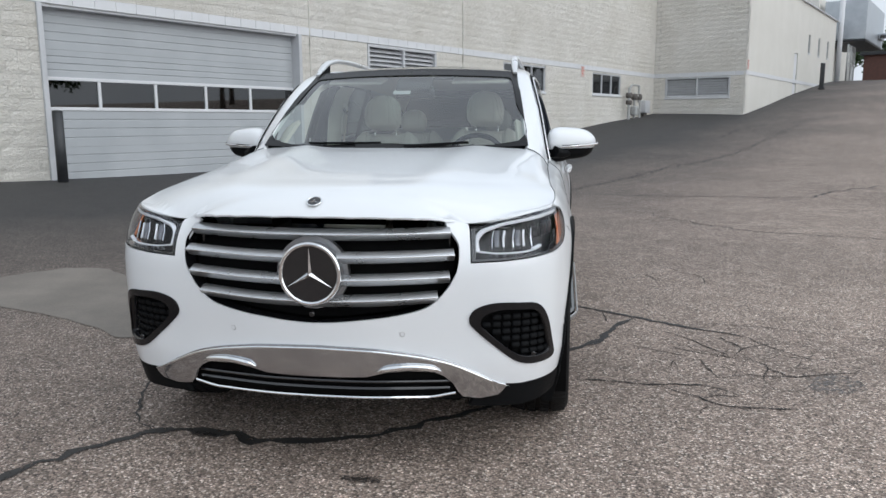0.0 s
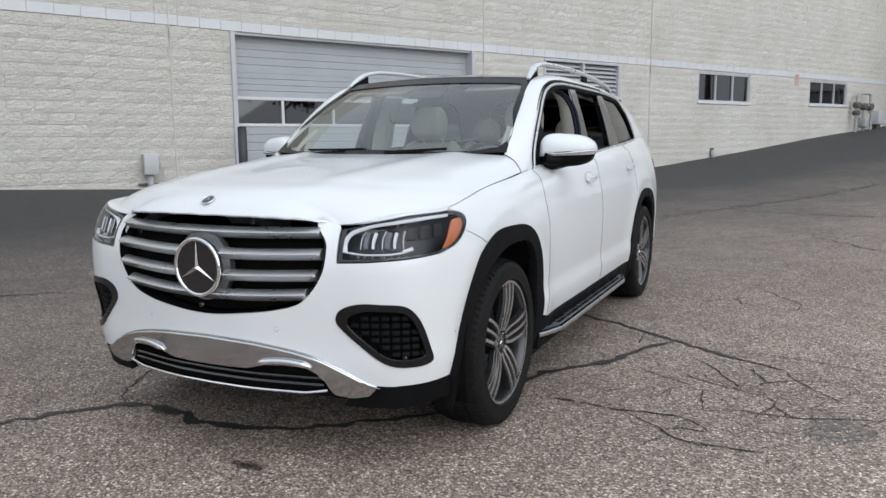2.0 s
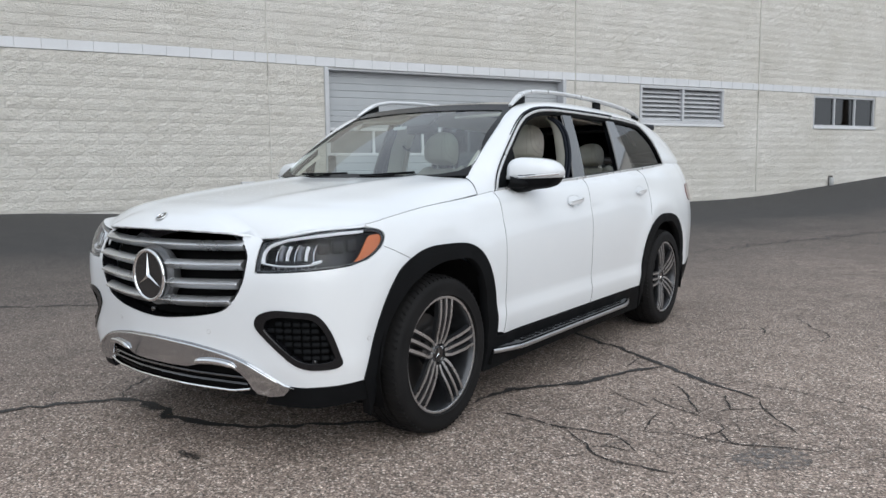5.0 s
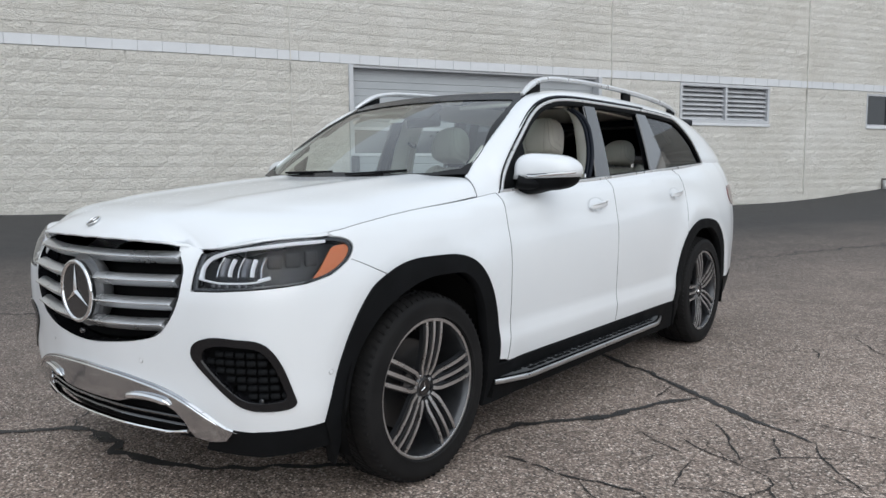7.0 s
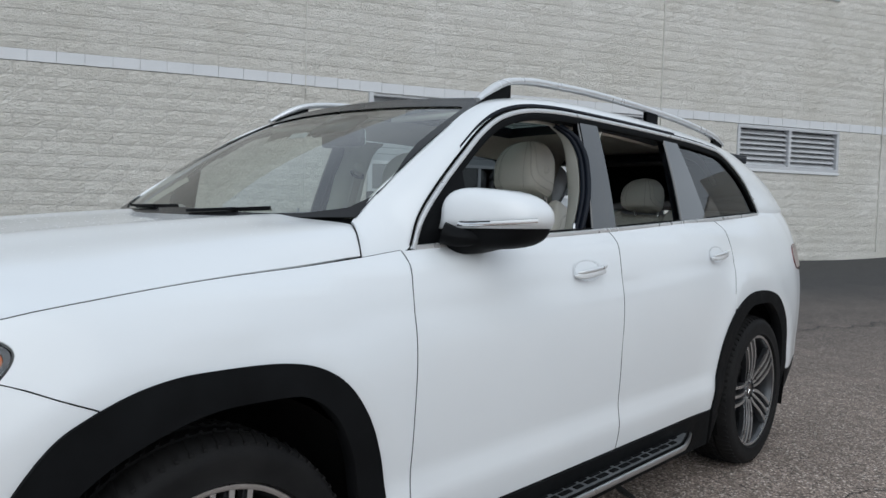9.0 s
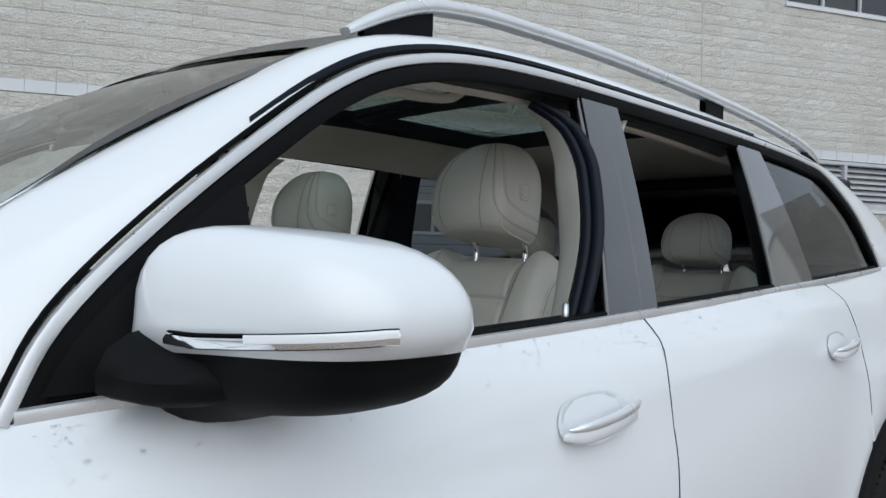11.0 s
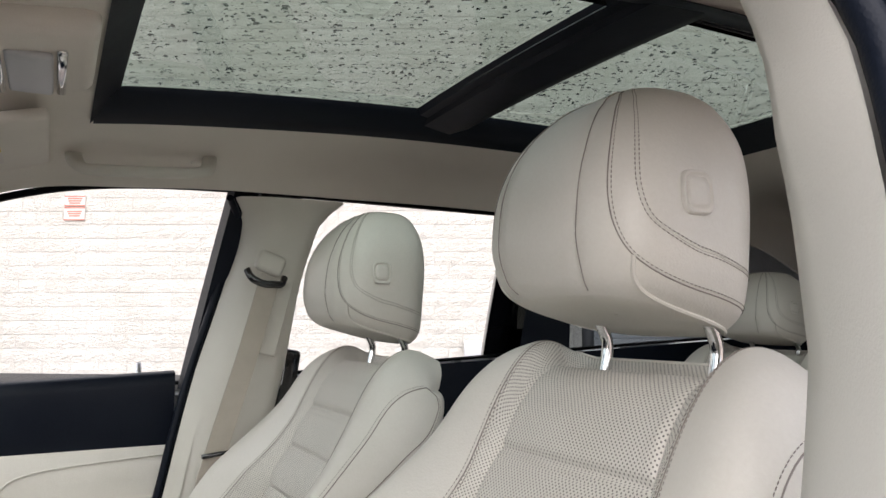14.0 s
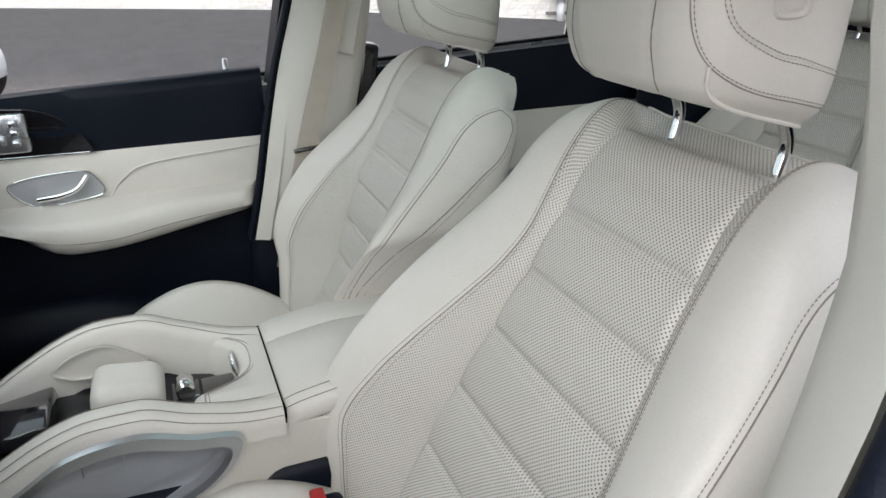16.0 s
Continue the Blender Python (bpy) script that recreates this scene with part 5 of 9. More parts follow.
# bonnet
hood_right = [(0, -.920), (.15, -.9155), (.3, -.902), (.39, -.887), (.44, -.866), (.470, -.845), (.492, -.823), (.512, -.802), (.528, -.790)]
edge_u = np.linspace(.60, 2.14, 40)
hood_right += [(float(p_[0]) - .003, float(p_[1]) - .001) for p_ in body(edge_u, TOP(edge_u)) if p_[1] < .492]
hood_right += [(float(hood_edge(.4935)[0]) - .002, .4935), (.733, .549), (.5, .495), (0, .46)]
panel("bonnet", sym(hood_right), hood, P_, car, both=False, step=.03, thick=.011)
# star badge on the bonnet, plain shapes


def star_mesh(name, r, depth):
    """A three-armed tapered star in the x-z plane, facing -y."""
    V, F = [(0, -depth, 0)], []
    for k in range(3):
        a = math.pi / 2 + k * 2 * math.pi / 3
        b = a + math.pi / 3
        V += [(r * math.cos(a), 0, r * math.sin(a)), (r * .095 * math.cos(b), 0, r * .095 * math.sin(b))]
    for k in range(6):
        F.append((0, 1 + (k + 1) % 6, 1 + k))
    F.append((1, 2, 3, 4, 5, 6))
    return mesh_of(name, V, F, False)


def ring_mesh(name, r, rr, n=40, m=10, flat=1.0):
    a, b = np.meshgrid(np.linspace(0, 2 * np.pi, n, endpoint=False), np.linspace(0, 2 * np.pi, m, endpoint=False), indexing="ij")
    P = np.stack([(r + rr * np.cos(b)) * np.cos(a), rr * flat * np.sin(b), (r + rr * np.cos(b)) * np.sin(a)], -1)
    return grid_mesh(name, P, True, True)


def disc_mesh(name, r, depth=.01, n=36, bevel=.002):
    bm = rod(r, (0, 0, 0), (0, depth, 0), n, bevel)
    me = bpy.data.meshes.new(name)
    bm.to_mesh(me)
    bm.free()
    return crisp(me, 30)


badge = new("bonnet_badge")
badge.parent = car
hz = hood(0, -.872)
badge.matrix_world = pose(0, -.874, float(hz[2]) + .004, -58, 0, 0)
badge.parent = car
shaped("disc", disc_mesh("disc", .026, .004), badge, "", M["gloss_black"])
shaped("rim", ring_mesh("rim", .027, .003), badge, "", CH)
shaped("star", star_mesh("star", .021, .004), badge, "", CH)
badge.children[2].location.y = -.001

# ---- the grille ----
grille = new("grille")
grille.parent = car
grille_loop = sym(arc(GRILLE, 4))
# near-black sheet painted as the shaded depth behind the bars
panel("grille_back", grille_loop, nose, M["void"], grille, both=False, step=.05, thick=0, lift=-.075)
# surround: a thin dark lip inside the opening
g3 = nose(np.array([p[0] for p in grille_loop]), np.array([p[1] for p in grille_loop]))
lipP = np.stack([g3 + (0, -.002, 0), g3 * (.985, 1, 1) + (0, .075, 0)], 1)
shaped("grille_lip", grid_mesh("grille_lip", lipP, close_u=True), grille, "", GB)
for i in range(11):
    x = -.5 + i * .1
    part("grille_rib", rbox((.012, .02, .33), (x, -.79 + .10 * x * x, .805), .003, 1), GB, grille)


def slat(z, xe, h=.042, low=.0):
    """A silver grille bar: flat front, upper chamfer, bowed with the nose."""
    us = np.linspace(-xe, xe, 61)
    p = nose(us, np.full(61, z))
    p[:, 1] -= .004 * np.cos(us / xe * 1.5)
    p[:, 2] += low * (us / xe)**2
    prof = [(-.030, -h / 2), (-.012, -h / 2), (-.008, -h / 2 + .003), (.013, h * .04), (.011, h * .12), (-.014, h / 2), (-.030, h / 2)]
    return sweep("slat", p, prof)


for z, xe, low in ((.968, .526, .006), (.884, .538, .010), (.800, .520, .012), (.720, .476, .016)):
    bar_ = shaped("slat", slat(z, xe, .044, low), grille, "", M["grille_silver"])
    us = np.linspace(-xe, xe, 61) * .995
    edge_ = nose(us, np.full(61, z))
    edge_[:, 1] -= .004 * np.cos(us / xe * 1.5) + .0130
    edge_[:, 2] += low * (us / xe)**2 + .0040
    # added chrome rod that stands in for the sky's highlight along the slat's ridge
    shaped("bright_edge", sweep("bright_edge", edge_, ring2d(.0026, .0030, 8, 2)), bar_, "", CH)
emblem = new("emblem")
emblem.parent = grille
emblem.location = (0, -.958, .828)
shaped("dish", disc_mesh("dish", .139, .07, 56, .020), emblem, "satin silver dish", M["dish_grey"]).location = (0, .020, 0)
shaped("disc", disc_mesh("disc", .110, .01, 48, .002), emblem, "black disc", M["gloss_black"]).location = (0, .003, 0)
shaped("ring", ring_mesh("ring", .113, .0085, 56, 12, .9), emblem, "", CH).location = (0, .004, 0)
shaped("star", star_mesh("star", .103, .010), emblem, "", CH).location = (0, .001, 0)
part("camera_eye", rod(.010, (0, -.947, .672), (0, -.92, .672), 12, .002), GB, car)

# ---- lower bumper: chrome shield, slots, black intake ----
lower = new("lower_bumper")
lower.parent = car
sh_half = [p for p in arc(CHROME_TOP, 5) if p[0] < .735] + [(.745, .3815), (.738, .366), (.712, .342), (.64, .330), (.575, .338), (.553, .362), (.535, .395), (.50, .428), (.46, .447), (.36, .452), (.28, .447), (.20, .428), (.10, .424), (0, .424)]
panel("shield", sym(sh_half), nose, M["shield_chrome"], lower, both=False, step=.03, thick=.03, lift=.012, holes=[], label="chrome-plated lower bumper shield")
lip_p = arc(CHROME_TOP, 6)[:-5]
lip_u = np.array([-p[0] for p in lip_p[:0:-1]] + [p[0] for p in lip_p])
lip_z = np.array([p[1] for p in lip_p[:0:-1]] + [p[1] for p in lip_p])
lip_3 = nose(lip_u, lip_z - .010)
lip_3 = lip_3 + np.stack([.010 * lip_3[:, 0], np.full(len(lip_u), -.014), 0 * lip_u], -1)
lip_s = np.clip(6 * (1 - abs(np.linspace(-1, 1, len(lip_u)))), .12, 1)
shaped("shield_lip", sweep("shield_lip", lip_3 + np.stack([0 * lip_s, .016 * (1 - lip_s), 0 * lip_s], -1), ring2d(.005, .005, 12, 2.4), (0, 0, 1), lip_s), lower, "", CH)
for sgn in (1, -1):
    uu_ = np.linspace(.248, .488, 24)
    zz_ = .448 + .020 * np.sin((uu_ - .248) / .24 * math.pi)**.6
    sl = nose(uu_, zz_) + np.array([0, -.016, 0])
    shaped("slot_rim", sweep("slot_rim", sl * (sgn, 1, 1), ring2d(.014, .013, 12, 2.4), (0, 0, 1), np.clip(np.minimum(np.linspace(.2, 7, 24), np.linspace(7, .2, 24)), 0, 1)), lower, "", CH)
intake = [(0, .430), (.20, .434), (.30, .452), (.47, .452), (.545, .392), (.565, .345), (.50, .325), (0, .318)]
# near-black sheet for the shade inside the lower intake
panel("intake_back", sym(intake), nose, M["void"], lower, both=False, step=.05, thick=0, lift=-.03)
for z in (.372, .400):
    us = np.linspace(-.52, .52, 31)
    shaped("intake_bar", sweep("intake_bar", nose(us, np.full(31, z)) + (0, .012, 0), ring2d(.012, .006, 8, 3)), lower, "", GB)
us = np.linspace(-.545, .545, 41)
zz = .338 + .018 * np.clip((abs(us) - .45) / .1, 0, 1)
shaped("intake_strip", sweep("intake_strip", nose(us, zz) + (0, -.006, 0), ring2d(.012, .006, 8, 3)), lower, "", CH)
panel("splitter", sym([(0, .335), (.45, .336), (.60, .335), (.66, .315), (.62, .300), (0, .300)]), nose, CL, lower, both=False, step=.05, thick=.05, lift=-.035)
# side intakes
for sgn in (1, -1):
    fg = new("side_intake")
    fg.parent = car
    c0 = np.array(fog_loop).mean(0)
    inner = [tuple(c0 + (np.array(p) - c0) * (.80, .78)) for p in fog_loop]
    mk = dict(step=.03, mirror=sgn < 0)
    shaped("surround", panel_mesh("surround", fog_loop, body, thick=.03, lift=.006, holes=[inner], **mk), fg, "satin black plastic frame", M["intake_black"])
    # near-black sheet for the shade deep in the side intake
    shaped("backing", panel_mesh("backing", fog_loop, body, thick=0, lift=-.035, **mk), fg, "", M["void"])
    ed = body(np.array([p[0] for p in inner]), np.array([p[1] for p in inner]))
    ax = np.stack([ed + (0, -.004, 0), ed + (-.004, .04, 0)], 1) * (sgn, 1, 1)
    shaped("throat", grid_mesh("throat", ax, close_u=True), fg, "", GB)
    for iu in range(9):
        for iz in range(8):
            uu, vz = .640 + iu * .040, .476 + iz * .029
            if inside(inner, uu, vz) and inside(inner, uu + .03, vz + .006):
                q0 = body(uu, vz) * (sgn, 1, 1)
                q1 = body(uu + .032, vz) * (sgn, 1, 1)
                ang = math.atan2(q1[1] - q0[1], q1[0] - q0[0])
                cell_ = part("cell", rbox((.036, .016, .022), (0, 0, 0), .007, 2), CL, fg)
                cell_.matrix_world = Matrix.Translation(Vector((q0 + q1) / 2) + Vector((0, .020, 0))) @ Matrix.Rotation(ang, 4, "Z") @ Matrix.Rotation(radians(-14), 4, "X")
    part("sensor", rod(.010, (0, 0, 0), (0, .012, 0), 12, .002), GB, fg).location = tuple(body(.86, .492) * (sgn, 1, 1))
for uu, z in ((.34, .595), (1.118, .568)):
    for sgn in (1, -1):
        q, q2 = body(uu, z), body(uu + .02, z)
        d = (q2 - q) / np.linalg.norm(q2 - q)
        nn = np.array([d[1], -d[0], 0])
        a = (q - nn * .004) * (sgn, 1, 1)
        b2 = (q + nn * .0015) * (sgn, 1, 1)
        part("parking_sensor", rod(.0105, a, b2, 18, .001), M["satin"], car)
        part("parking_sensor", rod(.0085, a, (q + nn * .002) * (sgn, 1, 1), 18, .001), P_, car)

# ---- headlamps ----
for sgn in (1, -1):
    hl = new("headlamp")
    hl.parent = car
    mk = dict(step=.03, mirror=sgn < 0)
    c0 = np.array(lamp_loop).mean(0)
    shrink = lambda fu, fz: [tuple(c0 + (np.array(p) - c0) * (fu, fz)) for p in lamp_loop]
    shaped("bowl", panel_mesh("bowl", lamp_loop, body, thick=0, lift=-.06, **mk), hl, "", M["lamp_inner"])
    ed = body(np.array([p[0] for p in lamp_loop]), np.array([p[1] for p in lamp_loop]))
    mid3 = ed.mean(0)
    back3 = ed + (mid3 - ed) * .06 + np.array([-.035, .045, 0])
    shaped("wall", grid_mesh("wall", np.stack([ed, back3], 1) * (sgn, 1, 1), close_u=True), hl, "", GB)
    shaped("bezel", panel_mesh("bezel", lamp_loop, body, thick=.01, lift=-.006, holes=[shrink(.955, .90)], **mk), hl, "", GB)
    # light guide: along the upper edge and down the inner side
    g = spl([(0, .636, .902), (.35, .632, .935), (.6, .648, .966), (1, .71, .992), (2, .95, 1.020), (2.8, 1.13, 1.026)])
    q = g(np.linspace(0, 2.8, 40))
    P = body(q[:, 0], q[:, 1]) + np.array([-.012, .016, 0])
    shaped("light_guide", sweep("light_guide", P * (sgn, 1, 1), ring2d(.0095, .0075, 8, 3), (0, -.3, 1), np.minimum(1, .5 + np.linspace(2.2, .4, 40))), hl, "", M["lamp_white"])
    g = spl([(0, .636, .902), (1, .73, .894), (2, .85, .899), (2.4, .90, .912)])
    q = g(np.linspace(0, 2.4, 24))
    P = body(q[:, 0], q[:, 1]) + np.array([-.012, .018, 0])
    shaped("light_guide", sweep("light_guide", P * (sgn, 1, 1), ring2d(.004, .003, 8, 3), (0, -.3, 1)), hl, "", M["lamp_white"])
    for k, uu in enumerate((.720, .805)):
        for du in (0, .028):
            q = spl([(0, uu + du, .914), (.6, uu + du + .003, .946), (1, uu + du + .012, .972)])(np.linspace(0, 1, 9))
            P = body(q[:, 0], q[:, 1]) + np.array([-.022, .030, 0])
            shaped("module", sweep("module", P * (sgn, 1, 1), ring2d(.0045 if du else .010, .008, 8, 4), (0, -.3, 1)), hl, "", M["lamp_white"] if du else M["lamp_block"])
    # bright frames round the two modules and facets below the guide
    for uu in (.700, .785, .870):
        q = spl([(0, uu, .912), (.5, uu + .002, .945), (1, uu + .016, .978)])(np.linspace(0, 1, 9))
        P = body(q[:, 0], q[:, 1]) + np.array([-.020, .026, 0])
        shaped("module_frame", sweep("module_frame", P * (sgn, 1, 1), ring2d(.003, .004, 6, 3), (0, -.3, 1)), hl, "", CH)
    for uu in (.69, .715, .745, .79, .815, .845, .875):
        q = body(uu, .884) + np.array([-.018, .022, 0])
        part("facet", rbox((.012, .010, .013), tuple(q * (sgn, 1, 1)), .003), M["lamp_block"], hl)
    q = body(np.linspace(.862, .905, 6), np.linspace(.904, .914, 6)) + np.array([-.012, .016, 0])
    shaped("light_guide", sweep("light_guide", q * (sgn, 1, 1), ring2d(.008, .006, 8, 3), (0, -.3, 1)), hl, "", M["lamp_white"])
    # smoked blocks behind the modules, stepped back towards the side
    for uu, zc_, w_, h_ in ((.915, .962, .050, .050), (.985, .966, .055, .056), (1.055, .968, .050, .058)):
        q, q2 = body(uu, zc_), body(uu + .04, zc_)
        ang = math.atan2((q2 - q)[1], (q2 - q)[0] * sgn)
        blk = part("smoked_block", rbox((w_, .02, h_), (0, 0, 0), .010, 3), M["lamp_inner"], hl)
        blk.matrix_world = Matrix.Translation(tuple((q + np.array([-.036, .040, 0])) * (sgn, 1, 1))) @ Matrix.Rotation(ang, 4, "Z")
    shaped("reflector", panel_mesh("reflector", [tuple(p) for p in smooth_loop([(1.070, .903), (1.098, .932), (1.160, 1.000), (1.182, 1.012), (1.232, 1.014), (1.242, 1.002), (1.205, .956), (1.14, .918)], 4)], body, thick=.008, lift=-.014, **mk), hl, "amber side reflector", M["orange"])
    cov = shaped("cover", panel_mesh("cover", lamp_loop, body, thick=0, lift=-.001, **mk), hl, "clear plastic cover", M["clear"])
    cov.visible_shadow = False

# ---- glasshouse ----
DLO_TOP = [(.684, 1.175), (.735, 1.262), (.837, 1.361), (.98, 1.475), (1.12, 1.571), (1.258, 1.632), (1.45, 1.670), (1.75, 1.682), (2.2, 1.679), (2.65, 1.672), (2.976, 1.658), (3.17, 1.632), (3.40, 1.512), (3.568, 1.326)]
dlo_top = arc(DLO_TOP, 5)
ROOF_EDGE = [(.730, .560, 1.246), (.727, .590, 1.272), (.716, .655, 1.325), (.702, .745, 1.385), (.684, .875, 1.468), (.664, 1.02, 1.558), (.645, 1.16, 1.638), (.628, 1.34, 1.700), (.608, 1.70, 1.740), (.598, 2.15, 1.752), (.592, 2.65, 1.745), (.584, 3.1, 1.724), (.580, 3.48, 1.692), (.610, 3.80, 1.620), (.690, 3.985, 1.49), (.775, 4.00, 1.345)]
A0 = [(.530, 1.138), (.61, 1.154)] + DLO_TOP
n_st = 70
fa = spl([(i, *side(*p)) for i, p in enumerate(A0)])
fb = spl([(i, *p) for i, p in enumerate(ROOF_EDGE)])
tt = np.linspace(0, len(A0) - 1, n_st)
A3, B3 = fa(tt), fb(tt)
rows_ = []
for k in np.linspace(0, 1, 9):
    m3 = A3 + (B3 - A3) * k
    out = np.stack([np.full(n_st, .75), np.where(tt > 11, .25 * (tt - 11), 0), np.full(n_st, .66)], -1) * (.018 * math.sin(math.pi * k))
    rows_.append(m3 + out)
pil = np.stack(rows_, 1)
# the first station follows the bonnet's rear corner, the last dips into the quarter panel
hx_ = np.linspace(float(hood_edge(.50)[0]) + .001, .735, 9)
st0 = hood(hx_, np.linspace(.4985, .5545, 9)**1.0) + np.stack([0 * hx_, 0 * hx_, np.linspace(-.004, .008, 9)], -1)
dip = pil[-1] + np.array([-.004, .015, -.06])
pil = np.concatenate([(st0 - (0, .0, .03))[None], st0[None], pil, dip[None]], 0)
A3, B3 = pil[:, 0], pil[:, -1]
inner_a = A3 - np.array([.018, 0, 0])
pil = np.concatenate([inner_a[:, None], pil, (B3 - np.array([0.01, 0, .02]))[:, None]], 1)
both_sides("pillar_and_cantrail", crisp(grid_mesh("pillar_and_cantrail", pil), 55), P_, car)
# scuttle cover between bonnet and screen
sc = np.array([[(.73 * a, .545 - .10 * (1 - a * a), 1.215), (.735 * a, .59 - .15 * (1 - a * a), 1.252)] for a in np.linspace(-1, 1, 25)])
shaped("scuttle", grid_mesh("scuttle", sc), car, "", CL)
# windscreen with a dark printed border
scr_loop = [(-1, 0), (1, 0), (1, 1), (-1, 1)]
ws = shaped("windscreen", panel_mesh("windscreen", scr_loop, screen, .08, 0), car, "rain-spotted windscreen", M["windscreen"])
ws.visible_shadow = False
frit_in = [tuple(p) for p in smooth_loop([(-.935, .055), (0, .05), (.935, .055), (.95, .5), (.935, .86), (.87, .885), (0, .89), (-.87, .885), (-.935, .86), (-.95, .5)], 4)]
shaped("screen_border", panel_mesh("screen_border", scr_loop, screen, .06, 0, lift=.002, holes=[frit_in]), ws, "black printed glass border", M["frit"])
shaped("screen_border", panel_mesh("screen_border", scr_loop, screen, .06, 0, lift=-.005, flip=True, holes=[frit_in]), ws, "black printed glass border", M["frit"])
# roof: dark glass panels in a black frame
roof_out = sym([(0, 1.235), (.35, 1.245), (.615, 1.300), (.606, 1.75), (.600, 2.15), (.594, 2.65), (.584, 3.1), (.576, 3.5), (.56, 3.72), (.3, 3.80), (0, 3.82)])
SUN1 = [(-.285, 1.42), (.285, 1.42), (.285, 1.955), (-.285, 1.955)]
SUN2 = [(-.285, 2.085), (.285, 2.085), (.28, 2.63), (-.28, 2.63)]
panel("roof_skin", roof_out, roof, GB, car, both=False, step=.05, thick=.012, holes=[SUN1, SUN2], label="gloss black panoramic roof")
for lp in (SUN1, SUN2):
    panel("roof_pane", lp, roof, M["roof_glass"], car, both=False, step=.08, thick=0, lift=-.001, label="tinted roof glass beaded with rain")
# side glass and its bars
LOW_E = lambda y: float(BELT(y)) + .006


def pane_outline(y0, y1, slant0=0.0, slant1=0.0):
    """Window outline between two slanted edges under the upper frame."""
    tops = [p for p in dlo_top]
    zt = lambda y: float(np.interp(y, [p[0] for p in tops], [p[1] for p in tops])) - .006
    a, b = (y0, LOW_E(y0)), (y1, LOW_E(y1))
    ya, yb = y0 + slant0, y1 + slant1
    lo = [(y, LOW_E(y)) for y in np.linspace(y0, y1, 8)]
    up = [(y, zt(y)) for y in np.linspace(yb, ya, 16)]
    return lo + up


panel("privacy_glass", pane_outline(2.53, 3.535, .05, -.02), side, M["privacy"], car, step=.08, thick=0, lift=-.012, label="dark privacy glass")
for y0, y1, s0, s1 in ((1.664, 1.7795, .076, .0345), (1.7815, 1.838, .0325, .040), (2.462, 2.755, .015, -.145)):
    panel("window_pillar", pane_outline(y0, y1, s0, s1), side, M["piano_black"], car, step=.05, thick=.012, lift=.002, label="gloss black pillar cover")
# black sail at the front corner of the window
panel("mirror_sail", [(.700, 1.185), (.735, 1.248), (.837, 1.348), (.915, 1.412), (.957, 1.444), (.955, 1.19)], side, CL, car, step=.05, thick=.03, lift=.004)
# window frame seals and bright trim
q = np.array([(y, z) for y, z in dlo_top])
for off, mtl, nm, w, out_ in ((-.004, M["void"], "door_gap", .0035, .006), (.008, M["trim_bright"], "window_trim", .0085, .008), (.028, CL, "window_seal", .015, -.006)):
    if nm == "window_seal":
        for sg_, off_, w_ in ((1, off, w), (-1, .010, .008)):
            P = side(q[:, 0] + .5 * off_, q[:, 1] - off_) + np.array([out_, 0, 0])
            shaped(nm, sweep(nm, P * (sg_, 1, 1), ring2d(w_, w_ * .8, 8, 3), (1, 0, 0)), car, "", mtl)
        continue
    P = side(q[:, 0] + .5 * off, q[:, 1] - off) + np.array([out_, 0, 0])
    both_sides(nm, sweep(nm, P, ring2d(w, w * .8, 8, 3), (1, 0, 0)), mtl, car)
q = np.linspace(.70, 3.55, 50)
both_sides("belt_trim", sweep("belt_trim", side(q, np.array([LOW_E(y) for y in q])) + np.array([.008, 0, -.007]), ring2d(.007, .009, 8, 3), (0, 0, 1)), M["trim_bright"], car, "bright metal waist strip")
both_sides("belt_seal", sweep("belt_seal", side(q, np.array([LOW_E(y) + .002 for y in q])) + np.array([-.010, 0, 0]), ring2d(.009, .005, 8, 3), (0, 0, 1)), CL, car)
# shut lines between the panels: near-black cords for the shade in the gaps


def gap_line(pts, surf=body, r=.0010, n=40, both=True):
    t_ = np.linspace(0, len(pts) - 1, n)
    q_ = spl([(i_, *p_) for i_, p_ in enumerate(pts)])(t_)
    me = sweep("panel_gap", surf(q_[:, 0], q_[:, 1]), ring2d(r, r, 6), (.3, .4, 1))
    if both:
        both_sides("panel_gap", me, M["void"], car)


gap_line([(2.200, .395), (2.215, .60), (2.226, .76), (2.243, .94), (2.256, 1.066), (2.284, 1.166)])
gap_line([(3.339, .395), (3.339, .60), (3.336, .755), (3.350, .878), (3.367, .98), (3.379, 1.10), (3.409, 1.216)])
gap_line([(4.424, .918), (4.478, 1.05), (4.493, 1.20), (4.472, 1.270)], r=.0008)
gap_line([(1.228, .958), (1.264, .9445), (1.321, .918), (1.388, .8885)], n=14)
gap_line([(u, float(TOP(u)) - .0005) for u in np.linspace(1.167, 2.280, 18)], n=80)
sx_ = np.linspace(float(hood_edge(.495)[0]), .733, 16)
both_sides("panel_gap", sweep("panel_gap", hood(sx_, np.linspace(.495, .551, 16)) + np.stack([0 * sx_, 0 * sx_, np.linspace(.001, .004, 16)], -1), ring2d(.0014, .0014, 6), (0, 1, 0)), M["void"], car)
# rear end: hatch glass and panel
aa, bb = np.linspace(-1, 1, 25), np.linspace(0, 1, 9)
Aq, Bq = np.meshgrid(aa, bb, indexing="ij")
hatch = np.stack([Aq * (.58 + .13 * Bq), 3.80 + .05 * (1 - Aq**2) + .36 * Bq - .10 * Aq**4 * Bq, 1.66 - .02 * Aq**2 - .33 * Bq - .05 * Bq * (1 - Bq)], -1)
shaped("tailgate", grid_mesh("tailgate", hatch[:, ::-1]), car, "", GB)
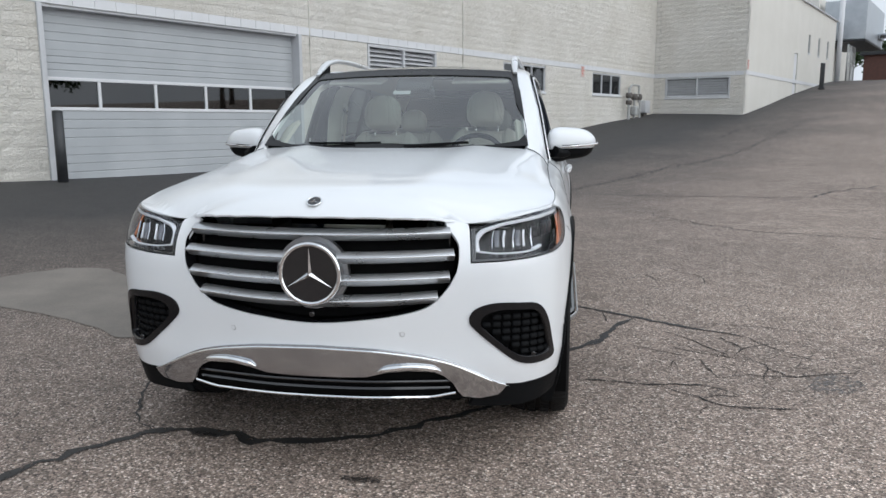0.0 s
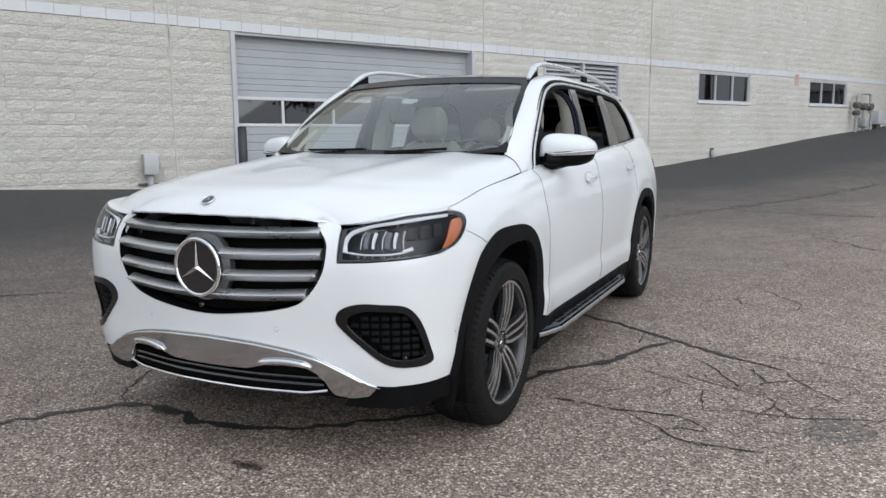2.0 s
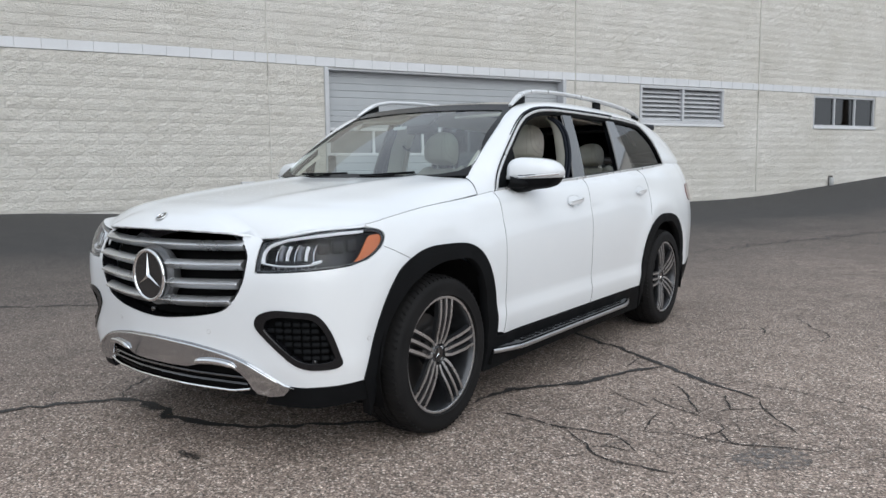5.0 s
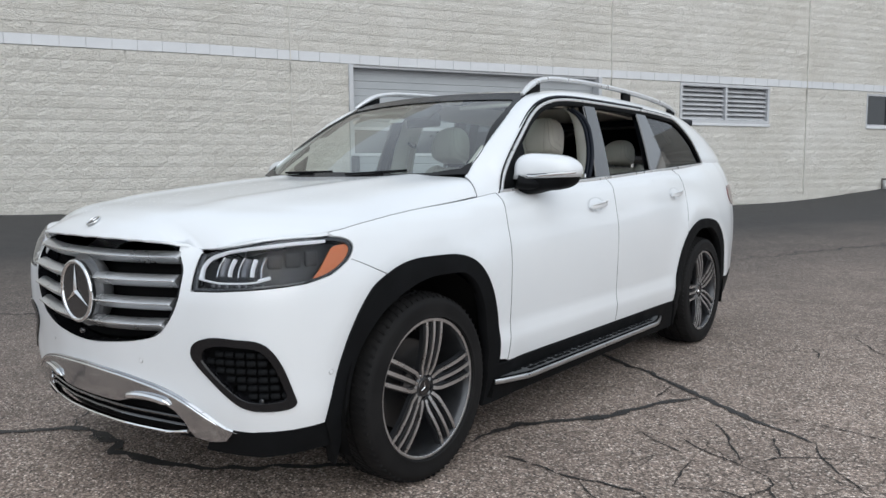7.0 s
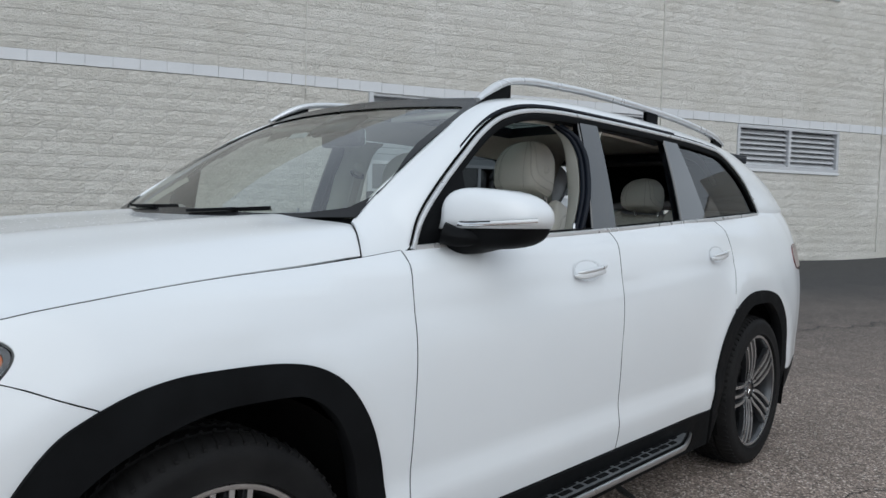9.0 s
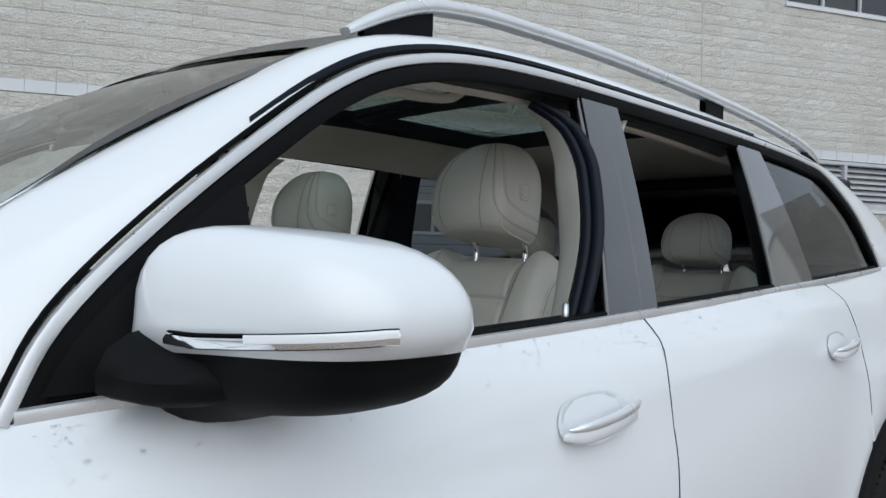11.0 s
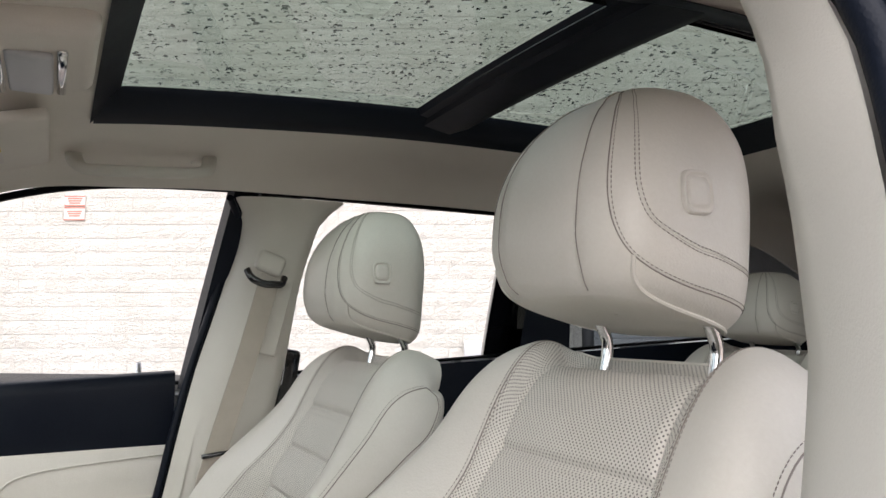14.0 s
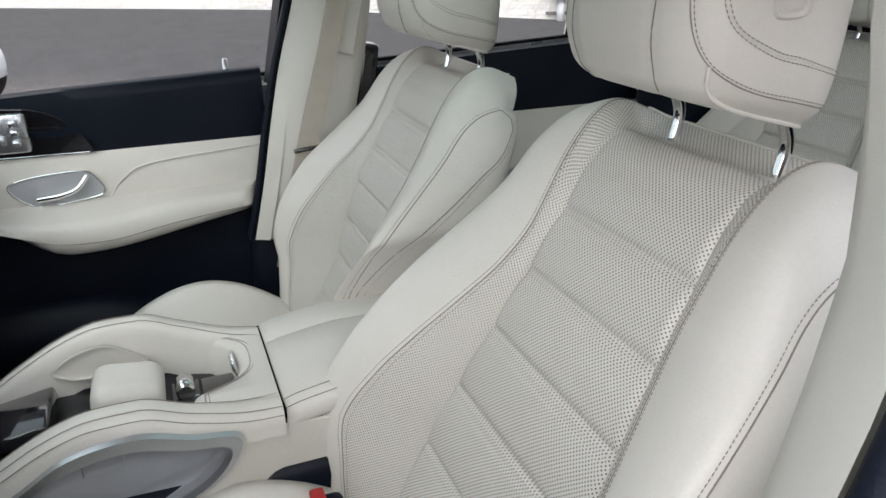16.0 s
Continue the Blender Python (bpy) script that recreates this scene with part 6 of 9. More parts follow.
panel("tail_lamp", [tuple(p) for p in smooth_loop([(5.45, 1.05), (5.50, 1.13), (5.7, 1.14), (6.1, 1.12), (6.1, 1.0), (5.7, .99), (5.52, .995)], 4)], body, M["red_lens"], car, step=.05, thick=.02, lift=.006, label="red tail lamp")
# roof rails
RAIL_W = (.021, .014)
RAIL = [(.622, 1.235, 1.684), (.616, 1.30, 1.722), (.608, 1.40, 1.768), (.600, 1.53, 1.794), (.596, 1.75, 1.808), (.595, 2.05, 1.815), (.592, 2.62, 1.806), (.588, 3.1, 1.782), (.582, 3.42, 1.748), (.578, 3.56, 1.715)]
rp = spl([(p[1], *p) for p in RAIL])(np.linspace(1.235, 3.56, 60))
both_sides("roof_rail", sweep("roof_rail", rp, ring2d(*RAIL_W, 12, 3), (0, 0, 1), np.minimum(1, .55 + np.minimum(np.linspace(0, 9, 60), np.linspace(9, 0, 60)))), M["trim_bright"], car, "satin aluminium roof rail")
for y0, y1 in ((1.27, 1.44), (2.56, 2.68), (3.40, 3.53)):
    yy = np.linspace(y0, y1, 10)
    top = spl([(p[1], *p) for p in RAIL])(yy)
    bot = roof(np.full(10, .60), yy)
    foot = np.stack([top + (0.009, 0, -.006), np.stack([top[:, 0] + .009, yy, bot[:, 2] - .01], -1), np.stack([top[:, 0] - .009, yy, bot[:, 2] - .01], -1), top + (-.009, 0, -.006)], 1)
    both_sides("rail_foot", crisp(grid_mesh("rail_foot", foot, close_v=True), 40), CL, car)
# door mirrors
th, ph = np.meshgrid(np.linspace(0, np.pi, 19), np.linspace(0, 2 * np.pi, 36, endpoint=False), indexing="ij")


def mirror_shell(lo, hi, name, grow=1.0):
    ct, st_, cp, sp = np.cos(th), np.sin(th), np.cos(ph), np.sin(ph)
    pw = lambda v, p: np.sign(v) * abs(v)**p
    X, Y, Zm = pw(st_, .55) * pw(cp, .50), pw(st_, .6) * pw(sp, .7), pw(ct, .72)
    Zm = np.clip(Zm, lo, hi)
    X2 = X * .140 * grow
    Y2 = Y * .098 * grow
    x = .966 + X2 - .010 * (Zm < 0)
    y = .925 + Y2 + .05 * X + np.where(Y > .55, -.02 * (Y - .55), 0)
    z = 1.258 + Zm * (.092 - .012 * X - .020 * np.clip(X, 0, 1)**3 * (Zm > 0) + .030 * np.clip(-Zm, 0, 1) * np.clip(-X, 0, 1)) * grow
    return grid_mesh(name, np.stack([x, y, z], -1)[::-1], close_v=True)


for sgn in (0,):
    both_sides("mirror_cap", mirror_shell(-.28, 1, "mirror_cap"), P_, car, "white upper mirror housing")
    both_sides("mirror_base", mirror_shell(-1, -.28, "mirror_base", .985), CL, car, "black lower mirror housing")
    q = np.linspace(-1.0, .95, 30)
    P = np.stack([.968 + .152 * np.sin(q * 1.35), .925 - .104 * np.cos(q * 1.25)**.8 + .05 * np.sin(q), 1.243 + .014 * np.clip(q + .1, 0, 1)], -1)
    both_sides("mirror_strip", sweep("mirror_strip", P, ring2d(.003, .006, 8, 3), (0, 0, 1), np.clip(np.linspace(.2, 3, 30), 0, 1)), CH, car)
    both_sides("mirror_gap", sweep("mirror_gap", P + (0, -.0005, .0075 + .0), ring2d(.0022, .0016, 6, 2), (0, 0, 1), np.clip(np.linspace(.2, 3, 30), 0, 1)), M["void"], car)
    both_sides("mirror_lamp", sweep("mirror_lamp", P[18:] + (0, -.001, .004), ring2d(.003, .0045, 8, 3), (0, 0, 1)), M["lamp_white"], car)
    arm = np.array([(.84, .83, 1.215), (.88, .86, 1.205), (.92, .90, 1.205), (.96, .93, 1.21)])
    both_sides("mirror_arm", sweep("mirror_arm", spl([(i, *p) for i, p in enumerate(arm)])(np.linspace(0, 3, 12)), ring2d(.075, .028, 12, 2.6), (0, 0, 1), np.linspace(1.3, .8, 12)), CL, car)
    bm = rbox((.19, .006, .11), (.972, 1.005, 1.262), .003)
    me = bpy.data.meshes.new("mirror_glass")
    bm.to_mesh(me)
    bm.free()
    both_sides("mirror_glass", me, M["mirror"], car)
# door handles
for u0, u1, z in ((3.035, 3.235, 1.076), (4.195, 4.375, 1.106)):
    dish = [tuple(p) for p in smooth_loop([(u0 + .02, z + .030), ((u0 + u1) / 2, z + .042), (u1 - .02, z + .030), (u1 - .01, z - .012), ((u0 + u1) / 2, z - .036), (u0 + .01, z - .015)], 5)]
    dcen = np.array(dish).mean(0)

    def dished(uq, zq, c=dcen):
        p_ = body(uq, zq)
        e_ = np.sqrt(((np.asarray(uq, float) - c[0]) / .085)**2 + ((np.asarray(zq, float) - c[1]) / .034)**2)
        return p_ - np.stack([.016 * np.clip(1 - e_, 0, 1)**.6 - .003, 0 * e_, 0 * e_], -1)
    panel("handle_dish", dish, dished, M["dish_paint"], car, step=.012, thick=.0, lift=.0)
    uu = np.linspace(u0, u1, 22)
    P = body(uu, np.full(22, z) + .010 * np.linspace(-1, 1, 22))
    P[:, 0] += .012 + .020 * np.sin(np.linspace(0, np.pi, 22))**.6
    ends = np.clip(np.minimum(np.linspace(.3, 5, 22), np.linspace(5, .3, 22)), 0, 1)
    both_sides("door_handle", sweep("door_handle", P, ring2d(.010, .015, 12, 3), (0, 0, 1), ends), P_, car)
    both_sides("handle_strip", sweep("handle_strip", P + (.009, 0, .012), ring2d(.004, .007, 8), (0, 0, 1), ends), M["trim_bright"], car)
# wipers
for a0, a1, b0, b1 in ((.12, .58, .016, .040), (-.62, -.06, .030, .045)):
    t_ = np.linspace(0, 1, 24)
    q = screen(a0 + (a1 - a0) * t_, b0 + (b1 - b0) * t_) + np.array([0, -.006, .012])
    wpr = new("wiper")
    wpr.parent = car
    shaped("arm", sweep("arm", q[:16], ring2d(.007, .005, 8, 3)), wpr, "", CL)
    shaped("blade", sweep("blade", q + (0, .016, -.002), ring2d(.004, .007, 6, 3)), wpr, "", CL)
part("roof_antenna", rbox((.05, .12, .04), (0, 3.6, 1.735), .018, 3), GB, car)

# ---- running boards ----
for sgn in (1, -1):
    rb = new("running_board")
    rb.parent = car
    yy = np.linspace(.47, 2.38, 40)
    w = np.minimum(1, np.minimum((yy - .40) / .28, (2.45 - yy) / .28))
    edge = .905 + .115 * np.clip(w, 0, 1)**.6
    zt = .318
    deck = np.stack([np.stack([np.full(40, .80), yy, np.full(40, zt + .004)], -1), np.stack([edge - .012, yy, np.full(40, zt)], -1), np.stack([edge - .012, yy, np.full(40, zt - .035)], -1), np.stack([np.full(40, .80), yy, np.full(40, zt - .04)], -1)], 1)
    shaped("deck", crisp(grid_mesh("deck", deck * (sgn, 1, 1), close_v=True), 40), rb, "", CL)
    P = np.stack([edge, yy, np.full(40, zt - .012)], -1) * (sgn, 1, 1)
    shaped("edge_strip", sweep("edge_strip", P, ring2d(.006, .012, 10, 3)), rb, "brushed metal edge", M["satin"])
    plate = np.stack([np.stack([np.full(40, .872), yy, np.full(40, zt + .0045)], -1), np.stack([np.maximum(.874, edge - .016), yy, np.full(40, zt + .0035)], -1)], 1)[1:-1]
    shaped("step_plate", grid_mesh("step_plate", plate * (sgn, 1, 1)), rb, "grey metal step plate", M["board_grey"])
    for i in range(21):
        for j in range(4):
            y = .60 + i * .082 + .012 * j
            x = .890 + j * .030
            if x + .014 < float(np.interp(y, yy, edge)) - .016 and x + .014 < float(np.interp(y + .06, yy, edge)) - .016:
                part("grip", rbox((.021, .066 if (i + j) % 3 else .046, .006), (sgn * x, y + .034, zt + .005), .002, 1), CL, rb)

# ---- wheels ----
TY = [(-.138, .295), (-.132, .320), (-.138, .345), (-.130, .366), (-.108, .381), (-.080, .3875), (-.062, .3885), (-.060, .381), (-.050, .381), (-.048, .389), (-.012, .390), (-.010, .381), (.010, .381), (.012, .390),
      (.048, .389), (.050, .381), (.060, .381), (.062, .3885), (.080, .3875), (.108, .381), (.130, .366), (.138, .345), (.134, .320), (.138, .295), (.120, .287), (-.120, .287)]


def lathe(name, prof, n=64, close=True):
    a = np.linspace(0, 2 * np.pi, n, endpoint=False)
    pr = np.array(prof)
    P = np.stack([np.broadcast_to(pr[None, :, 0], (n, len(pr))), pr[None, :, 1] * np.cos(a)[:, None], pr[None, :, 1] * np.sin(a)[:, None]], -1)
    return crisp(grid_mesh(name, P, close_u=True, close_v=close), 35)


def build_wheel(at, twist):
    w = new("wheel")
    w.parent = car
    tyre = shaped("tyre", lathe("tyre", TY, 72), w, "", M["rubber"])
    V, F = [], []
    for k in range(72):
        for sx, x_in, x_out in ((-1, .066, .124), (1, .066, .124), (-1, .014, .046), (1, .014, .046)):
            a = 2 * math.pi * (k + .25 * sx) / 72
            ct, st_ = math.cos(a), math.sin(a)
            b0 = len(V)
            for x in (x_in, x_out):
                for da in (-.012, .012):
                    for r in (.362 if x > .1 else .380, .3785 if x > .1 else .3930):
                        V.append((sx * x, (r) * math.cos(a + da + .05 * (x == x_out)), r * math.sin(a + da + .05 * (x == x_out))))
            F += [tuple(b0 + q for q in f) for f in ((0, 1, 3, 2), (4, 6, 7, 5), (0, 4, 5, 1), (2, 3, 7, 6), (1, 5, 7, 3))]
    tagged(shaped("tread", mesh_of("tread", V, F, False), tyre, "", M["rubber"]), kind="stuff")
    rim = shaped("rim", lathe("rim", [(.100, .293), (.118, .287), (.124, .281), (.118, .275), (.090, .265), (.02, .257), (-.10, .257), (-.125, .287), (-.13, .293)], 72, False), w, "", M["dark_metal"])
    shaped("rim_edge", lathe("rim_edge", [(.1225, .2900), (.1255, .2870), (.1262, .2800), (.1240, .2755)], 72, False), rim, "", M["machined"])
    # near-black disc in place of the shade behind the spokes
    part("hub_back", rod(.24, (-.06, 0, 0), (-.05, 0, 0), 40), M["void"], rim)
    part("brake_disc", rod(.19, (-.03, 0, 0), (-.01, 0, 0), 40, .003), M["brake"], w)
    part("centre", rod(.072, (.02, 0, 0), (.094, 0, 0), 30, .012, .052), M["dark_metal"], w)
    cap = part("centre_cap", rod(.034, (.092, 0, 0), (.098, 0, 0), 28, .002), GB, w)
    st3 = shaped("star", star_mesh("star", .026, .004), cap, "", CH)
    st3.matrix_basis = Matrix.Translation((.0985, 0, 0)) @ Matrix.Rotation(radians(90), 4, "Z")
    for k in range(5):
        a = twist + k * 2 * math.pi / 5
        sp_ = new("spoke")
        sp_.parent = w
        sp_.matrix_basis = Matrix.Rotation(a, 4, "X")
        # three slim bars side by side, joined at hub and rim
        for j in (-1, 0, 1):
            rr_ = np.linspace(.050, .280, 12)
            x = .088 + .020 * np.sin((rr_ - .05) / .2 * 2.2) + .008 * (rr_ - .05) / .2
            c = j * (.036 + .010 * (rr_ - .05) / .2) * np.clip((rr_ - .020) / .065, .3, 1)**.6
            P = np.stack([x, c, rr_], -1)
            wd = .0098
            for q, (off, mm, hw) in enumerate(((-.012, M["dark_metal"], wd * 1.15), (.004, M["machined"], wd * .72))):
                prof = [(-hw, -.014 if q == 0 else -.003), (hw, -.014 if q == 0 else -.003), (hw, .006 if q == 0 else .001), (-hw, .006 if q == 0 else .001)]
                shaped("bar" if q == 0 else "bar_face", sweep("bar", P + (off + (.009 if q else .008), 0, 0), prof, (1, 0, 0)), sp_, "", mm)
        shaped("web", sweep("web", np.stack([np.linspace(.082, .095, 6), np.zeros(6), np.linspace(.05, .13, 6)], -1), [(-.03, -.02), (.03, -.02), (.03, 0), (-.03, 0)], (1, 0, 0)), sp_, "", M["dark_metal"])
        ang = a + math.pi / 5
        part("wheel_bolt", rod(.009, (.07, .048 * math.cos(ang), .048 * math.sin(ang)), (.092, .048 * math.cos(ang), .048 * math.sin(ang)), 6), M["satin"], w)
    w.matrix_world = at
    return w


wheel_l = build_wheel(pose(.832, 0, .388), math.radians(-8))
for m in (pose(.842, 3.135, .388, 25, 0, 0), pose(-.832, 0, .388, 40, 0, 180), pose(-.842, 3.135, .388, 10, 0, 180)):
    copy_thing(wheel_l, m)
# wheel wells and floor pan, near-black to carry the shade under the car
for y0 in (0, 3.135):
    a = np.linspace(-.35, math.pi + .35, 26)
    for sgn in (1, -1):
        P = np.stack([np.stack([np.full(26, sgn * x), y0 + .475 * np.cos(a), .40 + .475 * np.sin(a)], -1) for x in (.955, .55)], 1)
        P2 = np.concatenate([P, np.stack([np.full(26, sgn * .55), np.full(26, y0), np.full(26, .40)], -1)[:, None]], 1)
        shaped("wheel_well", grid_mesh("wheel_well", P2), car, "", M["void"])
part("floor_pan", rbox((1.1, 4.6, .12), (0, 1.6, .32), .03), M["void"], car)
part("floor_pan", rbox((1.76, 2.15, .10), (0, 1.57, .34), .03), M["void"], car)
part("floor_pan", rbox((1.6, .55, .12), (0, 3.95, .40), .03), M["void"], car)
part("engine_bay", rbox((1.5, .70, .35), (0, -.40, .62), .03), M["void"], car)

# ---- rain on the bonnet, the roof glass and the sills ----
rain = random.Random(8)
spots = []
while len(spots) < 1500:
    x, y = rain.uniform(-.72, .72), rain.uniform(-.80, .44)
    if rain.random() < .35 + .65 * abs(math.sin(3 * x + 2 * y)):
        spots.append((x, y, .0011 + .0022 * rain.random()**3))
beads("rain_film", hood, spots, car, M["water"], 2)
for lp in (SUN1, SUN2):
    spots = [(rain.uniform(-.28, .28), rain.uniform(lp[0][1] + .005, lp[2][1] - .005), .0010 + .0034 * rain.random()**3) for _ in range(2600)]
    beads("rain_film", roof, spots, car, M["water"], 3)
spots = [(rain.uniform(.2, .98), rain.uniform(.05, .9), .0009 + .0012 * rain.random()**2) for _ in range(200)]
beads("rain_film", screen, spots, car, M["water"], 4)
spots = [(rain.uniform(2.35, 4.4), 0, .0012 + .002 * rain.random()**2) for _ in range(500)]
spots = [(u, float(TOP(u)) - .006 - .05 * rain.random()**1.5, r) for u, _, r in spots]
beads("rain_film", body, spots, car, M["water"], 5)

# the car stands about half a degree askew: its far flank spreads a little from the near one
def spread(x, y):
    return -(.012 * max(0.0, y + .9) * (1 - x / .97) + .018 * min(max((-x - .55) / .3, 0), 1))


done = set()
for ob in list(car.children_recursive):
    at_ = ob.matrix_basis.translation
    if ob.name.startswith("wheel") and ob.parent is car and ob.data is None:
        ob.location.x += spread(at_.x, at_.y)
    elif ob.data is not None and at_.length < 1e-6 and not any(p_.name.startswith("wheel") and p_.data is None for p_ in (ob.parent, ob.parent.parent or ob.parent)):
        if ob.data.name not in done and ob.parent.matrix_basis.translation.length < 1e-6:
            done.add(ob.data.name)
            n_v = len(ob.data.vertices)
            co = np.empty(n_v * 3)
            ob.data.vertices.foreach_get("co", co)
            co = co.reshape(-1, 3)
            co[:, 0] -= .012 * np.maximum(0, co[:, 1] + .9) * (1 - co[:, 0] / .97) + .018 * np.clip((-co[:, 0] - .55) / .3, 0, 1)
            ob.data.vertices.foreach_set("co", co.ravel())
            ob.data.update()

# ---- the car's inside ----
def leather(name, a, b, perforated=False):
    m = worn(name, a, b, 0.42, 5, 260, 0.0012, 0.25)
    v = where(m, "Object")
    cell = node(m, "ShaderNodeTexVoronoi", Scale=420.0)
    link(m, v, cell.inputs["Vector"])
    crease = noise_of(m, v, 40, 4)
    h = math_of(m, "ADD", math_of(m, "MULTIPLY", cell.outputs["Distance"], 0.5), crease)
    bn = bump(m, h, 0.22, 0.0015)
    if perforated:
        uv = node(m, "ShaderNodeUVMap")
        mp = node(m, "ShaderNodeMapping", Scale=(256, 256, 1), Rotation=(0, 0, radians(45)))
        link(m, uv.outputs["UV"], mp.inputs["Vector"])
        dots = node(m, "ShaderNodeTexVoronoi", Scale=1.0, Randomness=0.0)
        dots.voronoi_dimensions = "2D"
        link(m, mp.outputs["Vector"], dots.inputs["Vector"])
        hole = ramp_of(m, dots.outputs["Distance"], [(0.20, (1, 1, 1)), (0.27, (0, 0, 0))])
        old = shader(m).inputs["Base Color"].links[0].from_socket
        color_to(m, mix_of(m, math_of(m, "MULTIPLY", hole, 0.9), old, (0.07, 0.062, 0.055)))
        b2 = node(m, "ShaderNodeBump", Strength=0.6, Distance=0.001)
        b2.invert = True
        link(m, hole, b2.inputs["Height"])
        link(m, bn.outputs["Normal"], b2.inputs["Normal"])
        link(m, b2.outputs["Normal"], shader(m).inputs["Normal"])
    return m


CREAM_A, CREAM_B = (0.63, 0.605, 0.545), (0.69, 0.665, 0.61)
M["cream"] = leather("cream_leather", CREAM_A, CREAM_B)
M["cream_perf"] = leather("perforated_cream_leather", CREAM_A, CREAM_B, True)
M["navy"] = leather("dark_blue_black_soft_trim", (0.004, 0.006, 0.012), (0.008, 0.011, 0.018))
shader(M["navy"]).inputs["Specular IOR Level"].default_value = 0.16
M["fabric"] = worn("beige_headliner_fabric", (0.68, 0.635, 0.575), (0.75, 0.705, 0.645), 0.9, 4, 500, 0.001, 0.4)
M["trim_beige"] = worn("beige_grained_plastic", (0.60, 0.58, 0.52), (0.66, 0.64, 0.58), 0.6, 6, 600, 0.0008, 0.4)
M["thread"] = worn("grey_brown_stitching", (0.24, 0.21, 0.19), (0.31, 0.28, 0.25), 0.8, 40, 400)
M["webbing"] = worn("beige_seat_belt_webbing", (0.40, 0.36, 0.30), (0.45, 0.41, 0.35), 0.75, 30, 700, 0.001, 0.4)
M["brushed"] = worn("brushed_silver_trim", (0.55, 0.56, 0.58), (0.64, 0.65, 0.67), 0.28, 14, 600, 0.0003, 0.08, 1.0)
M["wood_dark"] = worn("dark_open_pore_wood", (0.017, 0.017, 0.018), (0.045, 0.044, 0.046), 0.38, 6, 160, 0.0006, 0.3)
M["label_yellow"] = worn("yellow_warning_print", (0.62, 0.45, 0.06), (0.70, 0.52, 0.10), 0.6, 20, 90)
M["red_plastic"] = worn("red_buckle_button", (0.42, 0.02, 0.02), (0.5, 0.03, 0.03), 0.4, 20, 90)


def uv_grid(name, P, uv, smooth=True):
    """A grid mesh that carries its own surface coordinates in metres."""
    me = grid_mesh(name, P, smooth=smooth)
    layer = me.uv_layers.new(name="UVMap")
    flat = uv.reshape(-1, 2)
    for lp in me.loops:
        layer.data[lp.index].uv = flat[lp.vertex_index]
    return me


# the backrest's cross-section by height: insert edge, stitched strip, bolster crest, outer seam, side, back
BACK0, BUP, BNR, BLEN = np.array([0, 1.522, .70]), np.array([0, .461, .887]), np.array([0, -.887, .461]), .715
GROOVES = (.080, .205, .335, .465, .590, .712, .831)
X_INS = spl([(0, .160), (.3, .158), (.45, .150), (.58, .138), (.72, .126), (.84, .118), (.95, .113), (1, .113)])
S_STRIP = spl([(0, .185, .010), (.1, .200, .032), (.2, .222, .062), (.3, .236, .085), (.4, .224, .075), (.5, .203, .057), (.6, .1775, .0375), (.7, .153, .020), (.8, .141, .013), (.9, .143, .013), (.97, .150, .010), (1, .153, .008)])
S_CREST = spl([(0, .225, .020), (.1, .243, .048), (.2, .261, .084), (.3, .272, .115), (.4, .272, .108), (.5, .264, .092), (.6, .248, .070), (.7, .226, .047), (.8, .207, .032), (.9, .196, .024), (.96, .190, .014), (1, .188, .004)])
S_OUT = spl([(0, .255, .000), (.1, .268, .030), (.2, .284, .066), (.3, .293, .098), (.41, .292, .092), (.54, .284, .075), (.64, .273, .054), (.72, .262, .034), (.8, .248, .014), (.88, .234, .000), (.95, .223, -.024), (1, .208, -.046)])
S_SIDE = spl([(0, .262, -.03), (.2, .288, -.03), (.43, .297, -.028), (.56, .293, -.030), (.68, .287, -.034), (.78, .278, -.040), (.85, .266, -.046), (.9, .252, -.052), (.95, .236, -.058), (1, .214, -.066)])
TOP_ROLL = spl([(.86, .86, 0), (.91, .915, -.003), (.945, .962, -.012), (.962, .984, -.026), (.974, .990, -.042), (.985, .990, -.058), (.993, 1.018, -.073), (1, 1.038, -.084)])


